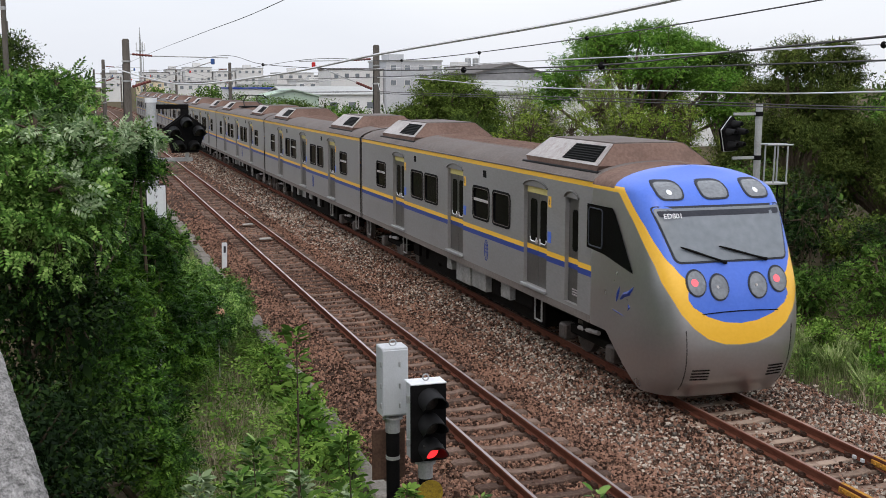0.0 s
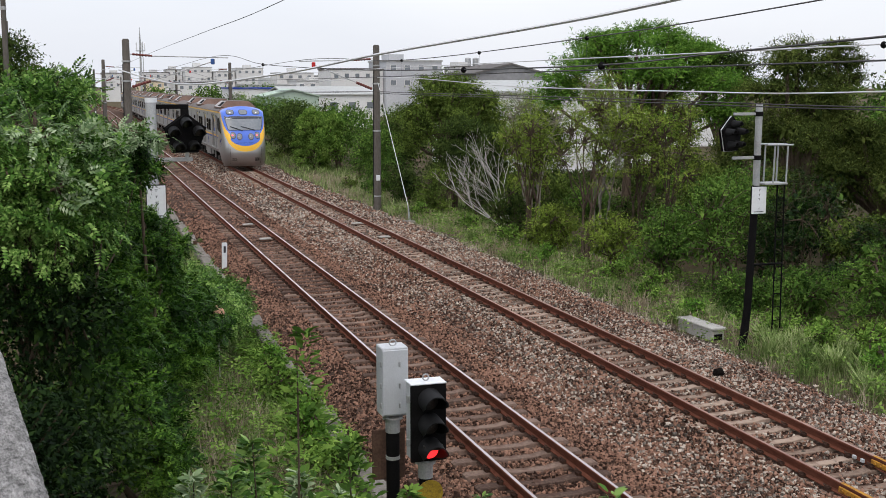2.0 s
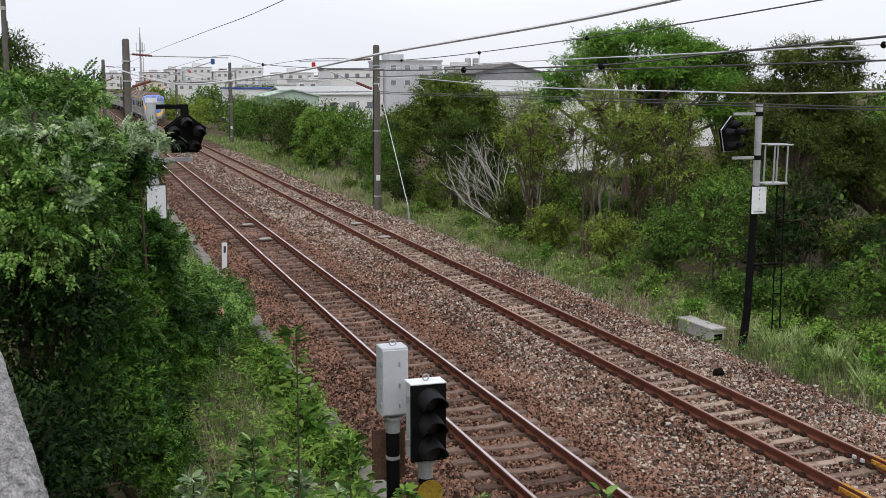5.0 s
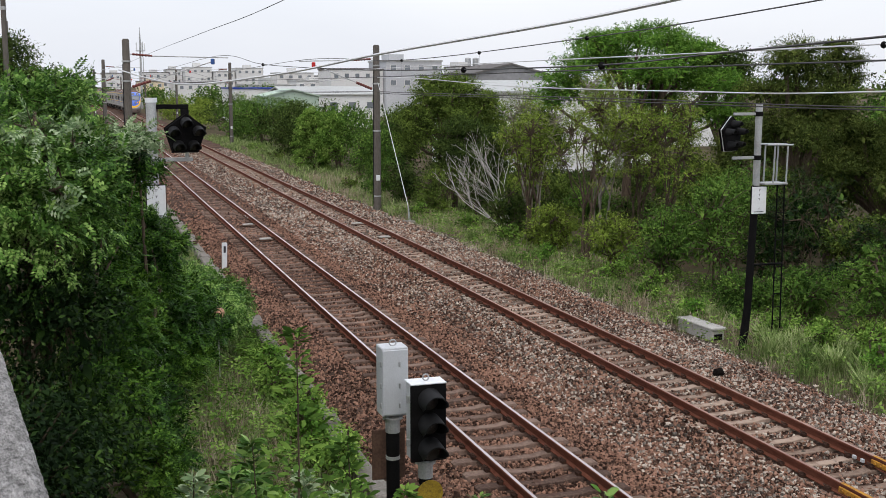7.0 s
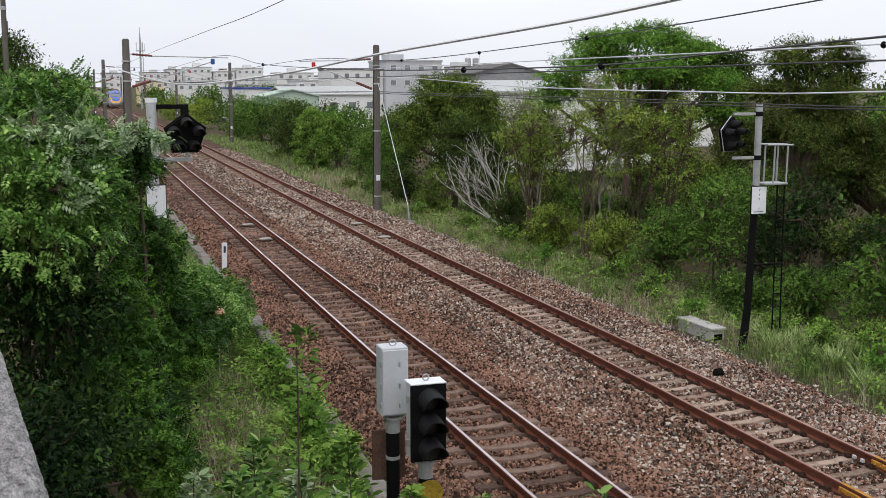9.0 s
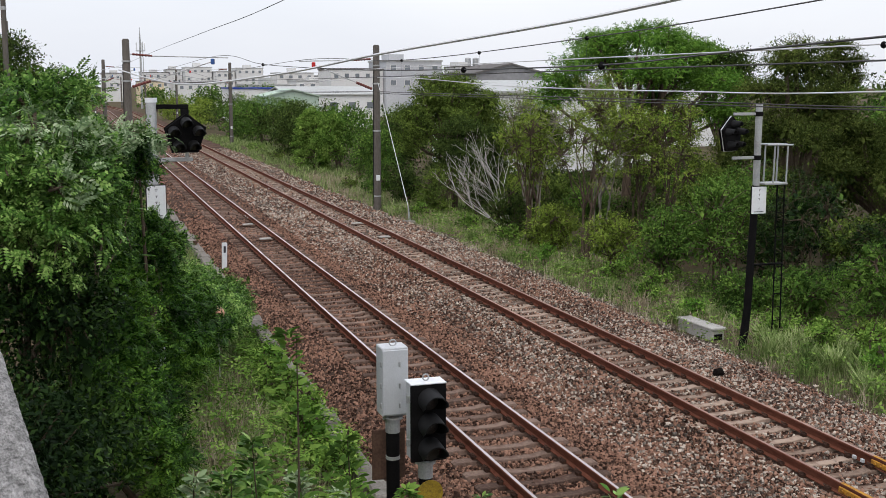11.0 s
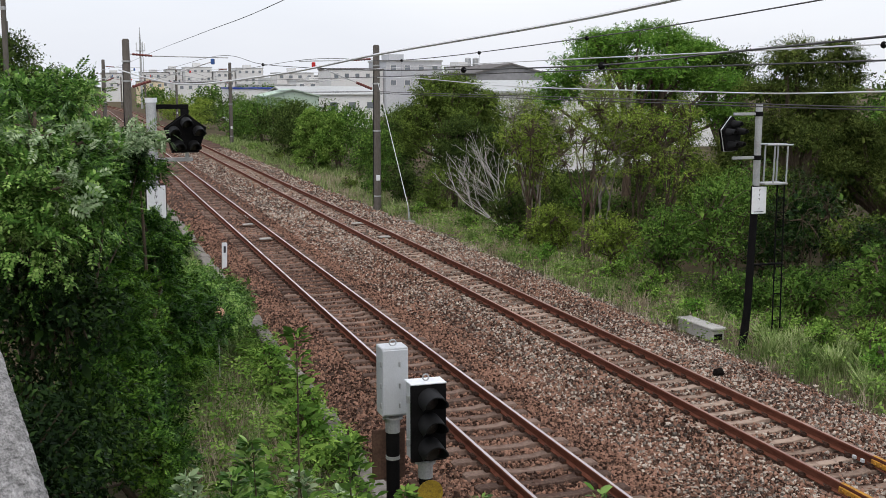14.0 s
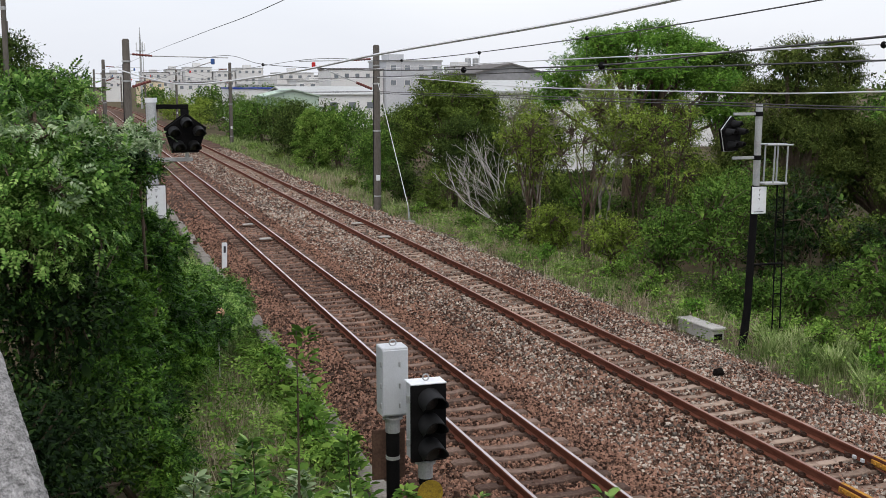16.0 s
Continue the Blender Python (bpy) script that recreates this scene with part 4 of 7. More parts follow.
def make_roof(car, y0, y1, units, cab):
    """The ribbed roof and the air conditioners on it."""
    prof = [(HW * math.copysign(abs(math.sin(t)) ** (2 / 2.1), math.sin(t)), 3.38 + 0.40 * abs(math.cos(t)) ** (2 / 2.1)) for t in np.linspace(-math.pi / 2, math.pi / 2, 25)]
    prof = [(-HW, 3.44)] + [q for q in prof if q[1] > 3.442] + [(HW, 3.44)]
    g = Geo()
    ys = [y0, y1]
    n = len(prof)
    g.add([(x, y, z) for y in ys for x, z in prof], [(j, j + 1, n + j + 1, n + j) for j in range(n - 1)])
    roof = part("roof", g, M["roof_grey"], car, "dusty grey-brown roof", smooth=True)
    g = Geo()
    arch = [(x * 0.8, z) for x, z in prof if abs(x) < HW * 0.97]
    y = y0 + 0.3
    ribs = Geo()
    while y < y1 - 0.3:
        if not any(c - 2.0 < y < c + 2.0 for c in units):
            m = len(arch)
            ribs.add([(x, yy, z + dz) for yy, dz in ((y, -0.02), (y + 0.02, 0.025), (y + 0.07, 0.025), (y + 0.09, -0.02)) for x, z in arch],
                     [(r * m + j, r * m + j + 1, (r + 1) * m + j + 1, (r + 1) * m + j) for r in range(3) for j in range(m - 1)])
        y += 0.17
    part("roof_ribs", ribs, M["roof_brown"], roof, "brown roof corrugation", kind="stuff")
    for s in (-1, 1):
        part("gutter", Geo().box(min(s * (HW - 0.02), s * (HW + 0.02)), max(s * (HW - 0.02), s * (HW + 0.02)), y0, y1, 3.435, 3.465, 0.006), M["roof_grey"], roof)
    for c in units:
        z0, z1, zb = 3.60, 4.08, 3.56
        a, b = c - 1.75, c + 1.75
        wb, wt = 1.16, 0.72
        v = [(-wb, a + .12, zb), (wb, a + .12, zb), (wb, b - .12, zb), (-wb, b - .12, zb), (-wb, a, z0 + .1), (wb, a, z0 + .1), (wb, b, z0 + .1), (-wb, b, z0 + .1),
             (-wt, a + 0.28, z1), (wt, a + 0.28, z1), (wt, b - 0.28, z1), (-wt, b - 0.28, z1)]
        unit = part("air_conditioner", Geo().add(v, [(0, 1, 5, 4), (1, 2, 6, 5), (2, 3, 7, 6), (3, 0, 4, 7), (4, 5, 9, 8), (5, 6, 10, 9), (6, 7, 11, 10), (7, 4, 8, 11), (8, 9, 10, 11)]), M["roof_brown"], car, "large brown roof air conditioner")
        for s in (-1, 1):
            def on(u, w, o):
                x = s * (wb + (wt - wb) * w + o * 0.76)
                return (x, a + 0.02 + 0.26 * w + (b - a - 0.04 - 0.52 * w) * u, z0 + 0.1 + (z1 - z0 - 0.1) * w + o * 0.65)
            part("side_panel", Geo().add([on(0, 0.0, 0.012), on(1, 0.0, 0.012), on(1, 1, 0.012), on(0, 1, 0.012)], [(0, 1, 2, 3)]), M["ac_panel"], unit, "pale sloped metal panel")
            for u0, u1 in ((0.06, 0.5),):
                grille = part("grille", Geo().add([on(u0, 0.12, 0.018), on(u1, 0.12, 0.018), on(u1, 0.85, 0.018), on(u0, 0.85, 0.018)], [(0, 1, 2, 3)]), M["rubber"], unit)
                for k in range(7):
                    w = 0.17 + 0.64 * k / 6
                    part("grille_bar", Geo().tube([on(u0 + 0.01, w, 0.03), on(u1 - 0.01, w, 0.03)], 0.011, 4), M["hood_black"], grille)
        part("top_plate", Geo().box(-wt + .05, wt - .05, a + 0.4, b - 0.4, z1 - 0.01, z1 + 0.025, 0.008), M["roof_grey"], unit)
        part("skirt", Geo().box(-wb - .06, wb + .06, a - 0.08, b + 0.08, zb - 0.16, zb + 0.05, 0.01), M["hood_black"], unit)


def make_bogie(car, y):
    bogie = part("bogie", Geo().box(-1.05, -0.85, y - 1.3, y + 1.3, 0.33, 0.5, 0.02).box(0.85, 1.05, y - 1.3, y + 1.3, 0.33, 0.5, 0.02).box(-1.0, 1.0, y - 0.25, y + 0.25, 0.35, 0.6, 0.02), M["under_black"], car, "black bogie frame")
    for dy in (-1.05, 1.05):
        for s in (-1, 1):
            part("wheel", Geo().tube([(s * 0.5, y + dy, 0.30), (s * 0.515, y + dy, 0.30), (s * 0.53, y + dy, 0.30), (s * 0.64, y + dy, 0.30)], [0.44, 0.44, 0.425, 0.42], 24), M["wheel_steel"], bogie)
            part("axle_box", Geo().box(min(s * 0.9, s * 1.18), max(s * 0.9, s * 1.18), y + dy - 0.16, y + dy + 0.16, 0.18, 0.5, 0.04), M["wheel_steel"], bogie)
        part("axle", Geo().tube([(-0.6, y + dy, 0.30), (0.6, y + dy, 0.30)], 0.08, 8), M["under_black"], bogie)
    for s in (-1, 1):
        part("air_spring", Geo().tube([(s * 0.95, y, 0.5), (s * 0.95, y, 0.85)], 0.24, 12), M["under_black"], bogie)
        part("damper", Geo().tube([(s * 1.14, y - 0.55, 0.62), (s * 1.14, y + 0.3, 0.56)], 0.045, 8), M["ac_panel"], bogie)


def make_underframe(car, seed, y0, y1, last):
    rng = random.Random(seed)
    # floor frame, with deep boxes added to keep light from under the car
    part("underframe_and_light_block", Geo().box(-1.2, 1.2, y0 + 0.3, y1 - 0.1, 0.78, 0.95, 0.01).box(-1.0, 1.0, -4.6, 4.6, 0.14, 0.78, 0.02).box(-0.95, 0.95, -8.9, -4.6, 0.62, 0.78).box(-0.95, 0.95, 4.6, 8.9, 0.62, 0.78), M["under_black"], car)
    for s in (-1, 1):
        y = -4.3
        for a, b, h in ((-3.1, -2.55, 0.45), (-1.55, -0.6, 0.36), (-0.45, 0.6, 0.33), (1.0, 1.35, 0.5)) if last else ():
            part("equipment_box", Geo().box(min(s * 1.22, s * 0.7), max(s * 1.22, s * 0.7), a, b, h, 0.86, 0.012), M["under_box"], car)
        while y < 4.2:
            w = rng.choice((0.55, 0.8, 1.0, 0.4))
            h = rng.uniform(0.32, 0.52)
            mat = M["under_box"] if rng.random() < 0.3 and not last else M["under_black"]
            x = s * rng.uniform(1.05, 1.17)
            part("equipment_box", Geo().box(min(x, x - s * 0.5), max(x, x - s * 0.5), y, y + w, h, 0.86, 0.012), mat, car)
            y += w + rng.uniform(0.08, 0.35)
        for yy in (-9.0, -5.0, 5.0, 9.2):
            part("step", Geo().tube([(s * 1.25, yy, 0.9), (s * 1.25, yy, 0.35)], 0.02, 5).tube([(s * 1.25, yy + 0.35, 0.9), (s * 1.25, yy + 0.35, 0.35)], 0.02, 5).tube([(s * 1.25, yy, 0.36), (s * 1.25, yy + 0.35, 0.36)], 0.02, 5), M["under_box"], car)


def make_car(last, seed):
    """A coach; the last one has the rounded cab end. Heights are those of the first track's rails."""
    car = thing("train_car", Matrix.Identity(4), "silver-grey electric train car with a blue and yellow rounded cab end" if last else
                "silver-grey electric train car with yellow and blue stripes", "train car", "cars of the train")
    y1 = CAR / 2 - 0.14
    y0 = CUT if last else -CAR / 2 + 0.14
    if last:
        doors = [(-5.5, -4.28), (-0.36, 0.84), (4.82, 6.0)]
        windows = [(-3.48, -2.4), (-2.18, -1.08), (1.66, 2.82), (2.96, 4.1), (6.82, 7.92)]
        units = [-5.6, 6.2]
    else:
        doors = [(-6.0, -4.82), (-0.6, 0.6), (4.82, 6.0)]
        windows = [(-7.92, -6.82), (-4.0, -2.9), (-2.65, -1.5), (1.5, 2.65), (2.9, 4.0), (6.82, 7.92)]
        units = [-6.2, 6.2]
    for s in (-1, 1):
        make_side(car, s, y0, y1, doors, windows, last)
    make_roof(car, y0 + (0.0 if last else 0), y1, units, last)
    for y in (y1,) if last else (y0, y1):
        o = [(-HW + .03, 0.85), (-HW + .03, 3.4), (-0.9, 3.7), (0.9, 3.7), (HW - .03, 3.4), (HW - .03, 0.85)]
        part("end_wall", Geo().prism(o, "y", y - 0.03, y - 0.005), M["train_dirty"], car)
        part("gangway", Geo().box(-0.5, 0.5, y - 0.02 if y > 0 else y - 0.16, y + 0.16 if y > 0 else y + 0.02, 0.9, 3.1, 0.03), M["rubber"], car, "black rubber gangway")
        for s in (-1, 1):
            part("end_fairing", Geo().box(min(s * 1.2, s * 1.33), max(s * 1.2, s * 1.33), y - 0.02 if y > 0 else y - 0.1, y + 0.1 if y > 0 else y + 0.02, 0.9, 3.3, 0.01), M["rubber"], car)
    if last:
        make_nose(car)
    make_underframe(car, seed, y0, y1, last)
    for y in (-6.9, 6.9):
        make_bogie(car, y)
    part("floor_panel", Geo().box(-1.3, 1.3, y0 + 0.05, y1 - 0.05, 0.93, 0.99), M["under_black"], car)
    return car


SPEED = 28.15
LAST_AT = 36.10 - CAR / 2    # the last car's middle at the start


def car_rows(i):
    rows = []
    t = 0.0
    while t <= SECONDS + 0.01:
        s = LAST_AT + CAR * i + SPEED * t
        a, _ = on_track(s - 6.9, TRACK_2, 0)
        b, _ = on_track(s + 6.9, TRACK_2, 0)
        m = (a + b) / 2
        rows.append((t, pose(m.x, m.y, 0.0, 0, 0, math.degrees(math.atan2(-(b.x - a.x), b.y - a.y)))))
        t += 1.0
    return rows


# ---- plants ----
def unit(v):
    return v / np.maximum(np.linalg.norm(v, axis=-1, keepdims=True), 1e-9)


LEAF = (np.array([(0, 0, 0), (-0.24, 0.45, 0.07), (0, 1, -0.06), (0.24, 0.45, 0.07)]), np.array([(0, 1, 2, 3)]))

OVAL = (np.array([(0, 0, 0), (-0.17, 0.2, 0.05), (-0.23, 0.5, 0.07), (-0.13, 0.82, 0.03), (0, 1, -0.06), (0.13, 0.82, 0.03), (0.23, 0.5, 0.07), (0.17, 0.2, 0.05)]), np.array([(0, 1, 2, 7), (2, 3, 6, 7), (3, 4, 5, 6)]))


def pinnate(pairs, w, l, gap):
    """A compound leaf: pairs of leaflets along a drooping stalk, one at the tip."""
    vs, fs = [], []
    for i in range(pairs + 1):
        y = 0.12 + gap * i
        z = -0.25 * y * y
        for s in ((-1, 1) if i < pairs else (0,)):
            o = len(vs)
            ax = np.array([s * 0.9, 0.45 if s else 1.0, -0.12])
            ax = ax / np.linalg.norm(ax) * l * (0.75 + 0.25 * math.sin(math.pi * (i + 1) / (pairs + 1)))
            sd = np.array([-ax[1], ax[0], 0.15 * l])
            sd = sd / np.linalg.norm(sd) * w
            b = np.array([0, y, z])
            vs += [b, b + ax * 0.45 - sd + (0, 0, 0.02), b + ax, b + ax * 0.45 + sd + (0, 0, 0.02)]
            fs.append((o, o + 1, o + 2, o + 3))
    return np.array(vs), np.array(fs)


NEEDLE = (LEAF[0] * np.array([0.5, 1, 1]), LEAF[1])
PINNATE = pinnate(5, 0.075, 0.33, 0.15)
ROSETTE = (np.concatenate([LEAF[0] @ np.array([(math.cos(a), math.sin(a), 0), (-math.sin(a), math.cos(a), 0.0), (0, 0, 1)]) + (0, 0, 0.1 * k) for k, a in enumerate((0.0, 2.2, 4.1))]),
           np.concatenate([LEAF[1] + 4 * k for k in range(3)]))
BLADE = (np.array([(-0.016, 0, 0), (0.016, 0, 0), (0.013, 0.12, 0.5), (-0.013, 0.12, 0.5), (0.004, 0.42, 0.86), (-0.004, 0.42, 0.86), (0.0, 0.72, 0.95)]),
         np.array([(0, 1, 2, 3), (3, 2, 4, 5), (5, 4, 6, 6)]))
BLADE = (BLADE[0], np.array([(0, 1, 2, 3), (3, 2, 4, 5)]))


def scatter(template, at, way, up, size):
    """Copies of a small shape as arrays: its y along way, its z near up."""
    tv, tf = template
    y = unit(way)
    x = unit(np.cross(y, up))
    z = np.cross(x, y)
    v = at[:, None] + size[:, None, None] * (tv[None, :, :1] * x[:, None] + tv[None, :, 1:2] * y[:, None] + tv[None, :, 2:] * z[:, None])
    f = tf[None] + (len(tv) * np.arange(len(at)))[:, None, None]
    return v.reshape(-1, 3), f.reshape(-1, 4)


def lobe_leaves(rng, lobes, clusters, each, spread_r, template, size, droop=0.3, shell=0.55, flat=0.5, lift=0.5):
    """Leaves gathered in clumps near the outside of round lobes."""
    lobes = np.array(lobes, float)
    share = lobes[:, 3] * lobes[:, 4] + lobes[:, 3] * lobes[:, 5]
    pick = rng.choice(len(lobes), clusters, p=share / share.sum())
    d = rng.normal(size=(clusters, 3))
    d[:, 2] = np.where(rng.random(clusters) < lift, np.abs(d[:, 2]), d[:, 2])    # clumps sit mostly on top of their boughs
    d = unit(d)
    r = (shell + (1.05 - shell) * rng.random(clusters) ** 0.7) * (0.82 + 0.28 * rng.random(clusters))
    c = lobes[pick, :3] + d * r[:, None] * lobes[pick, 3:]
    n = clusters * each
    at = np.repeat(c, each, 0) + rng.normal(size=(n, 3)) * spread_r * np.array([1.0, 1.0, flat])
    out = np.repeat(d, each, 0)
    way = out * 0.6 + rng.normal(size=(n, 3)) * 0.75 + (0, 0, -droop)
    up = np.array([0, 0, 1.0]) + rng.normal(size=(n, 3)) * 0.5 + out * 0.5
    return scatter(template, at, way, up, size * (0.6 + 0.8 * rng.random(n))), c


def limbs(rng, base, lobes, trunk_r, tips, stems=1, twig=0.012):
    """A trunk that forks towards its lobes, and thin branches to the clumps."""
    g = Geo()
    base = Vector(base)
    mid = sum((Vector(l[:3]) for l in lobes), Vector()) / len(lobes)
    for s in range(stems):
        a = 6.28 * s / max(1, stems)
        foot = base + (Vector((math.cos(a), math.sin(a), 0)) * trunk_r * 2.2 if stems > 1 else Vector())
        fork = base.lerp(mid, 0.45) + Vector((rng.normal() * 0.1, rng.normal() * 0.1, 0)) + (foot - base) * 1.5
        g.tube([foot + Vector((0, 0, -0.15)), foot.lerp(fork, 0.5) + Vector((rng.normal(), rng.normal(), 0)) * 0.06, fork], [trunk_r * 1.25, trunk_r, trunk_r * 0.7], 8)
        for i, l in enumerate(lobes):
            if i % stems != s:
                continue
            e = Vector(l[:3])
            g.tube([fork, fork.lerp(e, 0.5) + Vector((rng.normal(), rng.normal(), rng.normal() * 0.6)) * 0.14, e, e + (e - fork) * 0.1], [trunk_r * 0.6, trunk_r * 0.4, trunk_r * 0.25, trunk_r * 0.1], 6)
    pts = np.array([l[:3] for l in lobes])
    for t in tips:
        e = Vector(pts[np.argmin(((pts - t) ** 2).sum(1))])
        t = Vector(t)
        g.tube([e, e.lerp(t, 0.5) + Vector((rng.normal(), rng.normal(), rng.normal())) * 0.07, t], [twig * 2, twig * 1.3, twig * 0.6], 4, cap=False)
    return g


SWAYING = []


def plant(name, x, y, lobes, leaves, each, spread_r, leaf_mat, label, category, seed, template=LEAF, size=0.14, trunk=0.09, bark="bark", twigs=40,
          stems=1, droop=0.3, shell=0.55, sway=0.5, ground=None, split=False, group="", core=0, core_size=0.22):
    """A tree or shrub of its own: trunk with limbs, and a crown of clumped leaves. Lobes are in the world's measures."""
    rng = np.random.default_rng(seed)
    z0 = float(ground_height(np.array([x]), np.array([y]))[0]) if ground is None else ground
    local = [(a - x, b - y, c - z0, d, e, f) for a, b, c, d, e, f in lobes]
    ob = thing(name, pose(x, y, z0), label, category, group)
    sets = [[l] for l in local] if split else [local]
    total = sum(l[3] * (l[4] + l[5]) for l in local)
    tips = []
    for s in sets:
        n = max(3, int(leaves * sum(l[3] * (l[4] + l[5]) for l in s) / total / each))
        (v, f), c = lobe_leaves(rng, s, n, each, spread_r, template, size, droop, shell, lift=0.6 if y < 40 or (name == "tree" and y < 70) else 0.15)
        if core:
            small = [(*l[:3], l[3] * 0.6, l[4] * 0.6, l[5] * 0.6) for l in s]
            (v2, f2), _ = lobe_leaves(rng, small, max(1, core // 6), 6, spread_r * 0.6, LEAF, core_size, droop, 0.05)
            f = np.concatenate([f, f2 + len(v)])
            v = np.concatenate([v, v2])
        crown = new("branch" if split else "crown", arrays_mesh("crown", v, f, M[leaf_mat]))
        crown.parent = ob
        SWAYING.append((crown, sway, len(SWAYING)))
        tips += list(c[:: max(1, len(c) * len(sets) // max(1, twigs))])
    part("trunk", limbs(rng, (0, 0, 0), local, trunk, tips, stems), M[bark], ob, smooth=True)
    return ob


def dome(seed, cx, cy, cz, rx, ry, rz, n, k=0.3):
    """Boughs that fill a domed crown out to its outline, with a few inside."""
    rng = np.random.default_rng(seed)
    o = []
    for i in range(n):
        r = k * (0.75 + 0.5 * rng.random())
        d = rng.normal(size=3)
        d[2] = abs(d[2]) if i % 3 else d[2]
        d = unit(d) * (1 - r) * (1.0 if i % 4 else 0.55)
        o.append((cx + d[0] * rx, cy + d[1] * ry, cz + d[2] * rz, rx * r, ry * r, rz * r * 0.8))
    return o


def lumps(seed, cx, cy, cz, rx, ry, rz, n, r0=0.42):
    """Smaller lobes that fill a large one unevenly."""
    rng = np.random.default_rng(seed)
    o = []
    for i in range(n):
        k = r0 * (0.7 + 0.6 * rng.random())
        d = unit(rng.normal(size=3)) * (1 - k * 1.1) * (0.5 + 0.5 * rng.random() ** 0.5)
        o.append((cx + d[0] * rx, cy + d[1] * ry, cz + d[2] * rz, rx * k, ry * k, rz * k))
    return o


def make_left_bank():
    green = "dense dark green shrub with feathered leaves on the railway bank"
    plant("shrub", -6.5, 12.6, [(-6.4, 12.3, 3.85, 0.75, 1.1, 0.8), (-5.95, 12.6, 4.05, 0.42, 0.7, 0.5), (-6.65, 14.4, 4.25, 0.7, 1.1, 0.6), (-6.9, 12.6, 3.9, 0.65, 1.0, 0.7), (-6.35, 12.0, 4.4, 0.4, 0.6, 0.38), (-5.75, 12.9, 4.35, 0.2, 0.4, 0.25), (-6.00, 13.50, 5.0, 0.32, 0.50, 0.28), (-5.85, 14.00, 4.5, 0.26, 0.40, 0.24), (-6.32, 13.00, 4.85, 0.35, 0.50, 0.30)],
          8200, 9, 0.09, "leaf_fresh", green, "shrub", 11, PINNATE, 0.165, 0.07, twigs=130, stems=3, sway=2.2, split=True, shell=0.3)
    plant("shrub", -5.8, 15.4, [(-6.0, 15.2, 3.3, 0.6, 1.0, 0.9), (-5.0, 16.8, 2.3, 0.42, 0.6, 0.5), (-4.85, 17.0, 1.5, 0.5, 0.6, 0.6), (-5.6, 15.6, 2.3, 0.55, 1.0, 0.8), (-5.7, 14.6, 1.9, 0.65, 1.0, 0.9), (-5.7, 15.8, 3.95, 0.33, 0.6, 0.4), (-5.1, 16.2, 4.0, 0.2, 0.4, 0.24), (-5.3, 15.9, 4.25, 0.35, 0.5, 0.3), (-5.45, 16.0, 3.6, 0.24, 0.4, 0.3), (-5.0, 16.9, 2.6, 0.16, 0.3, 0.22), (-5.6, 13.6, 1.2, 0.65, 1.0, 0.85), (-5.2, 13.0, 0.9, 0.4, 0.7, 0.5), (-4.97, 17.0, 3.01, 0.32, 0.5, 0.35), (-4.60, 18.0, 2.65, 0.3, 0.5, 0.3)],
          12500, 9, 0.09, "leaf_near", green, "shrub", 12, PINNATE, 0.16, 0.06, twigs=120, stems=3, sway=2.0, split=True, shell=0.3)
    plant("shrub", -5.9, 14.2, [(-6.3, 12.0, 4.7, 0.3, 0.4, 0.2), (-5.95, 12.4, 4.5, 0.3, 0.4, 0.22), (-5.6, 14.0, 4.45, 0.3, 0.4, 0.2), (-5.3, 15.6, 4.5, 0.3, 0.4, 0.18), (-5.02, 16.2, 4.42, 0.22, 0.3, 0.16), (-6.15, 11.6, 4.2, 0.25, 0.3, 0.2)],
          600, 8, 0.1, "leaf_silver", "shrub with pale silvery feathered shoots showing their undersides", "shrub", 18, PINNATE, 0.17, 0.03, twigs=60, stems=3, sway=2.6, split=True, shell=0.3)
    plant("tree", -7.8, 36.5, [(-7.8, 36, 5.6, 0.95, 1.0, 0.85), (-7.3, 36.4, 5.0, 0.7, 0.9, 0.7), (-8.2, 36.6, 4.8, 0.9, 1.0, 1.0), (-7.6, 36.2, 6.2, 0.5, 0.6, 0.45)],
          9000, 14, 0.18, "leaf_dark", "dark round-topped tree beyond the shrubs on the bank", "tree", 19, LEAF, 0.1, 0.12, twigs=40, sway=0.6)
    plant("shrub", -4.8, 19.5, [(-5.0, 19.0, 1.65, 0.65, 1.1, 0.7), (-4.45, 19.6, 1.15, 0.7, 1.2, 0.75), (-4.75, 19.2, 0.6, 0.8, 1.1, 0.7), (-4.05, 20.2, 0.8, 0.55, 1.0, 0.6)],
          8500, 7, 0.1, "leaf_near", "glossy green shrub leaning over the drain beside the track", "shrub", 13, PINNATE, 0.16, 0.06, twigs=90, stems=3, sway=1.6, split=True, shell=0.3)
    plant("shrub", -3.5, 23.5, [(-3.6, 22.8, 0.7, 0.62, 1.2, 0.7), (-3.15, 24.0, 0.6, 0.55, 1.2, 0.6), (-3.75, 25.5, 0.6, 0.7, 1.3, 0.7), (-2.8, 25.3, 0.25, 0.4, 1.1, 0.42)],
          6500, 7, 0.1, "leaf_fresh", "low bright green shrub at the edge of the drain", "shrub", 14, PINNATE, 0.15, 0.05, twigs=70, stems=3, sway=1.2, split=True, shell=0.3)
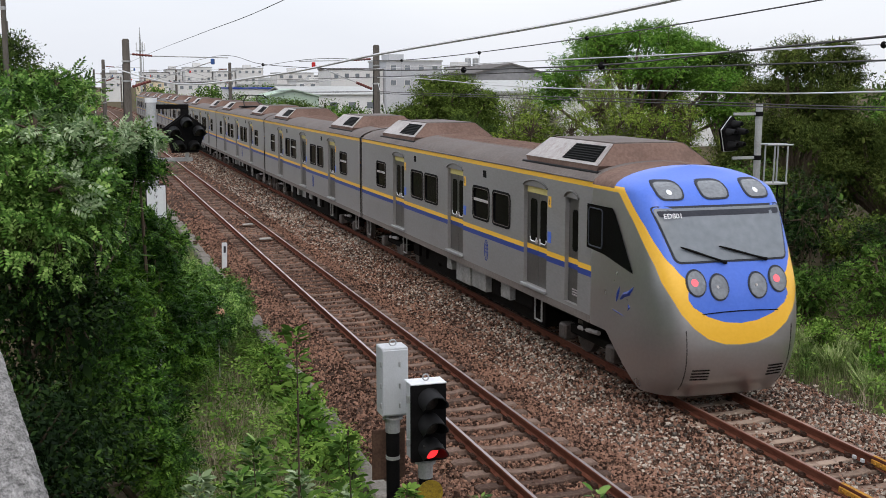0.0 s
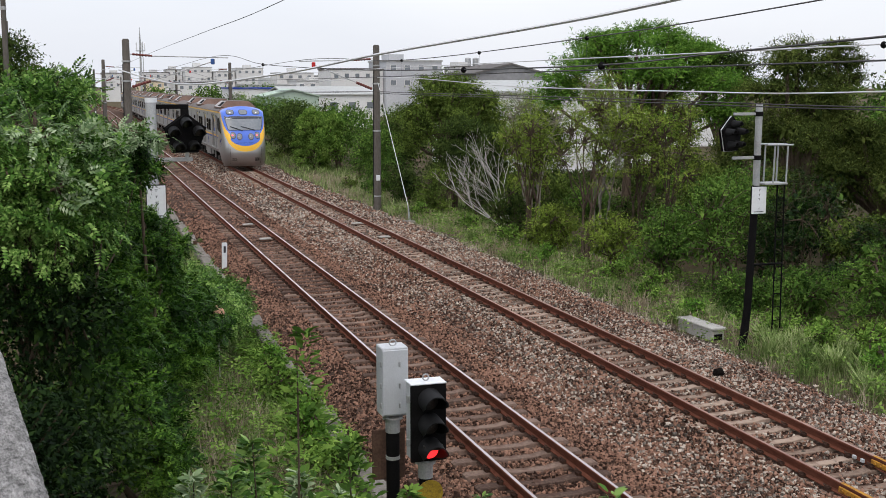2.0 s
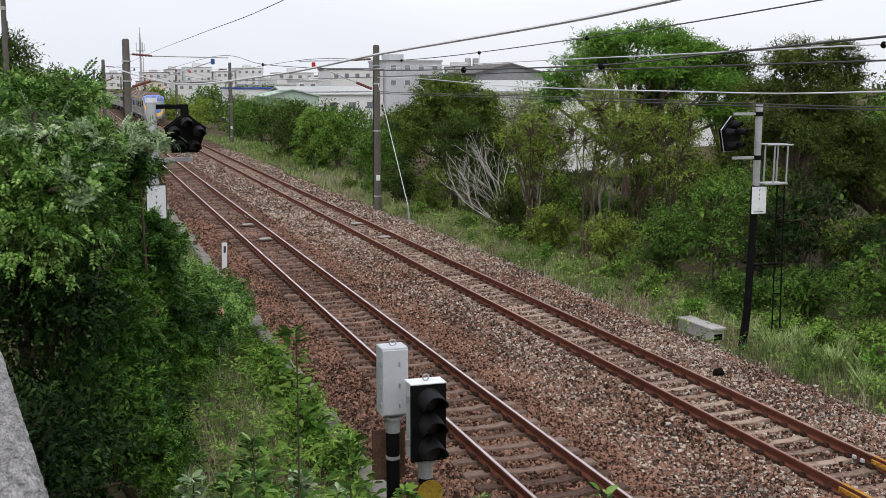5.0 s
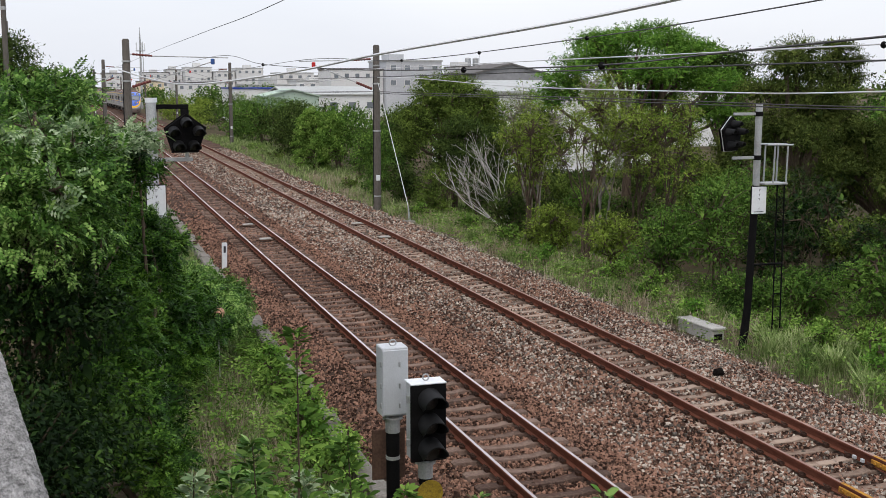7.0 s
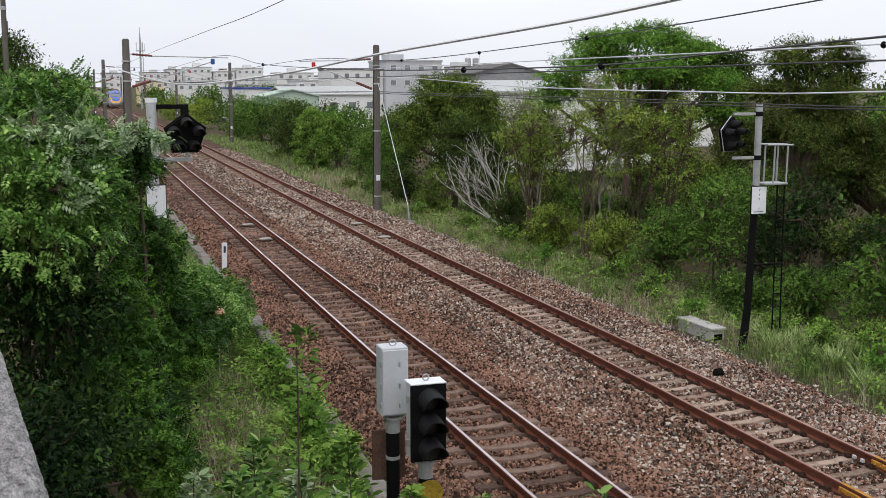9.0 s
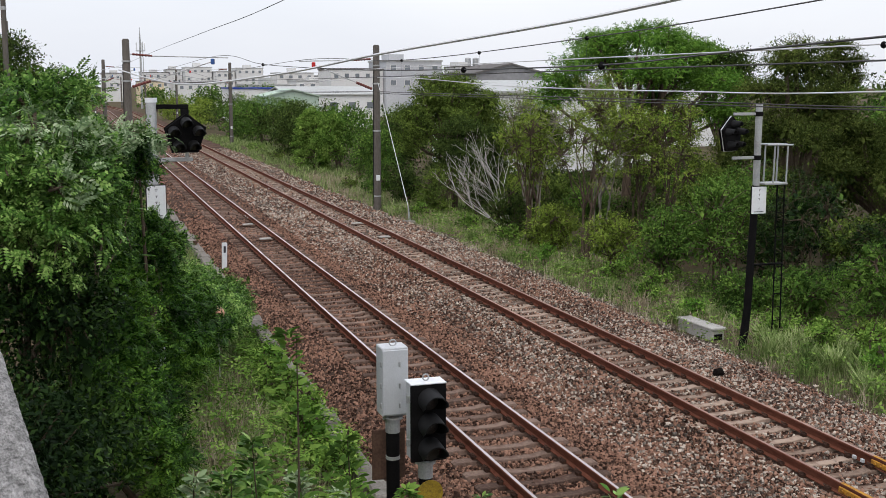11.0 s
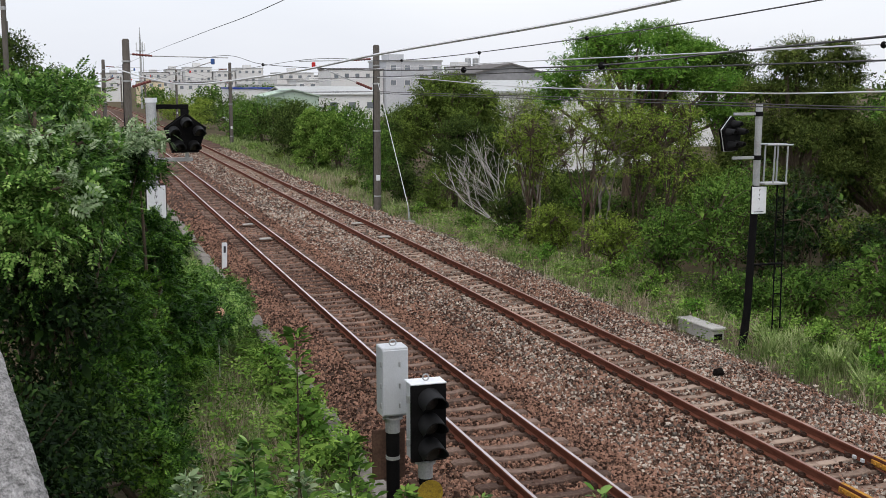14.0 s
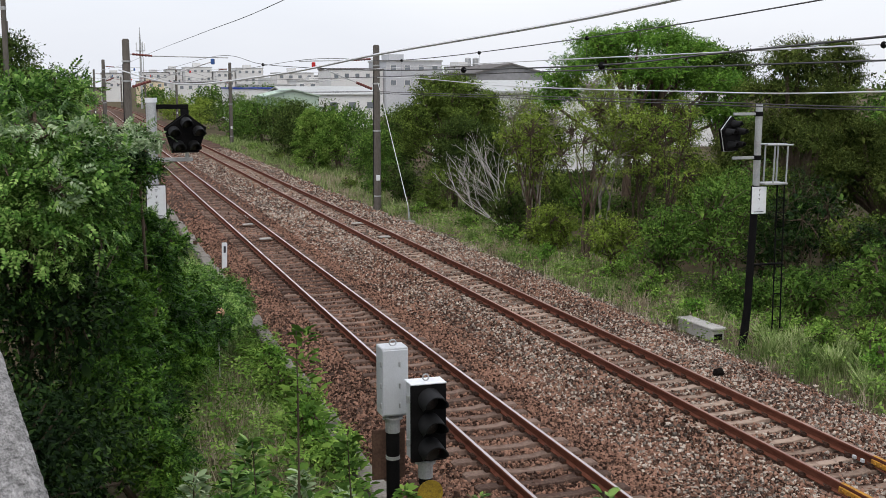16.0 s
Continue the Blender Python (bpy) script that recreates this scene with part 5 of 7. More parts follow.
    # undergrowth and low boughs of the bank, their shade painted as dark leaf colour
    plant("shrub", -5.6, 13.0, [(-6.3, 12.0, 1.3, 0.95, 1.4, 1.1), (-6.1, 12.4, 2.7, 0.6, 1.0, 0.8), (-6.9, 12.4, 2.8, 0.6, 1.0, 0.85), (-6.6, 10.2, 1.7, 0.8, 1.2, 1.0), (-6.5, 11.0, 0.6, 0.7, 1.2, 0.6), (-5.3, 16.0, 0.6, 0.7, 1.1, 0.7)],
          36000, 16, 0.085, "leaf_deep_shade", "small-leaved undergrowth with the bank's shade painted into its dark leaves", "shrub", 15, LEAF, 0.07, 0.05, twigs=120, stems=3, sway=0.6, shell=0.25, core=1500, core_size=0.16)
    plant("shrub", -5.9, 22.5, [(-5.7, 21.5, 2.7, 1.1, 1.6, 1.4), (-6.2, 24.0, 3.3, 1.2, 1.8, 1.4), (-5.0, 23.5, 1.7, 1.0, 1.6, 1.2)],
          3500, 6, 0.15, "leaf_near", green, "shrub", 16, PINNATE, 0.23, 0.07, twigs=60, stems=3, sway=1.5, shell=0.3)
    plant("shrub", -7.3, 27, [(-6.9, 26, 3.9, 1.2, 2.2, 1.3), (-7.9, 29, 4.3, 1.4, 2.4, 1.3), (-6.2, 30, 2.9, 1.3, 2.4, 1.5), (-7.2, 33, 3.8, 1.3, 2.4, 1.3)],
          16000, 12, 0.22, "leaf_fresh", "round-topped mid-green shrub behind the bank", "shrub", 17, LEAF, 0.13, 0.08, twigs=40, stems=3, sway=1.0)
    for i, (x, y, top, r) in enumerate(((-8.75, 58, 7.3, 1.7), (-8.6, 44, 5.3, 1.5), (-7.0, 66, 4.6, 1.6), (-8.2, 150, 8.3, 4.0), (-11.5, 185, 8.2, 5), (-8.8, 85, 4.7, 2.0), (-8, 110, 4.6, 2.2), (-10, 130, 4.9, 2.5), (-12, 200, 5.2, 4), (-19, 230, 5.6, 6), (-30, 260, 6.0, 7))):
        plant("tree", x, y, lumps(40 + i, x, y, top - (top + 0.5) * 0.42, r, r * 1.3, (top + 0.5) * 0.42, 7), 3500, 14, r * 0.16, "leaf_dark" if i in (0, 3, 4) else "leaf_mid",
              "rounded dark green tree behind the line" if i in (0, 3, 4) else "low green bush on the far bank of the line", "tree" if i in (0, 3, 4) else "bush", 60 + i, LEAF, 0.1 + r * 0.06, 0.1 + r * 0.02, twigs=16, sway=0.4)
    # young shoots close to the bridge
    for i, (x, y, top, n) in enumerate(((-4.52, 8.0, 3.42, 26), (-4.75, 8.4, 2.5, 30), (-3.9, 8.6, 2.35, 26), (-4.9, 7.9, 2.4, 30), (-5.15, 8.5, 2.2, 26), (-2.35, 10.0, 1.2, 16), (-3.3, 9.4, 1.6, 22), (-2.51, 7.0, 2.34, 9), (-4.2, 9.2, 1.9, 30), (-4.6, 9.0, 2.0, 30), (-3.75, 9.7, 1.5, 26))):
        rng = np.random.default_rng(200 + i)
        z0 = float(ground_height(np.array([x]), np.array([y]))[0])
        ob = thing("sapling", pose(x, y, z0), "young green shoot with oval leaves rising beside the bridge", "sapling", "young shoots")
        h = top - z0
        stem = [(0.06 * math.sin(2 * t + i), 0.05 * math.cos(3 * t + i), h * t) for t in np.linspace(0, 1, 8)]
        trunk = part("stem", Geo().tube(stem, list(np.linspace(0.018, 0.004, 8)), 6), M["bark"], ob, smooth=True)
        at, way = [], []
        for k in range(n * 10):
            t = 1 - 0.6 * (k / (n * 10)) ** 1.2
            s = np.array([np.interp(t, np.linspace(0, 1, 8), [q[j] for q in stem]) for j in range(3)])
            a = k * 2.4
            reach = 0.02 + (1 - t) * 0.9 * rng.random()
            d = np.array([math.cos(a), math.sin(a), 0.35])
            at.append(s + d * reach)
            way.append(d + rng.normal(size=3) * 0.25)
        v, f = scatter(OVAL, np.array(at), np.array(way), np.array([0, 0, 1.0]) + rng.normal(size=(len(at), 3)) * 0.45, (0.06 + 0.06 * rng.random(len(at))))
        # broad leaves
        crown = new("leaves", arrays_mesh("leaves", v, f, M["leaf_silver"] if i in (4, 8, 10) else M["leaf_mid"] if i % 2 == 0 else M["leaf_fresh"]))
        crown.parent = ob
        SWAYING.append((crown, 2.5, 300 + i))


def make_right_trees():
    plant("tree", 17.5, 45, dome(1, 17.4, 45, 5.2, 4.7, 3.4, 2.75, 30, 0.25) + [(21.4, 45, 5.3, 1.3, 1.2, 0.6), (22.6, 45, 4.8, 1.2, 1.2, 0.6), (20.6, 45, 3.9, 1.5, 1.4, 0.8), (22.2, 45.5, 3.6, 1.5, 1.4, 0.8), (19.0, 45.5, 2.9, 1.5, 1.3, 0.8), (13.4, 45, 4.4, 1.0, 1.0, 0.6)], 34000, 46, 0.26, "leaf_bright", "tall fresh green broadleaf tree with an open layered crown", "tree", 21, ROSETTE, 0.09, 0.22, twigs=120, stems=2, droop=0.1, sway=0.5, core=4000)
    plant("tree", 16.4, 32, dome(2, 16.3, 32, 2.9, 2.5, 2.4, 2.8, 22, 0.32) + [(16.4, 32, 6.1, 1.0, 1.0, 0.55), (15.9, 31.8, 5.7, 0.9, 0.9, 0.5), (17.0, 32, 5.5, 0.9, 0.9, 0.5), (15.4, 32, 4.9, 1.0, 1.0, 0.6), (17.6, 32, 4.7, 1.1, 1.0, 0.6)], 60000, 60, 0.16, "leaf_needle", "dark olive needle-leaved tree with a domed crown", "tree", 22, NEEDLE, 0.1, 0.25, twigs=90, sway=0.4, core=5000)
    plant("tree", 19.4, 31, dome(3, 19.2, 31, 2.6, 2.3, 2.4, 2.9, 20, 0.32), 42000, 60, 0.16, "leaf_needle", "dark olive needle-leaved tree with a domed crown", "tree", 23, NEEDLE, 0.1, 0.22, twigs=50, sway=0.4, core=4000)
    plant("tree", 18.7, 33, [(18.75, 33, 6.35, 0.55, 0.6, 0.3), (18.4, 33, 5.9, 0.5, 0.6, 0.3), (19.3, 33, 5.9, 0.5, 0.6, 0.25), (18.9, 33, 5.3, 0.8, 0.8, 0.4)], 9000, 30, 0.13, "leaf_needle", "dark slender tree top rising above its neighbours", "tree", 24, NEEDLE, 0.1, 0.14, twigs=40, core=300)
    plant("tree", 24.6, 50, dome(24, 24.6, 50, 4.9, 2.2, 2.2, 2.5, 12, 0.36), 14000, 40, 0.2, "leaf_dark", "grey-green tree behind the bright one", "tree", 38, LEAF, 0.12, 0.2, twigs=20, sway=0.3, core=2000)
    plant("tree", 13.2, 58, dome(4, 13.1, 58, 3.1, 3.2, 3.0, 3.2, 26, 0.3), 40000, 70, 0.2, "leaf_olive_dark", "round dense olive-green tree beside the catenary mast", "tree", 25, LEAF, 0.1, 0.22, twigs=40, sway=0.3, core=6000)
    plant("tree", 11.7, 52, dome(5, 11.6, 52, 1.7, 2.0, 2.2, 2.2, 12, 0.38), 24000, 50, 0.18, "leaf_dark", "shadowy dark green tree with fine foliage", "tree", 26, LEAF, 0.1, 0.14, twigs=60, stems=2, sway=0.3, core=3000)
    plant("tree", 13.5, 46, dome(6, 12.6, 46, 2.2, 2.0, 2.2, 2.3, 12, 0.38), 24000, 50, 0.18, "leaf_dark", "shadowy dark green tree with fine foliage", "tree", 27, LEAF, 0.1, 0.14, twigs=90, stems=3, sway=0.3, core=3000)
    plant("bush", 10.19, 78, dome(7, 10.19, 78, 0.9, 1.95, 1.9, 3.1, 28, 0.3), 24000, 40, 0.13, "leaf_weed", "bright green rounded bush beside the track", "bush", 28, LEAF, 0.12, 0.1, twigs=20, sway=0.3, core=3000)
    plant("bush", 10.9, 64, lumps(8, 10.9, 64, 1.3, 2.0, 2.0, 2.2, 11, 0.48), 10000, 40, 0.2, "leaf_mid", "mid-green bush at the foot of the mast", "bush", 29, LEAF, 0.14, 0.1, twigs=20, sway=0.3)
    plant("bush", 11.0, 95, lumps(9, 11.4, 95, 1.2, 2.2, 4, 2.8, 14, 0.46), 11000, 40, 0.28, "leaf_dark", "dark green thicket along the line", "bush", 30, LEAF, 0.18, 0.12, twigs=20, sway=0.3)
    plant("bush", 10.6, 87, lumps(10, 10.7, 87, 1.0, 1.5, 2.6, 2.5, 11, 0.46), 9000, 40, 0.22, "leaf_dark", "dark green thicket along the line", "bush", 31, LEAF, 0.16, 0.12, twigs=20, sway=0.3)
    plant("tree", 10.9, 126, lumps(11, 11.2, 126, 1.4, 2.6, 8, 3.2, 13, 0.44), 8000, 40, 0.35, "leaf_mid", "light green roadside tree beyond the masts", "tree", 32, LEAF, 0.22, 0.12, twigs=30, sway=0.3)
    plant("tree", 10.3, 160, lumps(12, 10.6, 160, 1.4, 2.9, 12, 3.2, 13, 0.42), 7000, 40, 0.4, "leaf_olive", "pale olive tree beyond the masts", "tree", 33, LEAF, 0.24, 0.12, twigs=30, sway=0.3)
    plant("tree", 9.8, 190, lumps(13, 10.2, 195, 1.2, 2.8, 14, 3.0, 12, 0.42), 6000, 40, 0.45, "leaf_olive", "pale olive tree beyond the masts", "tree", 34, LEAF, 0.26, 0.12, twigs=20, sway=0.3)
    # thin, half-bare trees with the warehouse showing between them
    for i, (x, y, top, r) in enumerate(((10.2, 34.5, 5.0, 1.5), (11.6, 36.5, 5.5, 1.6), (9.4, 37.5, 4.3, 1.3), (12.6, 33.5, 4.6, 1.5), (10.9, 40.5, 5.4, 1.6), (13.6, 37.0, 4.4, 1.5))):
        plant("tree", x, y, lumps(70 + i, x, y, top * 0.66, r * 1.15, r, top * 0.5, 12, 0.36), 3200, 14, 0.15, "leaf_olive", "thin half-bare tree with sparse olive leaves", "tree", 80 + i, ROSETTE, 0.06, 0.05, "bark_grey" if i % 3 == 1 else "bark", 230, 4, sway=0.5)
    # undergrowth at the foot of the trees; the darkest bushes carry shade in their leaf colour
    for i, (x, y, top, r, m) in enumerate(((10.9, 27.2, 3.0, 1.5, "leaf_mid"), (9.7, 31.5, 1.5, 1.1, "leaf_olive"), (10.4, 29.6, 1.9, 1.2, "leaf_mid"), (12.6, 26.4, 2.4, 1.4, "leaf_deep_shade"), (9.4, 35.5, 1.4, 1.0, "leaf_olive"),
                                            (9.6, 39.8, 1.6, 1.1, "leaf_dark"), (11.6, 42.5, 1.5, 1.2, "leaf_dark"), (11.2, 47.8, 2.0, 1.3, "leaf_dark"), (13.9, 24.8, 0.9, 1.2, "leaf_deep_shade"), (11.9, 22.0, 1.6, 1.0, "leaf_mid"),
                                            (13.1, 21.2, 2.9, 1.2, "leaf_bright"), (14.4, 28.0, 3.0, 1.7, "leaf_deep_shade"), (10.2, 24.6, 0.7, 0.9, "leaf_mid"), (11.6, 24.2, 0.8, 1.0, "leaf_mid"), (12.8, 29.5, 3.4, 1.5, "leaf_mid"),
                                            (9.9, 55.5, 1.6, 1.2, "leaf_dark"), (9.8, 59.5, 1.4, 1.1, "leaf_mid"), (15.5, 26.5, 2.0, 1.5, "leaf_deep_shade"), (13.0, 40.0, 1.3, 1.3, "leaf_mid"), (15.0, 41.0, 1.3, 1.5, "leaf_dark"), (14.6, 36.0, 1.2, 1.3, "leaf_mid"), (16.5, 39.0, 1.4, 1.5, "leaf_dark"), (12.2, 45.0, 1.8, 1.3, "leaf_olive"), (18.6, 42.5, 2.9, 1.9, "leaf_mid"), (20.4, 43.0, 2.6, 1.8, "leaf_olive"),
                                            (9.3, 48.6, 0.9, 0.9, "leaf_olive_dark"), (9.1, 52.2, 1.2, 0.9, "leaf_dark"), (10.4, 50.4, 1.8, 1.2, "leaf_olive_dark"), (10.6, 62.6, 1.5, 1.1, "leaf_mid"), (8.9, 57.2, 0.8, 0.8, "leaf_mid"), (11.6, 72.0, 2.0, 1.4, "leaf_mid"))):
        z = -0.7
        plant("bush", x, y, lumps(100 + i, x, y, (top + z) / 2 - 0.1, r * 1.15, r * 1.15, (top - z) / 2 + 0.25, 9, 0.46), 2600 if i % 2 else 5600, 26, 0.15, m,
              {"leaf_deep_shade": "small-leaved bush with deep shade painted into its leaf colour", "leaf_mid": "leafy green climber-covered bush under the trees", "leaf_olive_dark": "dark olive thicket bush at the wood's edge", "leaf_olive": "straggly olive bush with brown stems", "leaf_dark": "dark shaded bush under the trees", "leaf_bright": "feathery bright green bush at the wood's edge"}[m],
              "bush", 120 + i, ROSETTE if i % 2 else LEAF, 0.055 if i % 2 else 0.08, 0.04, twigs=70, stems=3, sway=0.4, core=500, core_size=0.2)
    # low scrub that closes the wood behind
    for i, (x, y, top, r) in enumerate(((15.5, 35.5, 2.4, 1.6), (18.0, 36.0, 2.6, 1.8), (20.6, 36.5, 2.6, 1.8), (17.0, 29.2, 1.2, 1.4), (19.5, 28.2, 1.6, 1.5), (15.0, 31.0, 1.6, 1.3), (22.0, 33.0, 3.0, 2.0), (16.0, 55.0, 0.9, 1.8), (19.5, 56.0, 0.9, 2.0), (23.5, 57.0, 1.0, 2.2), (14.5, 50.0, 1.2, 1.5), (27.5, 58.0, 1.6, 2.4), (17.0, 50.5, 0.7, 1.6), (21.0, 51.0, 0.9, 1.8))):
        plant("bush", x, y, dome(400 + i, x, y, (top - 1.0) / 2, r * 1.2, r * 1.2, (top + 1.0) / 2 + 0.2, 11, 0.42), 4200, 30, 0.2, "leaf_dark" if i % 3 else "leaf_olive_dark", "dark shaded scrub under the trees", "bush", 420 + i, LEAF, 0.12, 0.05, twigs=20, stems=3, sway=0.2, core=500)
    # leafy clumps on the verge and along the drain
    for i, (x, y, top, r, m) in enumerate(((8.6, 19.6, 0.35, 0.5, "leaf_weed"), (9.3, 18.6, 0.5, 0.6, "leaf_weed"), (8.5, 17.6, 0.3, 0.5, "leaf_bright"), (9.4, 17.0, 0.45, 0.6, "leaf_weed"), (10.0, 19.6, 0.5, 0.6, "leaf_olive_dark"), (9.0, 21.6, 0.2, 0.4, "leaf_weed"), (8.3, 24.2, 0.1, 0.4, "leaf_bright"), (8.5, 26.5, 0.3, 0.5, "leaf_weed"), (8.9, 29.5, 0.3, 0.5, "leaf_weed"), (8.4, 33.5, 0.1, 0.4, "leaf_bright"), (8.8, 38.0, 0.2, 0.5, "leaf_weed"), (8.7, 42.0, 0.3, 0.5, "leaf_weed"), (8.2, 47.0, 0.1, 0.6, "leaf_weed"), (8.3, 55.0, 0.3, 0.7, "leaf_weed"), (8.4, 61.0, 0.3, 0.7, "leaf_olive_dark"), (8.5, 77.0, 0.4, 0.8, "leaf_weed"), (8.6, 86.0, 0.5, 0.9, "leaf_olive_dark"), (8.6, 96.0, 0.5, 1.0, "leaf_weed"),
                                            (-2.6, 15.2, 0.25, 0.35, "leaf_weed"), (-2.75, 16.6, 0.35, 0.4, "leaf_bright"), (-2.5, 18.0, 0.2, 0.35, "leaf_weed"), (-2.7, 19.6, 0.4, 0.4, "leaf_weed"), (-2.45, 21.3, 0.25, 0.35, "leaf_bright"), (-3.9, 12.6, 0.6, 0.45, "leaf_bright"), (-4.2, 11.4, 0.9, 0.5, "leaf_weed"), (-4.8, 10.6, 0.9, 0.5, "leaf_weed"))):
        z = float(ground_height(np.array([x]), np.array([y]))[0])
        plant("weed_clump", x, y, dome(450 + i, x, y, z + (top - z) * 0.35, r, r, (top - z) * 0.65 + 0.1, 9, 0.36), 1100, 12, 0.07, m, "low leafy weed clump in the grass", "weed", 480 + i, LEAF if i % 2 else OVAL, 0.075, 0.015, twigs=24, stems=3, sway=0.8, core=100, core_size=0.1, group="weed clumps")
    # the wood behind
    for i, (x, y, top, r) in enumerate(((25, 38, 6.0, 3), (32, 46, 6.2, 3.5), (17.5, 66, 4.8, 2.8), (13.5, 70, 4.2, 2.4), (12.5, 82, 3.8, 2.4), (13, 108, 4.2, 3), (12.5, 118, 4.4, 3), (12, 142, 4.6, 3.5), (16, 125, 4.6, 4), (18, 140, 4.0, 4), (15, 92, 3.6, 2.6), (27, 35, 5.6, 3), (25, 29, 5.0, 2.6), (34, 42, 6.2, 4), (15, 76, 4.5, 2.6), (14, 100, 4.6, 3), (23, 26, 4.6, 2.4))):
        plant("tree", x, y, lumps(140 + i, x, y, top * 0.42, r * 1.15, r * 1.15, top * 0.62, 11, 0.45), 4500, 40, 0.42, "leaf_dark" if i % 2 else "leaf_mid", "dense tree in the wood behind the line", "tree", 160 + i, LEAF, 0.22, 0.18, twigs=16, sway=0.2)
    # a dead grey bush
    rng = random.Random(5)
    ob = thing("dead_bush", pose(11.05, 43.6, -0.85), "leaning bleached grey dead bush without leaves", "dead bush")
    for k in range(6):
        g = Geo()

        def grow(p, d, length, r, level):
            q = p + d * length * 0.5 + Vector((rng.uniform(-1, 1), rng.uniform(-1, 1), rng.uniform(-1, 1))) * length * 0.05
            e = q + (d + Vector((rng.uniform(-.2, .2), rng.uniform(-.2, .2), rng.uniform(-.1, .25)))) * length * 0.5
            g.tube([p, q, e], [r, r * 0.8, r * 0.55], 5, cap=False)
            if level:
                for _ in range(3):
                    grow(e if _ else q, (d + Vector((rng.uniform(-.7, .7), rng.uniform(-.7, .7), rng.uniform(-.3, .6)))).normalized(), length * rng.uniform(0.45, 0.7), r * 0.58, level - 1)
        grow(Vector((rng.uniform(-.15, .15), rng.uniform(-.15, .15), 0)), Vector((rng.uniform(-1.25, -0.1), rng.uniform(-0.3, 0.1), 0.8)).normalized(), rng.uniform(1.5, 2.1), 0.03, 4)
        part("branch", g, M["dry_wood"], ob)


def tufts(name, spots, blades, height, material, seed, label, wide=0.25, broad=1.0):
    """Grass: many bent blades in tufts, as one body."""
    rng = np.random.default_rng(seed)
    spots = np.array(spots, float)
    n = len(spots) * blades
    c = np.repeat(spots, blades, 0)
    off = rng.normal(size=(n, 2)) * wide * np.repeat(0.5 + 0.5 * rng.random(len(spots)), blades)[:, None]
    x, y = c[:, 0] + off[:, 0], c[:, 1] + off[:, 1]
    at = np.stack([x, y, np.maximum(ground_height(x, y), np.where((x > 6.7) & (x < 7.1), -0.55, -9)) - 0.03], -1)
    way = np.concatenate([unit(off + rng.normal(size=(n, 2)) * 0.35), np.zeros((n, 1))], 1)
    size = height * (0.45 + 0.75 * rng.random(n)) * c[:, 2]
    tv, tf = BLADE
    yv = way
    xv = np.stack([way[:, 1], -way[:, 0], np.zeros(n)], -1)
    zv = np.array([0, 0, 1.0])
    bend = (0.3 + 1.3 * rng.random(n))[:, None, None]
    v = at[:, None] + size[:, None, None] * (tv[None, :, :1] * 0.8 * broad * xv[:, None] + tv[None, :, 1:2] * bend * yv[:, None] + tv[None, :, 2:] * zv)
    f = (tf[None] + (len(tv) * np.arange(n))[:, None, None]).reshape(-1, 4)
    ob = new(name, arrays_mesh(name, v.reshape(-1, 3), f, M[material]))
    return tagged(ob, label, "grass", kind="stuff")


def make_grass():
    rng = np.random.default_rng(77)

    def field(n, x0, x1, y0, y1, lo, hi, p=1.0):
        return np.stack([spread(rng, x0, x1, n), y0 + (y1 - y0) * rng.random(n) ** p, spread(rng, lo, hi, n)], -1)
    tufts("grass_verge", np.concatenate([field(620, 7.2, 10.5, 14, 60, 0.25, 1.5), field(500, 10.0, 16, 15, 30, 0.4, 1.0)]), 30, 0.32, "grass", 5, "tangled green verge grass beside the ballast", 0.15)
    tufts("grass_far", field(900, 6.9, 13, 44, 130, 0.6, 1.7), 24, 0.32, "grass", 9, "pale green verge grass farther along the line", 0.25, 2.6)
    tufts("grass_tufts", np.concatenate([field(60, 7.75, 10.2, 15.5, 20.5, 0.8, 1.7), field(8, 8.4, 9.3, 20.5, 22, 1.0, 1.4), field(14, 7.5, 9.0, 24, 36, 0.9, 1.3), field(20, 7.9, 10.5, 36, 70, 0.8, 1.2)]), 190, 0.38, "grass", 6, "tall fresh green grass tufts on the verge", 0.15, 1.7)
    tufts("dry_grass", np.concatenate([field(420, 7.2, 10.5, 14, 70, 0.6, 1.3), field(170, -4.7, -3.3, 11.0, 15, 0.4, 0.9), field(60, -4.6, -3.0, 14, 20, 0.6, 1.2)]), 40, 0.42, "grass_dry", 7, "bleached dry grass among the weeds")
    tufts("bank_grass", np.concatenate([field(520, -5.0, -2.45, 10, 30, 0.4, 1.2), field(300, -2.6, -2.15, 15, 60, 0.3, 0.9), field(260, -7, -2.6, 30, 60, 0.5, 1.3)]), 34, 0.36, "grass", 8, "rough green grass on the bank beside the drain")
    # low leafy weeds
    n = 16000
    x, y = np.concatenate([spread(rng, -5.4, -2.4, 4500), spread(rng, -2.9, -2.0, 2500), spread(rng, 7.25, 12.5, 9000)]), np.concatenate([spread(rng, 8.5, 22, 4500), spread(rng, 15.5, 28, 2500), spread(rng, 14, 50, 9000)])
    at = np.stack([x, y, ground_height(x, y) + 0.04 + (0.12 + 0.2 * (1 + np.sin(x * 2.1 + 3 * np.sin(y * 0.9)) * np.cos(y * 1.7))) * rng.random(n)], -1)
    v, f = scatter(ROSETTE, at, rng.normal(size=(n, 3)) * (1, 1, 0.3), np.array([0, 0, 1.0]) + rng.normal(size=(n, 3)) * 0.3, 0.06 + 0.06 * rng.random(n))
    tagged(new("weeds", arrays_mesh("weeds", v, f, M["leaf_weed"])), "low leafy green weeds on both verges", "weeds", kind="stuff")


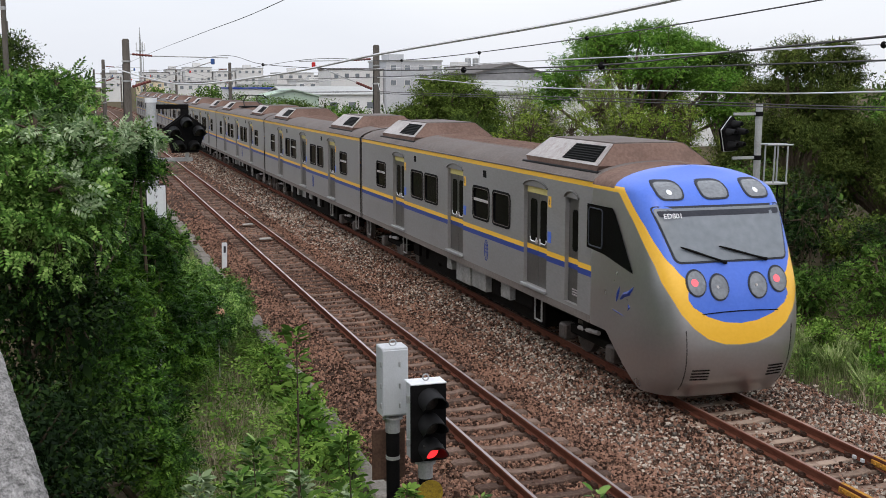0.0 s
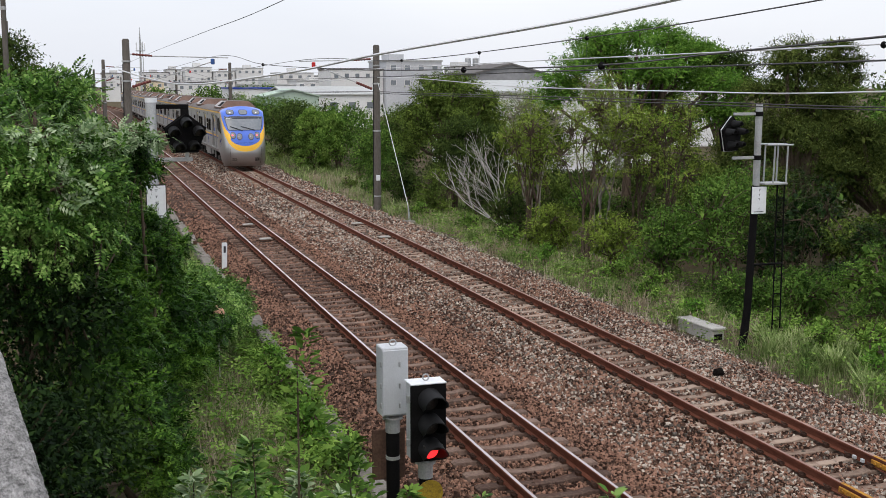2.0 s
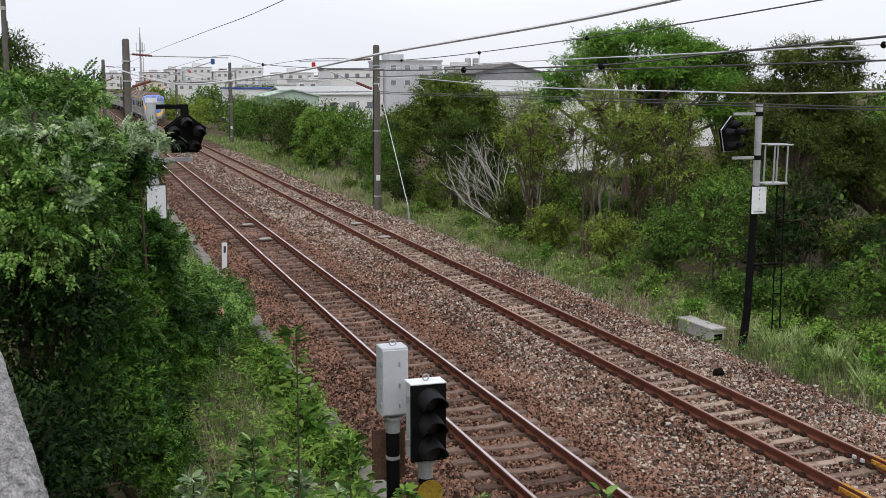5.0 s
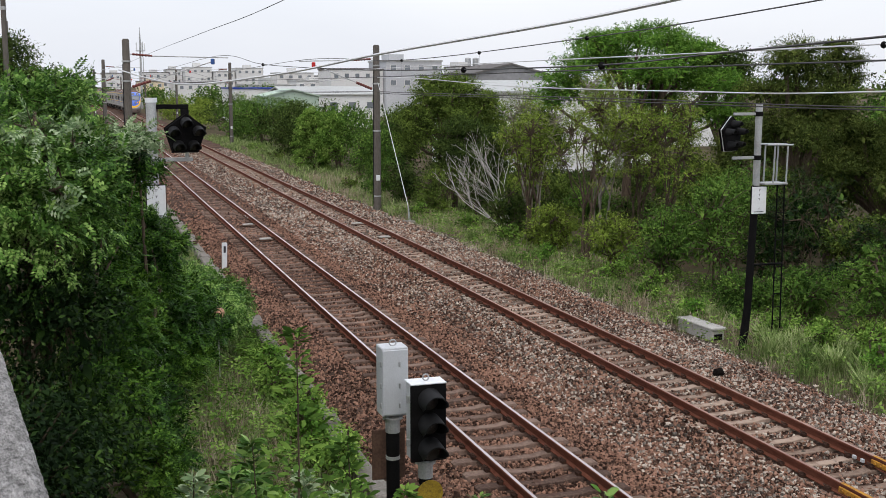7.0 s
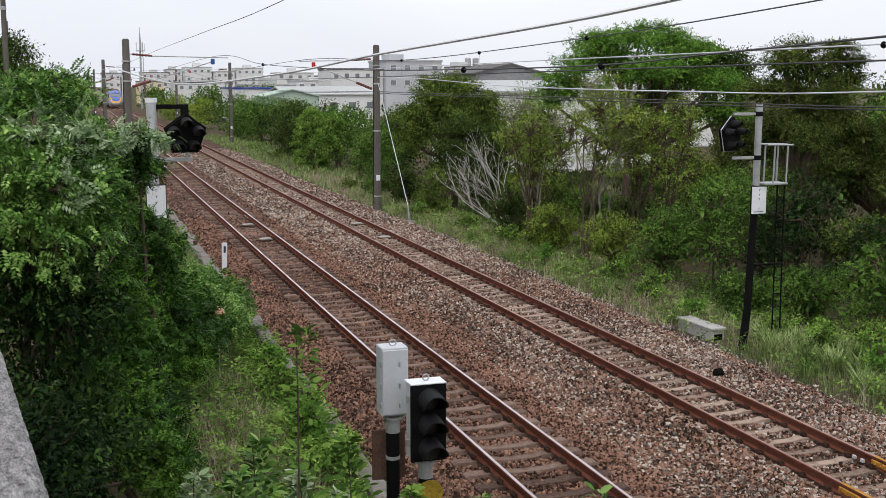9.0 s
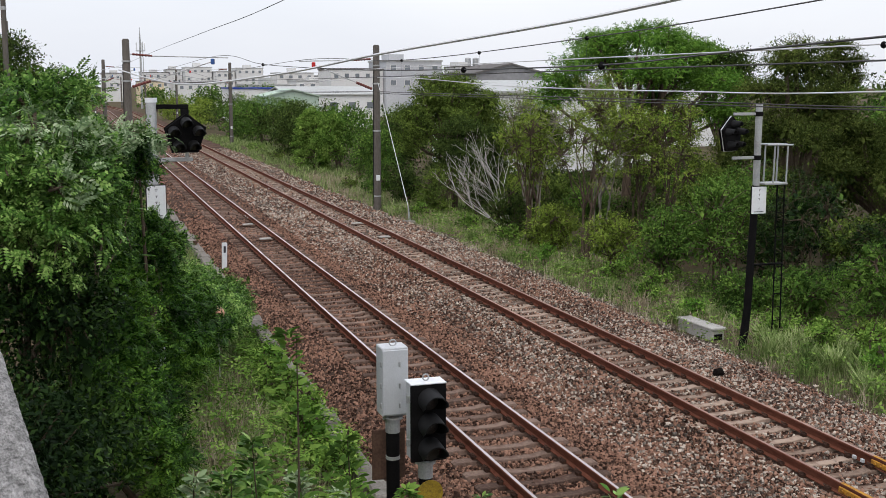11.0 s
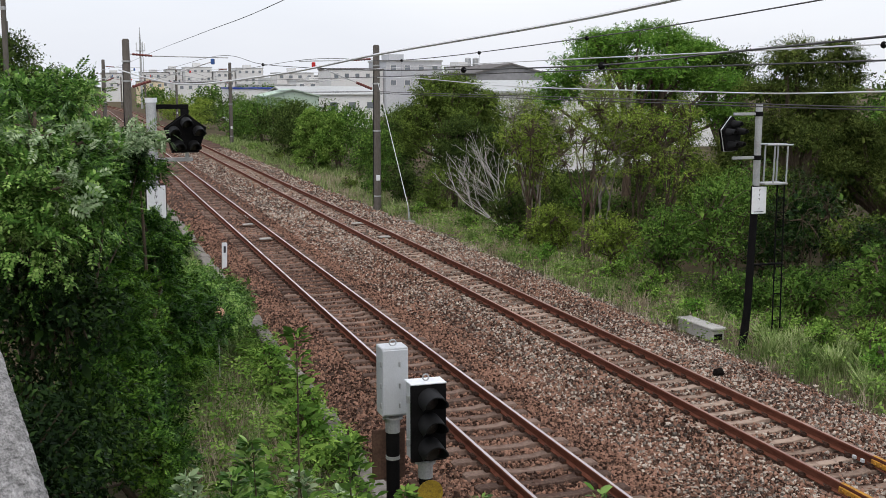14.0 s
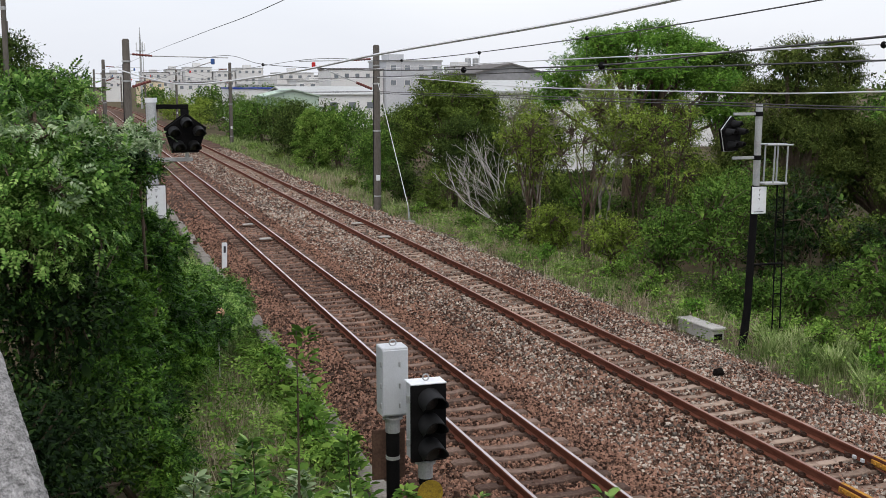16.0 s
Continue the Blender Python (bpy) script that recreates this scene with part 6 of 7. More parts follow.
# ---- railway fittings ----
def make_mast(x, y, top, side, reach, label, blue=False, r0=0.19, r1=0.145, turn=0.0, arm=True):
    """A round concrete catenary mast with its bracket. side: 1 when the bracket points to +x."""
    z0 = float(ground_height(np.array([x if y < 222 else 7.5]), np.array([y]))[0])
    ob = thing("catenary_mast", pose(x, y, z0, 0, 0, turn), label, "mast", "catenary masts")
    h = top - z0
    part("pole", Geo().tube([(0, 0, -0.2), (0, 0, h * 0.5), (0, 0, h - 0.06), (0, 0, h)], [r0, (r0 + r1) / 2, r1, r1 * 0.7], 16), M["pole_concrete"], ob, smooth=True)
    for z in (h - 0.95, h - 1.75, h * 0.49, 0.75):
        part("band", Geo().tube([(0, 0, z), (0, 0, z + 0.07)], r0 * 0.98, 16), M["steel_grey"], ob)
    if not arm:
        return ob
    z1, z2 = h - 0.62, h - 1.95
    part("insulator", Geo().tube([(side * (0.25 + 0.06 * k), 0, z1 - 0.005 * k) for k in range(14)], [0.055 if k % 2 else 0.032 for k in range(14)], 8), M["insulator_red"], ob, "brown ribbed insulator")
    part("top_tube", Geo().tube([(side * 1.0, 0, z1 - 0.07), (side * (reach + 0.2), 0, z1 - 0.12)], 0.022, 8), M["steel_grey"], ob)
    part("top_link", Geo().tube([(side * 0.1, 0, z1), (side * 0.28, 0, z1)], 0.02, 6), M["steel_grey"], ob)
    a, b = Vector((side * 0.2, 0, z2)), Vector((side * (reach - 0.45), 0, z1 - 0.28))
    d = (b - a).normalized()
    part("insulator", Geo().tube([a + d * (0.06 * k) for k in range(14)], [0.075 if k % 2 else 0.045 for k in range(14)], 8), M["insulator_red"], ob, "brown ribbed insulator")
    part("brace_tube", Geo().tube([a + d * 0.78, b], 0.024, 8), M["steel_grey"], ob)
    part("clamp", Geo().box(b.x - 0.08, b.x + 0.08, -0.05, 0.05, b.z - 0.12, b.z + 0.12, 0.02), M["insulator_blue" if blue else "red_fitting"], ob, "coloured wire clamp")
    part("steady_arm", Geo().tube([a.lerp(b, 0.5), Vector((side * (reach + 0.1), 0, z2 + 0.15))], 0.015, 6), M["steel_grey"], ob)
    part("number_plate", Geo().box(-0.09, 0.09, -r0 - 0.005, -r0 + 0.02, 1.5, 1.75, 0.005), M["sign_white"], ob, "small white plate")
    part("cable_pipe", Geo().tube([(-r0 * 0.95 * 1, -0.05, 0.4), (-r0 * 0.9, -0.05, h * 0.55), (-r1, -0.05, h * 0.86)], 0.022, 6), M["hood_black"], ob)
    return ob


def make_wire(pts, r, mat, label, droppers=()):
    """A wire through the points, sagging smoothly, with its droppers."""
    pts = [Vector(p) for p in pts]
    o = []
    for i in range(len(pts) - 1):
        p0, p1, p2, p3 = pts[max(0, i - 1)], pts[i], pts[i + 1], pts[min(len(pts) - 1, i + 2)]
        for t in np.linspace(0, 1, 9)[:-1]:
            o.append(0.5 * ((2 * p1) + (p2 - p0) * t + (2 * p0 - 5 * p1 + 4 * p2 - p3) * t * t + (3 * p1 - p0 - 3 * p2 + p3) * t ** 3))
    o.append(pts[-1])
    ob = new("overhead_wire", Geo().tube(o, r, 5).mesh("overhead_wire", M[mat]))
    tagged(ob, label, "wire", "overhead wires")
    for y, drop in droppers:
        q = min(o, key=lambda p: abs(p.y - y))
        part("joint", Geo().tube([q + Vector((0, -0.045, -0.02)), q + Vector((0, 0, -0.01)), q + Vector((0, 0.045, -0.02))], [0.02, 0.05, 0.02], 8), M["black_paint"], ob)
        if drop:
            part("dropper", Geo().tube([q, q - Vector((0, 0, drop))], 0.004, 4), M["wire"], ob)
    return ob


def make_catenary():
    make_mast(7.07, 50.1, 6.92, -1, 3.3, "round grey concrete catenary mast with a red-clamped bracket")
    make_mast(8.55, 112, 7.25, -1, 4.2, "round grey concrete catenary mast beside the verge")
    make_mast(8.5, 172, 7.3, -1, 4.1, "far grey concrete catenary mast beside the line")
    make_mast(-3.79, 49, 7.02, 1, 3.95, "round grey concrete catenary mast with a blue clamp on its bracket", True)
    make_mast(-3.2, 110, 7.42, 1, 3.2, "round grey concrete catenary mast among the bushes", True)
    make_mast(-3.0, 172, 7.3, 1, 3.0, "far grey concrete catenary mast beside the line", True)
    for s, off, side in ((228, -3.0, 1), (232, 7.6, -1), (285, -3.0, 1), (290, 7.6, -1), (345, -3.0, 1), (350, 7.6, -1), (405, -3.0, 1)):
        q, a = on_track(s, off)
        make_mast(q.x, q.y, 7.0, side, 3.0, "far grey concrete catenary mast on the bend", side > 0, turn=math.degrees(a))
    dark, bright = "thin dark overhead wire above the railway", "pale stranded overhead cable"
    make_wire([(-2.75, 110, 6.6), (-2.7, 80, 6.45), (-2.7, 49, 6.5), (-2.7, 30, 6.48), (-2.66, 18.8, 6.5), (-2.7, 0, 6.8), (-2.7, -12, 7.0)], 0.007, "wire", "grey feeder wire between the masts")
    make_wire([(-4.1, 49, 5.76), (-2.38, 40.6, 5.18), (-0.6, 31, 5.45), (0.54, 24.8, 5.83), (1.8, 18.1, 6.17), (2.44, 14.6, 6.4), (4.2, 5, 7.1), (5.2, -4, 7.6)], 0.03, "wire_bright", "thick pale stranded cable crossing over the tracks")
    make_wire([(4.2, 172, 6.3), (4.2, 142, 6.1), (4.27, 112, 6.3), (4.27, 82, 6.05), (3.9, 50.1, 6.25), (4.27, 36, 5.95), (4.27, 21.9, 6.13), (4.27, 13.4, 6.39), (4.27, 2, 6.9), (4.27, -10, 7.3)], 0.012, "wire", dark, ((36, 0.5), (21.9, 0.55), (29, 0.4)))
    make_wire([(4.2, 172, 5.3), (4.2, 112, 5.35), (4.27, 50, 5.68), (4.27, 26.3, 5.71), (4.27, 18, 5.7), (4.27, 12.7, 5.7), (4.27, -10, 5.7)], 0.011, "wire_bright", "bright contact wire over the second track", ((12.6, 0.0),))
    make_wire([(0, 172, 6.3), (0, 142, 6.15), (0, 110, 6.35), (0, 80, 6.15), (-0.1, 49, 6.35), (0, 37.5, 5.82), (0, 25, 5.5), (0, 17.3, 5.41), (0, 12.3, 5.4), (0, 9.4, 5.48), (0, 0, 5.75), (0, -10, 6.1)], 0.01, "wire", dark, ((37.5, 0.4), (17.3, 0.0), (12.3, 0.0)))
    make_wire([(0, 172, 5.3), (0, 110, 5.3), (0, 49, 5.3), (0, 20, 5.33), (0, -10, 5.4)], 0.008, "wire", "contact wire over the first track")
    make_wire([(7.5, 110, 5.6), (7.2, 80, 5.1), (7.07, 50, 5.47), (7.0, 33.4, 5.12), (7.0, 22.8, 5.02), (7.0, 15.9, 5.06), (7.0, 0, 5.6), (7.0, -10, 6.0)], 0.014, "wire_bright", "pale cable hung between the masts")
    for dz in (0.0, 0.07):
        make_wire([(8.3, 112, 5.0 + dz), (7.5, 80, 4.7 + dz), (7.1, 50, 4.78 + dz), (7.0, 46.8, 4.77 + dz), (7.0, 25.6, 4.75 + dz), (7.0, 15.9, 4.75 + dz * 0.6), (7.0, 0, 4.9), (7.0, -10, 5.1)], 0.012, "wire", "black cable hung between the masts")
    for x, y, z in ((-2.6, 110, 6.0), (7.9, 112, 6.1)):
        make_wire([(x, y, z), (x + 0.1, y + 30, z - 0.5), (x, y + 60, z)], 0.012, "wire", dark)
    guy = thing("guy_wire", pose(7.17, 45.4, -0.6), "white guy wire with a turnbuckle and a concrete anchor", "guy wire")
    part("rope", Geo().tube([(0, 0, 0.75), (-0.08, 4.5, 5.85)], 0.014, 6), M["wire_bright"], guy)
    part("turnbuckle", Geo().tube([(0.0, -0.14, 0.15), (0, 0, 0.75)], 0.018, 6).tube([(0.07, -0.1, 0.15), (0.02, 0, 0.75)], 0.014, 6), M["steel_grey"], guy)
    part("anchor", Geo().box(-0.25, 0.25, -0.35, 0.1, -0.1, 0.16, 0.03), M["old_concrete"], guy)


def hood(x, y, z, r, length, drop=0.0):
    """A long sun hood over a lamp, open below, pointing to -y."""
    g = Geo()
    n = 16
    vs, fs = [], []
    for k, (yy, rr, span) in enumerate(((0, r, 150), (-length * 0.5, r * 1.02, 120), (-length, r * 1.04, 78))):
        for th in (0.0, 0.012):
            for j in range(n + 1):
                a = radians(90 - span + 2 * span * j / n)
                vs.append((x + (rr - th) * math.cos(a), y + yy, z + (rr - th) * math.sin(a) - drop * abs(yy)))
    m = n + 1
    for k in range(2):
        for t in (0, 1):
            for j in range(n):
                a = (k * 2 + t) * m + j
                fs.append((a, a + 1, a + 2 * m + 1, a + 2 * m))
    fs += [(4 * m + j, 4 * m + j + 1, 5 * m + j + 1, 5 * m + j) for j in range(n)]
    fs += [((2 * k) * m + e, (2 * k + 2) * m + e, (2 * k + 3) * m + e, (2 * k + 1) * m + e) for k in (0, 1) for e in (0, n)]
    return g.add(vs, fs)


def lens(x, y, z, r):
    """A shallow ribbed lens that faces -y."""
    return Geo().tube([(x, y + 0.02, z), (x, y - 0.01, z), (x, y - 0.025, z), (x, y - 0.032, z)], [r, r, r * 0.75, r * 0.3], 20)


LAMP_OFF_DISCS = []


def make_near_signal():
    g0 = float(ground_height(np.array([-2.4]), np.array([11.7]))[0])
    ob = thing("signal", pose(-2.31, 11.75, -0.085), "three-lamp black railway signal with long hoods on a short post", "railway signal")
    w = 0.195
    body = part("housing", Geo().box(-w, w, 0.0, 0.2, 1.1, 1.97, 0.012), M["box_grey"], ob, "pale grey lamp housing")
    part("backboard", Geo().box(-w - 0.012, w + 0.012, -0.03, -0.002, 1.085, 1.965, 0.008), M["black_paint"], ob, "black front board")
    part("top_cover", Geo().box(-w - 0.015, w + 0.015, -0.04, 0.215, 1.968, 1.985, 0.005), M["sign_white"], ob)
    for x, y, z in ((0, 0.08, 1.985),):
        part("lifting_ring", Geo().tube([(x + 0.035 * math.cos(t), y, z + 0.04 + 0.035 * math.sin(t)) for t in np.linspace(0, 6.28, 13)], 0.009, 6), M["steel_grey"], ob)
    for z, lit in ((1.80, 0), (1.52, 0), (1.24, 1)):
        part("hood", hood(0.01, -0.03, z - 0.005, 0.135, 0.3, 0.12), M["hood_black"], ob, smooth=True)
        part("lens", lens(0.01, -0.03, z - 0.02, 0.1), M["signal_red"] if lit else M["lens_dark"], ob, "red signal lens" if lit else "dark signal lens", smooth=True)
    # added disc, no part of the signal: covers the lit lens as if switched off
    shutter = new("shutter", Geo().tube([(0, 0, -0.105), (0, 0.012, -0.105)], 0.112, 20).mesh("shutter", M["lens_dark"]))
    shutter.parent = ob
    tagged(shutter, "added dark disc that imitates the lamp going out")
    LAMP_OFF_DISCS.append(shutter)
    part("hinge", Geo().box(-w - 0.03, -w, 0.05, 0.09, 1.25, 1.33).box(-w - 0.03, -w, 0.05, 0.09, 1.75, 1.83), M["steel_grey"], ob)
    part("neck", Geo().tube([(0, 0.1, 0.86), (0, 0.1, 1.02), (0, 0.1, 1.03), (0, 0.1, 1.06)], [0.085, 0.085, 0.12, 0.12], 18), M["steel_grey"], ob)
    for a in range(4):
        part("bolt", Geo().tube([(0.09 * math.cos(a * 1.57 + 0.7), 0.1 + 0.09 * math.sin(a * 1.57 + 0.7), 1.03), (0.09 * math.cos(a * 1.57 + 0.7), 0.1 + 0.09 * math.sin(a * 1.57 + 0.7), 1.12)], 0.014, 6), M["steel_grey"], ob)
    part("post", Geo().tube([(0, 0.1, g0 - 0.1), (0, 0.1, 0.87)], 0.075, 16), M["black_paint"], ob, smooth=True)
    part("disc", Geo().tube([(0.01, -0.04, 0.72), (0.01, -0.055, 0.72)], 0.15, 24), M["yellow_dirty"], ob, "weathered yellow disc")
    part("bracket", Geo().box(-0.19, -0.09, 0.0, 0.2, 0.3, 0.82, 0.01), M["brown_rust"], ob)
    # the grey relay box beside it
    ob = thing("relay_box", pose(-2.575, 12.15, -0.045), "light grey steel equipment box on a short black post", "equipment box")
    part("cabinet", Geo().box(-0.155, 0.155, 0.0, 0.26, 1.47, 2.27, 0.01), M["box_grey"], ob)
    part("door", Geo().box(-0.15, 0.15, -0.018, -0.002, 1.49, 2.245, 0.006), M["box_grey"], ob)
    for z in (1.6, 1.83, 2.08):
        part("latch", Geo().box(0.035, 0.06, -0.04, -0.016, z - 0.03, z + 0.03, 0.006), M["steel_grey"], ob)
        part("hinge", Geo().box(-0.172, -0.155, 0.0, 0.04, z - 0.03, z + 0.03, 0.004), M["steel_grey"], ob)
    part("lifting_ring", Geo().tube([(0.04 * math.cos(t), 0.1, 2.305 + 0.035 * math.sin(t)) for t in np.linspace(0, 6.28, 13)], 0.009, 6), M["steel_grey"], ob)
    part("round_housing", Geo().tube([(0.02, 0.38, 1.6), (0.02, 0.38, 2.13), (0.02, 0.38, 2.2)], [0.12, 0.12, 0.07], 20), M["hood_black"], ob, smooth=True)
    part("neck", Geo().tube([(0, 0.12, 1.25), (0, 0.12, 1.4), (0, 0.12, 1.41), (0, 0.12, 1.44)], [0.085, 0.085, 0.12, 0.12], 18), M["steel_grey"], ob)
    for a in range(4):
        part("bolt", Geo().tube([(0.09 * math.cos(a * 1.57 + 0.7), 0.12 + 0.09 * math.sin(a * 1.57 + 0.7), 1.41), (0.09 * math.cos(a * 1.57 + 0.7), 0.12 + 0.09 * math.sin(a * 1.57 + 0.7), 1.5)], 0.014, 6), M["steel_grey"], ob)
    part("post", Geo().tube([(0, 0.12, g0 - 0.1), (0, 0.12, 1.26)], 0.078, 16), M["black_paint"], ob, smooth=True)
    part("band", Geo().tube([(0, 0.12, 0.93), (0, 0.12, 0.97)], 0.084, 16), M["steel_grey"], ob)
    part("cable_plate", Geo().box(-0.2, 0.2, 0.3, 0.33, 0.62, 1.23, 0.008), M["brown_rust"], ob, "rusty cable plate")


def pentagon_head(parent, m, r=0.33, rim="black_paint"):
    """A five-lamp head on a pentagonal board, facing -y before it is turned."""
    five = [(r * math.sin(radians(72 * k)) * 1.0, r * math.cos(radians(72 * k))) for k in range(5)]
    board = part("lamp_board", Geo().prism([(x, z) for x, z in five], "y", -0.03, 0.09), [M["black_paint"]], parent, "black pentagonal lamp board")
    board.matrix_basis = m
    part("rim", Geo().tube([(x * 1.01, 0.03, z * 1.01) for x, z in five + five[:1]], 0.016, 5), M[rim], board)
    for k in range(5):
        x, z = 0.6 * five[k][0], 0.6 * five[k][1]
        part("hood", hood(x, -0.03, z, 0.088, 0.2, 0.15), M["hood_black"], board, smooth=True)
        part("lens", lens(x, -0.03, z, 0.075), M["lens_dark"], board, smooth=True)
    return board


def make_sign(parent, x0, x1, z0, z1, y):
    board = part("sign_board", Geo().box(x0, x1, y, y + 0.02, z0, z1, 0.004), M["sign_white"], parent, "white sign with three dark marks")
    part("sign_edge", Geo().box(x0 - 0.015, x1 + 0.012, y + 0.021, y + 0.045, z0 - 0.02, z1 + 0.015, 0.004), M["black_paint"], board)
    m, w = (x0 + x1) / 2, (x1 - x0)
    for k in range(3):
        z = z1 - 0.075 - 0.095 * k
        part("mark", Geo().box(m - 0.022, m + 0.022, y - 0.004, y - 0.001, z + 0.008, z + 0.018).box(m - 0.006, m + 0.004, y - 0.004, y - 0.001, z - 0.02, z + 0.007), M["ink"], board)
    part("mark", Geo().box(m - 0.004, m + 0.006, y - 0.004, y - 0.001, z0 + 0.09, z0 + 0.13), M["ink"], board)
    part("mark", Geo().box(x0 + 0.06, x1 - 0.06, y - 0.004, y - 0.001, z0 + 0.035, z0 + 0.05), M["ink"], board)


def make_post_signals():
    g0 = float(ground_height(np.array([-4.79]), np.array([18.1]))[0])
    ob = thing("position_signal", pose(-4.79, 18.1, 0), "five-lamp black railway signal on a grey post with a white sign", "railway signal", "post signals")
    part("post", Geo().tube([(0, 0, g0 - 0.1), (0, 0, 4.9), (0, 0, 4.94)], [0.085, 0.078, 0.07], 16), M["steel_grey"], ob, smooth=True)
    part("cap", Geo().tube([(0, 0, 4.9), (0, 0, 4.97)], 0.092, 16), M["sign_white"], ob)
    part("arm", Geo().box(-0.05, 0.56, -0.03, 0.03, 4.8, 4.87, 0.006).box(0.44, 0.56, -0.03, 0.03, 4.62, 4.8, 0.006), M["black_paint"], ob)
    part("lower_arm", Geo().box(0.0, 0.6, -0.03, 0.03, 3.99, 4.05, 0.006).tube([(0.52, 0, 4.05), (0.52, 0, 4.15)], 0.03, 8), M["steel_grey"], ob)
    pentagon_head(ob, pose(0.5, -0.06, 4.40, 6, 0, 6))
    make_sign(ob, -0.12, 0.165, 3.12, 3.63, -0.12)
    part("cable_arm", Geo().tube([(-0.05, 0.1, 3.68), (-0.6, 0.15, 3.66)], 0.025, 6), M["steel_grey"], ob)
    g0 = float(ground_height(np.array([7.95]), np.array([21.2]))[0])
    ob = thing("position_signal", pose(7.93, 21.2, 0), "five-lamp railway signal on a grey and black post with a ladder", "railway signal", "post signals")
    part("post", Geo().tube([(0.06, 0, 3.0), (0.07, 0, 4.77)], 0.075, 16), M["steel_grey"], ob, smooth=True)
    part("lower_post", Geo().tube([(-0.14, 0, g0 - 0.1), (-0.04, 0, 0.3), (0.06, 0, 3.02)], [0.1, 0.085, 0.08], 16), M["black_paint"], ob, "black tarred lower post", smooth=True)
    for z in (4.55, 3.62):
        part("arm", Geo().box(-0.55, 0.05, -0.025, 0.025, z - 0.03, z + 0.03, 0.006), M["steel_grey"], ob)
        part("clamp", Geo().tube([(0.06, 0, z - 0.05), (0.06, 0, z + 0.05)], 0.095, 12), M["black_paint"], ob)
    pentagon_head(ob, pose(-0.6, -0.02, 4.10, 0, 0, 28), 0.4, "steel_grey")
    make_sign(ob, -0.1, 0.25, 2.42, 3.0, -0.12)
    cage = part("platform", Geo().box(0.15, 0.72, -0.2, 0.2, 3.04, 3.08, 0.006), M["steel_grey"], ob, "grey steel maintenance platform")
    for x, y in ((0.36, -0.18), (0.68, -0.18), (0.36, 0.18), (0.68, 0.18)):
        part("rail_post", Geo().tube([(x, y, 3.05), (x + 0.02, y, 3.9)], 0.02, 6), M["steel_grey"], cage)
    for a, b in (((0.18, -0.18), (0.82, -0.18)), ((0.18, 0.18), (0.82, 0.18)), ((0.68, -0.18), (0.68, 0.18))):
        part("hand_rail", Geo().tube([(*a, 3.9), (*b, 3.89)], 0.022, 6), M["steel_grey"], cage)
    ladder = part("ladder", Geo().tube([(0.68, 0.1, g0), (0.66, 0.1, 3.05)], 0.018, 6).tube([(0.88, 0.1, g0), (0.84, 0.1, 3.05)], 0.018, 6), M["black_paint"], ob, "black steel ladder")
    for k in range(11):
        part("rung", Geo().tube([(0.67, 0.1, -0.3 + 0.3 * k), (0.86, 0.1, -0.3 + 0.3 * k)], 0.011, 5), M["black_paint"], ladder)
    part("stay", Geo().tube([(0.0, 0, 1.29), (0.86, 0.1, 1.27)], 0.025, 6), M["black_paint"], ob)


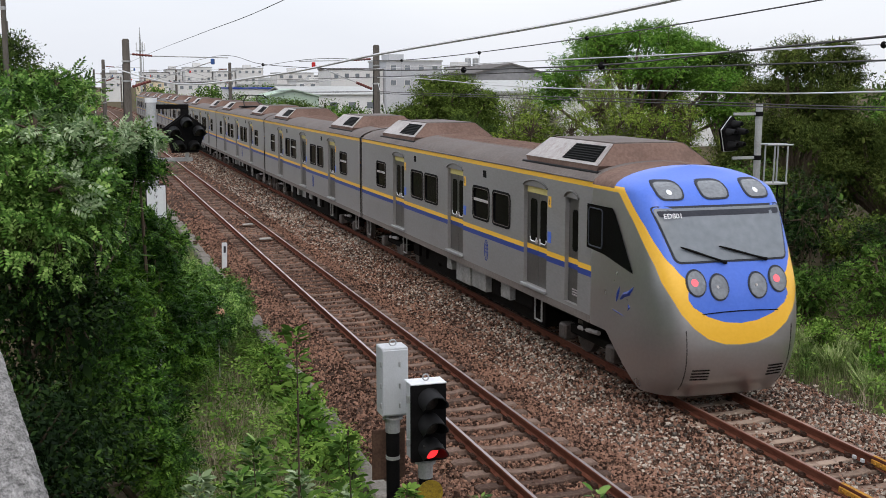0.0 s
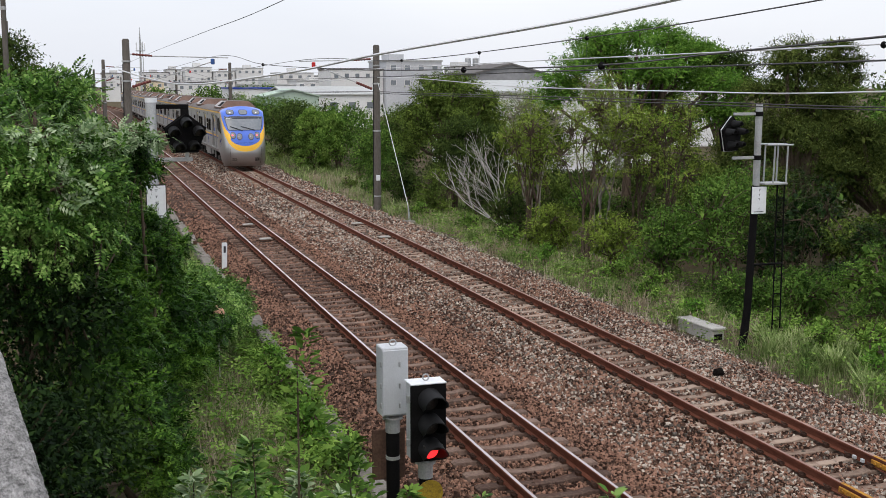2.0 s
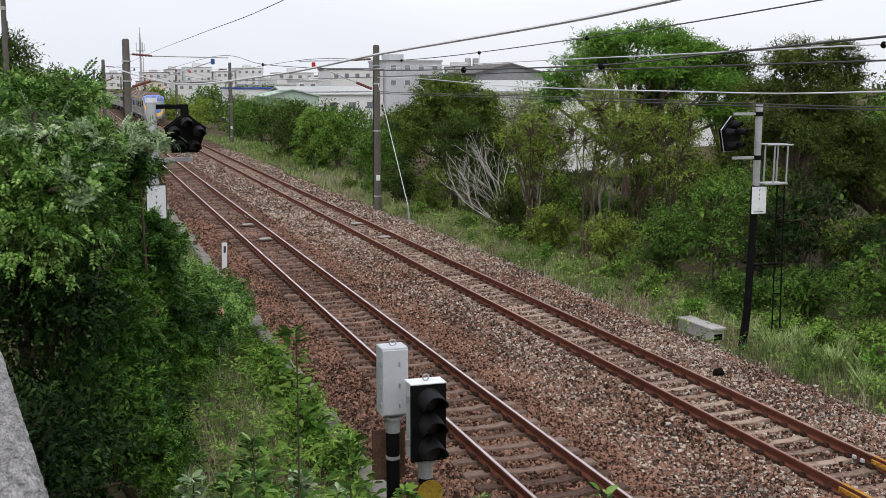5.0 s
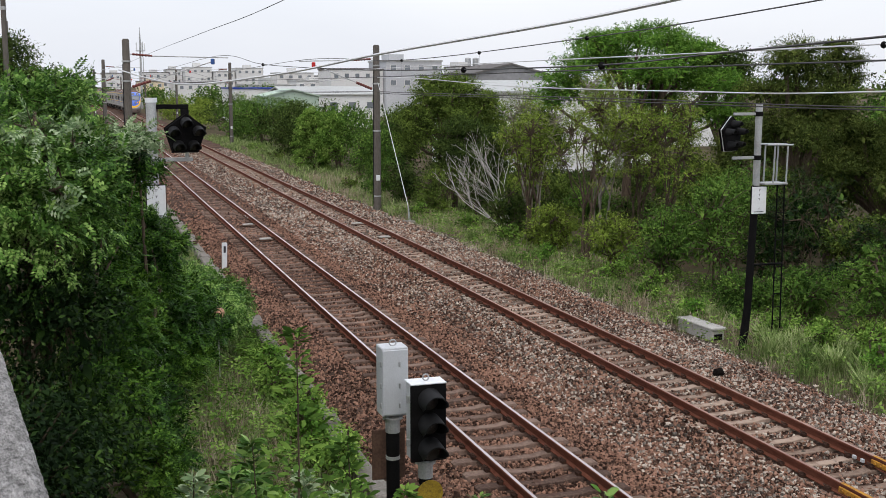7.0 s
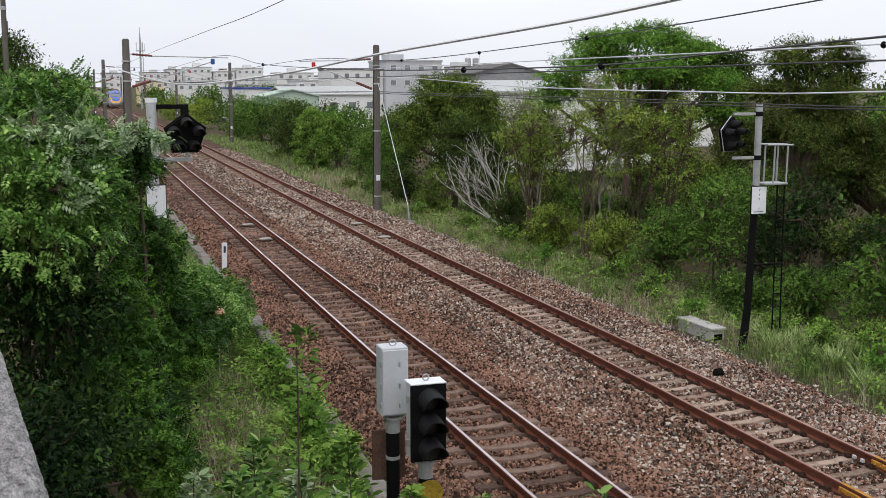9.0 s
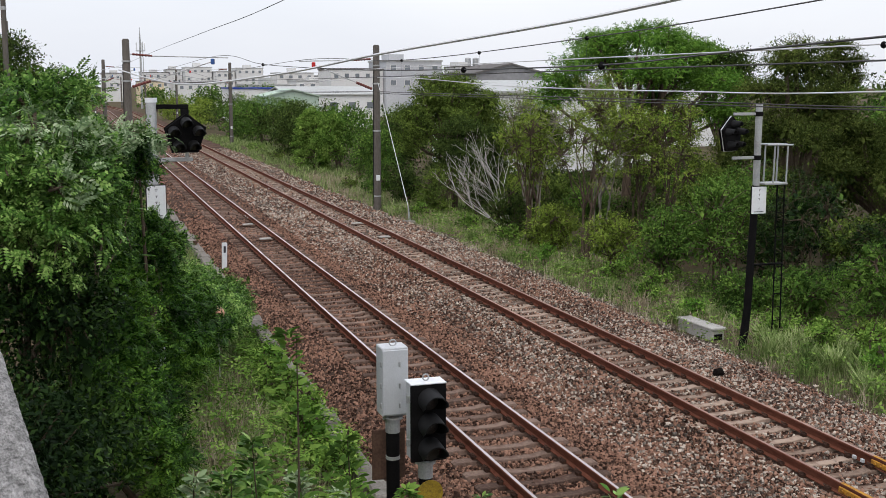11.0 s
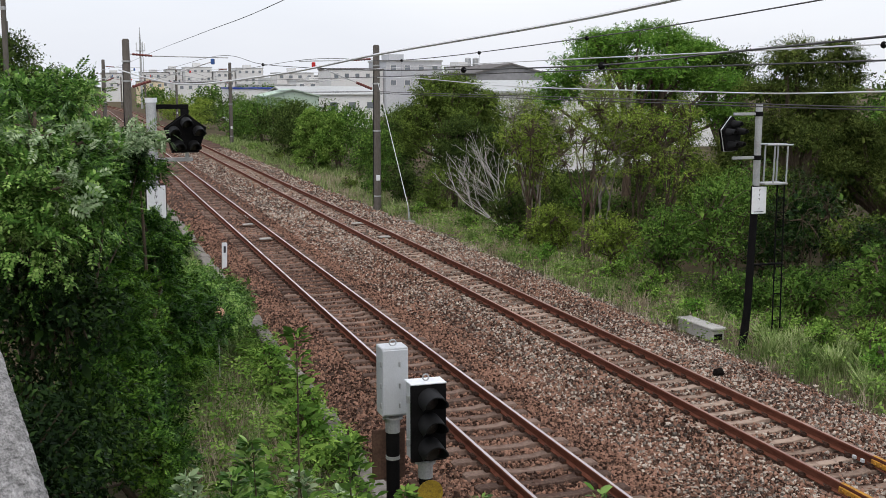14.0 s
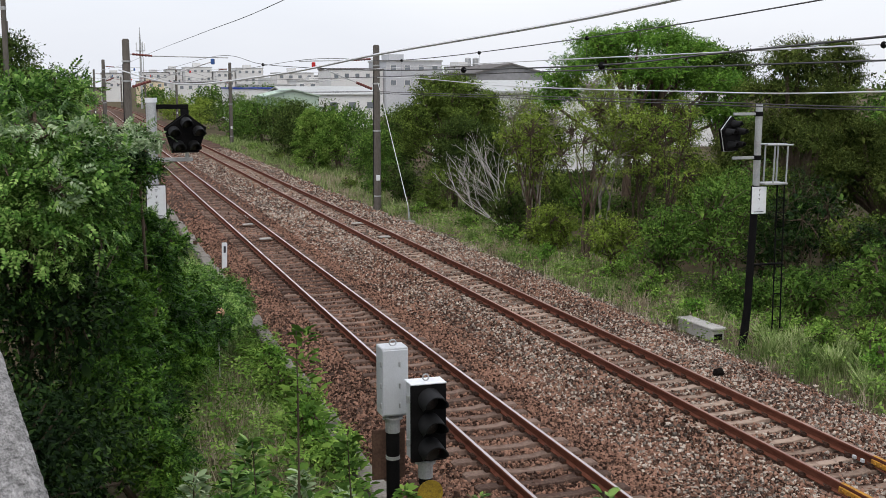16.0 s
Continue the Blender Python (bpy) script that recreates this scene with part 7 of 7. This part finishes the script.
def make_small_things():
    for x, y, z in ((0.2, 43.3, 0), (0.2, 39.05, 0), (4.5, 43.4, Z2), (4.5, 39.2, Z2)):
        ob = thing("track_beacon", pose(x, y, z - 0.17), "flat pale signalling beacon bolted to a sleeper", "track beacon", "track beacons")
        part("plate", Geo().box(-0.24, 0.24, -0.17, 0.17, 0.0, 0.03, 0.008), M["brown_rust"], ob)
        part("case", Geo().box(-0.2, 0.2, -0.13, 0.13, 0.03, 0.08, 0.015), M["concrete"], ob)
    ob = thing("kilometre_post", pose(-1.78, 34.5, -0.42, 0, 1.5, 0), "leaning white concrete post with a dark mark", "marker post")
    part("post", Geo().box(-0.075, 0.075, -0.05, 0.05, -0.05, 0.85, 0.012), M["sign_white"], ob)
    part("mark", Geo().box(-0.035, 0.035, -0.056, -0.0515, 0.55, 0.75), M["ink"], ob)
    ob = thing("stump", pose(-2.15, 39.5, -0.45), "short dark rusty post beside the drain", "post")
    part("post", Geo().tube([(0, 0, -0.05), (0, 0, 0.3)], 0.07, 10), M["brown_rust"], ob)
    ob = thing("concrete_trough", pose(7.74, 22.85, -0.62, 0, 0, 3), "pale concrete cable trough with a lid lying in the grass", "cable trough")
    part("trough", Geo().box(-0.17, 0.17, -0.7, 0.7, -0.1, 0.27, 0.02), M["concrete"], ob)
    part("lid", Geo().box(-0.2, 0.2, -0.74, 0.74, 0.272, 0.33, 0.015), M["concrete"], ob)
    # black plate paints the dark inside onto the solid end
    part("opening_shade", Geo().box(-0.11, 0.11, -0.707, -0.702, -0.05, 0.18), M["black_paint"], ob)
    ob = thing("dark_lump", pose(5.56, 18.5, -0.30), "small black lump lying on the ballast beside the rail", "lump")
    part("body", Geo().tube([(-0.09, 0, 0.0), (-0.04, 0.01, 0.04), (0.04, 0, 0.05), (0.1, 0, 0.0)], [0.05, 0.085, 0.08, 0.04], 8), M["under_black"], ob)
    ob = thing("fender", pose(-3.66, 20.4, 1.1), "weathered orange-pink plastic float caught in the bushes", "float")
    bm = bmesh.new()
    bmesh.ops.create_icosphere(bm, subdivisions=3, radius=0.17)
    me = bpy.data.meshes.new("float")
    for v in bm.verts:
        v.co.z *= 0.8
    bm.to_mesh(me)
    bm.free()
    me.materials.append(surf("float_orange", (0.5, 0.25, 0.16), (0.62, 0.36, 0.25), 0.7, big=6))
    me.polygons.foreach_set("use_smooth", [True] * len(me.polygons))
    part("body", me, None, ob)
    part("cord", Geo().tube([(0, 0, 0.13), (0.02, 0.0, 0.16), (0.05, 0.02, -0.1), (0.06, 0.05, -1.2)], 0.01, 5), M["dry_wood"], ob)
    # joint bars painted yellow near the rail's joint, and white bond boxes
    for x0, y0, y1 in ((TRACK_2 - GAUGE - 0.04, 11.3, 12.35), (TRACK_2 + GAUGE - 0.04, 12.6, 13.15)):
        ob = thing("joint_bar", pose(x0, 0, Z2), "yellow-painted rusty joint bar on the rail", "joint bar", "joint bars")
        part("bar", Geo().box(-0.012, 0.02, y0, y1, -0.125, -0.045, 0.008), M["yellow_rail"], ob)
        part("top_paint", Geo().box(0.012, 0.068, y0, y1, 0.001, 0.003), M["yellow_rail"], ob)
        for k in range(4):
            part("bolt", Geo().tube([(-0.03, y0 + 0.1 + (y1 - y0 - 0.2) * k / 3, -0.085), (0.0, y0 + 0.1 + (y1 - y0 - 0.2) * k / 3, -0.085)], 0.022, 6), M["yellow_rail"], ob)
    for x, y, z in ((TRACK_2 + GAUGE - 0.09, 13.28, Z2), (TRACK_2 + GAUGE - 0.09, 13.46, Z2), (TRACK_2 + GAUGE - 0.07, 59.2, Z2), (TRACK_2 - GAUGE - 0.07, 59.4, Z2), (-GAUGE + 0.07, 46.0, 0), (-GAUGE + 0.07, 46.6, 0), (GAUGE - 0.07, 45.5, 0), (GAUGE - 0.07, 46.1, 0)):
        ob = thing("rail_bond", pose(x, y, z - 0.1), "small white bond clamp on the rail's web", "bond clamp", "bond clamps")
        part("clamp", Geo().box(-0.02, 0.02, -0.035, 0.035, -0.03, 0.02, 0.006), M["box_grey"], ob)


def make_drain():
    """The low edge wall of the drain, laid from rough concrete blocks."""
    drain = thing("drain_edge", pose(0, 0, 0), "row of rough weathered concrete edge blocks along the drain", "kerb", kind="structure")
    rng = random.Random(9)
    y = 11.0
    while y < 62:
        l = rng.uniform(0.5, 0.95)
        x = -2.12 + rng.uniform(-0.05, 0.05)
        z = -0.27 + rng.uniform(-0.05, 0.02)
        g = Geo().box(-0.16, 0.14, -l / 2 + 0.015, l / 2 - 0.015, -0.35, 0.0, 0.03)
        ob = part("block", g, M["old_concrete"], drain)
        ob.matrix_basis = pose(x, y + l / 2, z, rng.uniform(-2, 2), rng.uniform(-6, 6), rng.uniform(-4, 4))
        y += l
    wall = Geo()
    ys = np.concatenate([np.linspace(-6, 1, 8), np.arange(1.04, 9.0, 0.04)])
    wear = [0.01 + rng.uniform(-0.001, 0.001) for y in ys]
    rings = [[(-0.42, y, 0.0), (-0.02 + c, y, 0.002 * math.sin(9 * y)), (0.0 + c, y, -0.02 + c), (0.0, y, -0.08), (0.0, y, -4.5), (-0.42, y, -4.5)] for y, c in zip(ys, wear)]
    wall.add([q for r in rings for q in r], [(6 * i + j, 6 * i + (j + 1) % 6, 6 * i + 6 + (j + 1) % 6, 6 * i + 6 + j) for i in range(len(rings) - 1) for j in range(6)] + [tuple(range(6)), tuple(range(6 * len(rings) - 6, 6 * len(rings)))])
    ob = new("bridge_parapet", wall.mesh("bridge_parapet", M["concrete_wall"]))
    ob.matrix_basis = pose(-5.735, 0, 4.4, 0, 0, 6.9)
    tagged(ob, "rough grey concrete parapet of the bridge", "parapet", kind="structure")


def make_bridge():
    """The road bridge on which the view is taken: unseen deck, girders and piers, added behind the eye to block low sky
    light.
    """
    ob = thing("road_bridge", pose(0, -5.2, 0), "unseen plain grey concrete road bridge, added to block low sky light", "bridge", kind="structure")
    part("deck", Geo().box(-40, 45, -4.2, 4.2, 3.35, 3.75), M["concrete"], ob)
    part("parapet", Geo().box(-5.6, 45, 3.95, 4.2, 3.752, 4.45, 0.02), M["concrete"], ob)
    for y in (-3.2, 0.0, 3.2):
        part("girder", Geo().box(-38, 44, y - 0.3, y + 0.3, 2.75, 3.345), M["concrete"], ob)
    for x in (-9.5, 11.5):
        part("pier", Geo().box(x - 0.5, x + 0.5, -3.6, 3.6, -1.5, 2.745, 0.03), M["concrete"], ob)


def make_building(name, x0, x1, y0, y1, z1, wall, roof, label, rows=0, cols=0, ridge=0.0, along="x", zw=None, extra=None, group="far buildings"):
    """A plain building: walls, flat or gabled roof, windows that stand in their frames."""
    z0 = -1.4
    cx, cy = (x0 + x1) / 2, (y0 + y1) / 2
    ob = thing(name, pose(cx, cy, z0), label, "building", group)
    w, d, h = (x1 - x0) / 2, (y1 - y0) / 2, z1 - z0
    part("wall", Geo().box(-w, w, -d, d, -0.3, h), M[wall], ob)
    if ridge:
        if along == "x":
            o = [(-d - 0.3, h - 0.05), (0, h + ridge), (d + 0.3, h - 0.05), (d + 0.3, h + 0.12), (0, h + ridge + 0.18), (-d - 0.3, h + 0.12)]
            part("roof", Geo().prism(o, "x", -w - 0.3, w + 0.3), M[roof], ob)
        else:
            o = [(-w - 0.3, h - 0.05), (0, h + ridge), (w + 0.3, h - 0.05), (w + 0.3, h + 0.12), (0, h + ridge + 0.18), (-w - 0.3, h + 0.12)]
            part("roof", Geo().prism(o, "y", -d - 0.3, d + 0.3), M[roof], ob)
            part("gable", Geo().prism([(-w, h), (0, h + ridge), (w, h)], "y", -d + 0.02, -d + 0.2), M[wall], ob)
    else:
        part("roof", Geo().box(-w - 0.15, w + 0.15, -d - 0.15, d + 0.15, h, h + 0.3), M[roof], ob)
    for r in range(rows):
        for c in range(cols):
            x = -w + 2 * w * (c + 0.5) / cols
            z = (z1 - 1.2 - 2.9 * r if zw is None else zw - 2.9 * r) - z0
            win = part("window", Geo().box(x - w / cols * 0.45, x + w / cols * 0.45, -d - 0.06, -d - 0.01, z - 0.55, z + 0.55), M["wall_white"], ob)
            part("pane", Geo().box(x - w / cols * 0.38, x + w / cols * 0.38, -d - 0.09, -d - 0.062, z - 0.45, z + 0.45), M["far_window_hazed"], win)
    for kind, a, b, c, d2, e, f in extra or ():
        if kind == "tank":
            part("water_tank", Geo().tube([(a, b, h + 0.3), (a, b, h + 0.3 + e), (a, b, h + 0.5 + e)], [c, c, c * 0.4], 14), M["steel_grey"], ob)
        else:
            part("roof_block", Geo().box(a, b, c, d2, h + 0.3, h + 0.3 + e), M[f], ob)
    return ob


def make_far():
    make_building("warehouse", 22.5, 36, 160, 176, 3.7, "wall_white", "roof_sheet", "long white sheet-metal warehouse with a shallow roof", 1, 5, 1.0, zw=2.2)
    make_building("shed", 18.3, 25.5, 152, 160, 3.5, "roof_green", "roof_green", "pale green sheet-metal shed", 0, 0, 0.9, "y")
    make_building("shed", 18.5, 27, 185, 200, 4.4, "wall_white", "stripe_blue", "white shed with a blue edge to its roof")
    make_building("office_building", 42, 52.5, 220, 232, 8.0, "wall_white", "roof_dark", "pale three-storey office building with window bands", 2, 5)
    make_building("office_building", 52.6, 64, 218, 232, 9.6, "wall_pale", "roof_sheet", "pale grey office building with long window bands", 2, 4, extra=(("block", -4, -1, -3, 3, 1.2, "wall_pale"),))
    make_building("factory_building", 82, 91, 260, 272, 9.2, "wall_white", "roof_dark", "white flat-roofed building with two water tanks", 2, 4, extra=(("tank", -0.4, 0, 0.75, 0, 1.9, 0), ("tank", 1.6, 0, 0.75, 0, 1.9, 0), ("block", -4, -1.5, -3, 3, 1.0, "wall_white")))
    make_building("gable_hall", 33, 40.5, 110, 119, 6.2, "wall_grey", "roof_dark", "grey gabled industrial hall", 0, 0, 0.95, "y")
    make_building("warehouse", 36, 60, 104, 109, 4.9, "wall_white", "roof_sheet", "white warehouse behind the wood", 0, 0)
    make_building("warehouse", 21.5, 34, 74, 88, 4.6, "wall_white", "roof_sheet", "white warehouse behind the thin trees", 0, 0, 0.7)
    rng = random.Random(4)
    for x0, x1, y, top, wall, r, c in ((14, 22, 380, 6.0, "wall_cream", 1, 3), (17.5, 27, 425, 9.2, "wall_white", 2, 4), (27.5, 33, 440, 10.4, "wall_white", 3, 3), (33.5, 43, 430, 11.2, "wall_white", 3, 4), (43.5, 50, 420, 9.6, "wall_white", 2, 3),
                                       (50.5, 60, 418, 10.8, "wall_white", 3, 4), (4, 13, 430, 9.0, "wall_white", 2, 4), (-6, -1, 440, 6.5, "wall_white", 3, 2), (62, 75, 400, 9.0, "wall_white", 2, 4), (76, 92, 420, 8.2, "wall_grey", 2, 5),
                                       (22, 34, 330, 5.5, "wall_white", 1, 5), (36, 50, 300, 5.0, "roof_sheet", 1, 4), (52, 64, 310, 6.0, "wall_white", 1, 4)):
        make_building("town_building", x0, x1, y, y + 14, top, wall, "roof_dark" if rng.random() < 0.4 else "roof_sheet", "distant " + {"wall_cream": "cream", "wall_white": "white", "wall_grey": "grey", "roof_sheet": "pale metal"}[wall] + " building of the town", r, c,
                      extra=(("block", -1.5, 1.2, -2, 2, rng.uniform(0.8, 1.8), wall),))
    ob = thing("telecom_mast", pose(10.6, 300, -1.2), "tall thin lattice telecom mast with a ring of antennas", "telecom mast")
    part("shaft", Geo().tube([(0, 0, 0), (0, 0, 17.5), (0, 0, 20.5)], [0.3, 0.22, 0.05], 8), M["steel_grey"], ob)
    part("ladder", Geo().tube([(0.75, 0, 0), (0.6, 0, 17)], 0.08, 6), M["steel_grey"], ob)
    part("platform", Geo().tube([(0, 0, 14.6), (0, 0, 14.8)], 1.1, 12), M["steel_grey"], ob)
    for k in range(5):
        a = 1.26 * k
        part("antenna", Geo().box(-0.12, 0.12, -0.12, 0.12, 0, 2.0, 0.02).moved(pose(1.1 * math.cos(a), 1.1 * math.sin(a), 14.7)), M["sign_white"], ob)
    for x, y, top in ((-7.44, 30, 7.46), (-8.37, 50, 7.70), (-9.05, 66, 7.76), (-8.6, 80, 6.9)):
        z0 = float(ground_height(np.array([x]), np.array([y]))[0])
        ob = thing("utility_pole", pose(x, y, z0), "slim grey concrete utility pole beside the road", "utility pole", "utility poles")
        part("pole", Geo().tube([(0, 0, -0.2), (0, 0, top - z0)], [0.085, 0.06], 12), M["pole_concrete"], ob, smooth=True)
        part("band", Geo().tube([(0, 0, top - z0 - 0.5), (0, 0, top - z0 - 0.42)], 0.07, 10), M["steel_grey"], ob)
    for i in range(16):
        x = 60 + 26 * i + rng.uniform(-8, 8)
        y = 300 + rng.uniform(-40, 200)
        plant("tree", x, y, lumps(300 + i, x, y, 3.0, 9, 9, 4.5, 7), 1600, 10, 1.4, "leaf_mid", "distant tree on the town's edge", "tree", 320 + i, LEAF, 1.1, 0.3, twigs=4, sway=0.1, group="distant trees")
    for i in range(8):
        x = 12 + 9 * i
        y = 260 + rng.uniform(-30, 30)
        plant("tree", x, y, lumps(340 + i, x, y, 2.0, 4.5, 4.5, 3.4, 6), 1600, 10, 0.8, "leaf_mid", "distant tree among the sheds", "tree", 360 + i, LEAF, 0.6, 0.2, twigs=4, sway=0.1, group="distant trees")


# ---- building the place ----
make_ground()
bed = make_bed()
make_far()
last_car = make_car(True, 5)
coach = make_car(False, 8)
cars = [last_car, coach] + [copy_thing(coach, Matrix.Identity(4)) for i in range(6)]


def make_pantograph(car, y):
    """A folding current collector on a coach's roof, folded down."""
    base = part("pantograph", Geo().box(-0.7, 0.7, y - 0.6, y + 0.6, 3.8, 3.9, 0.01), M["hood_black"], car, "dark roof-mounted current collector")
    for x in (-0.5, 0.5):
        part("lower_arm", Geo().tube([(x, y - 0.5, 3.9), (x * 0.8, y + 0.85, 4.2)], 0.035, 6), M["hood_black"], base)
        part("upper_arm", Geo().tube([(x * 0.8, y + 0.85, 4.2), (x * 0.6, y - 0.35, 4.5)], 0.028, 6), M["hood_black"], base)
    for dy in (-0.5, -0.2):
        part("contact_strip", Geo().tube([(-0.85, y + dy, 4.35), (-0.6, y + dy, 4.53), (0.6, y + dy, 4.53), (0.85, y + dy, 4.35)], 0.03, 6), M["hood_black"], base)


make_pantograph(cars[2], 3.2)
make_catenary()
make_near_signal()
make_post_signals()
make_small_things()
make_left_bank()
make_right_trees()
make_grass()
make_drain()
make_bridge()
track_1 = make_track("track_1", 0.0, 0.0, SPACING_1, FIRST_1, M["rail_top"], "railway track with polished rails on weathered concrete sleepers")
track_2 = make_track("track_2", TRACK_2, Z2, SPACING_2, FIRST_2, M["rail_top_dull"], "railway track with rust-brown rails on weathered concrete sleepers")


def off_sleepers(x, y, rng):
    """Stones keep clear of rails, and mostly of the sleepers' tops."""
    out = np.zeros(len(x), bool)
    for off, first, spacing in ((0.0, FIRST_1, SPACING_1), (TRACK_2, FIRST_2, SPACING_2)):
        d = np.abs(x - off)
        ph = np.abs((y - first + spacing / 2) % spacing - spacing / 2)
        out |= (d < 0.98) & (ph < 0.135) & (rng.random(len(x)) < np.where(d < 0.74, 0.94, 0.1 if off else 0.55))
        out |= np.abs(d - GAUGE) < 0.075
    return out


def grey_patches(x, y, rng):
    """Cleaner grey stone lies in uneven patches among the rusty."""
    n = np.sin(1.3 * x + 0.8 * np.sin(0.45 * y)) * np.cos(0.37 * y + 0.9 * np.sin(0.8 * x))
    return off_sleepers(x, y, rng) | (rng.random(len(x)) > np.clip(0.55 + 0.4 * n, 0.2, 1.0))


stones("ballast_stones", 68000, -1.95, 2.1, 10.5, 46, 0.027, bed_height, M["stone_rust"], 31, bed, "rust-brown crushed ballast stones", off_sleepers)
stones("ballast_stones", 76000, 1.5, 7.5, 10.5, 48, 0.027, bed_height, M["stone_grey"], 32, bed, "grey and tan crushed ballast stones", grey_patches)
stones("ballast_stones", 70000, 1.2, 7.1, 11, 46, 0.026, bed_height, M["stone_rust"], 33, bed, "rust-brown stones among the grey ones", off_sleepers)
stones("ballast_stones", 12000, 1.5, 7.2, 38, 100, 0.042, bed_height, M["stone_grey"], 34, bed, "grey and tan crushed ballast stones farther along", off_sleepers)
stones("ballast_stones", 20000, -1.9, 7.2, 38, 100, 0.04, bed_height, M["stone_rust"], 35, bed, "rust-brown crushed ballast stones farther along", off_sleepers)


def sway_rows(i, amount):
    """Slow leaning in the wind: two waves of different length."""
    rng = random.Random(900 + i)
    a, b, p, q = rng.uniform(0.5, 0.9), rng.uniform(1.3, 2.0), rng.uniform(0, 6.28), rng.uniform(0, 6.28)
    return [(t, pose(0, 0, 0, amount * 0.5 * math.sin(a * t * 1.7 + q), amount * (0.6 * math.sin(a * t + p) + 0.4 * math.sin(b * t + q)), amount * 0.5 * math.sin(b * t + p)))
            for t in np.arange(0, SECONDS + 0.01, 0.5)]


def motions():
    for i, car in enumerate(cars):
        walk(car, car_rows(i))
    for crown, amount, i in SWAYING:
        walk(crown, sway_rows(i, amount * 0.5))
    # the red lamp going out: an added disc, tucked up under the hood, then dropped over the lens
    for shutter in LAMP_OFF_DISCS:
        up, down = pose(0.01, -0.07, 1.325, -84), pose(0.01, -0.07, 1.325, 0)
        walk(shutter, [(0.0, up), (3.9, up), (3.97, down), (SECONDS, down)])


motions()
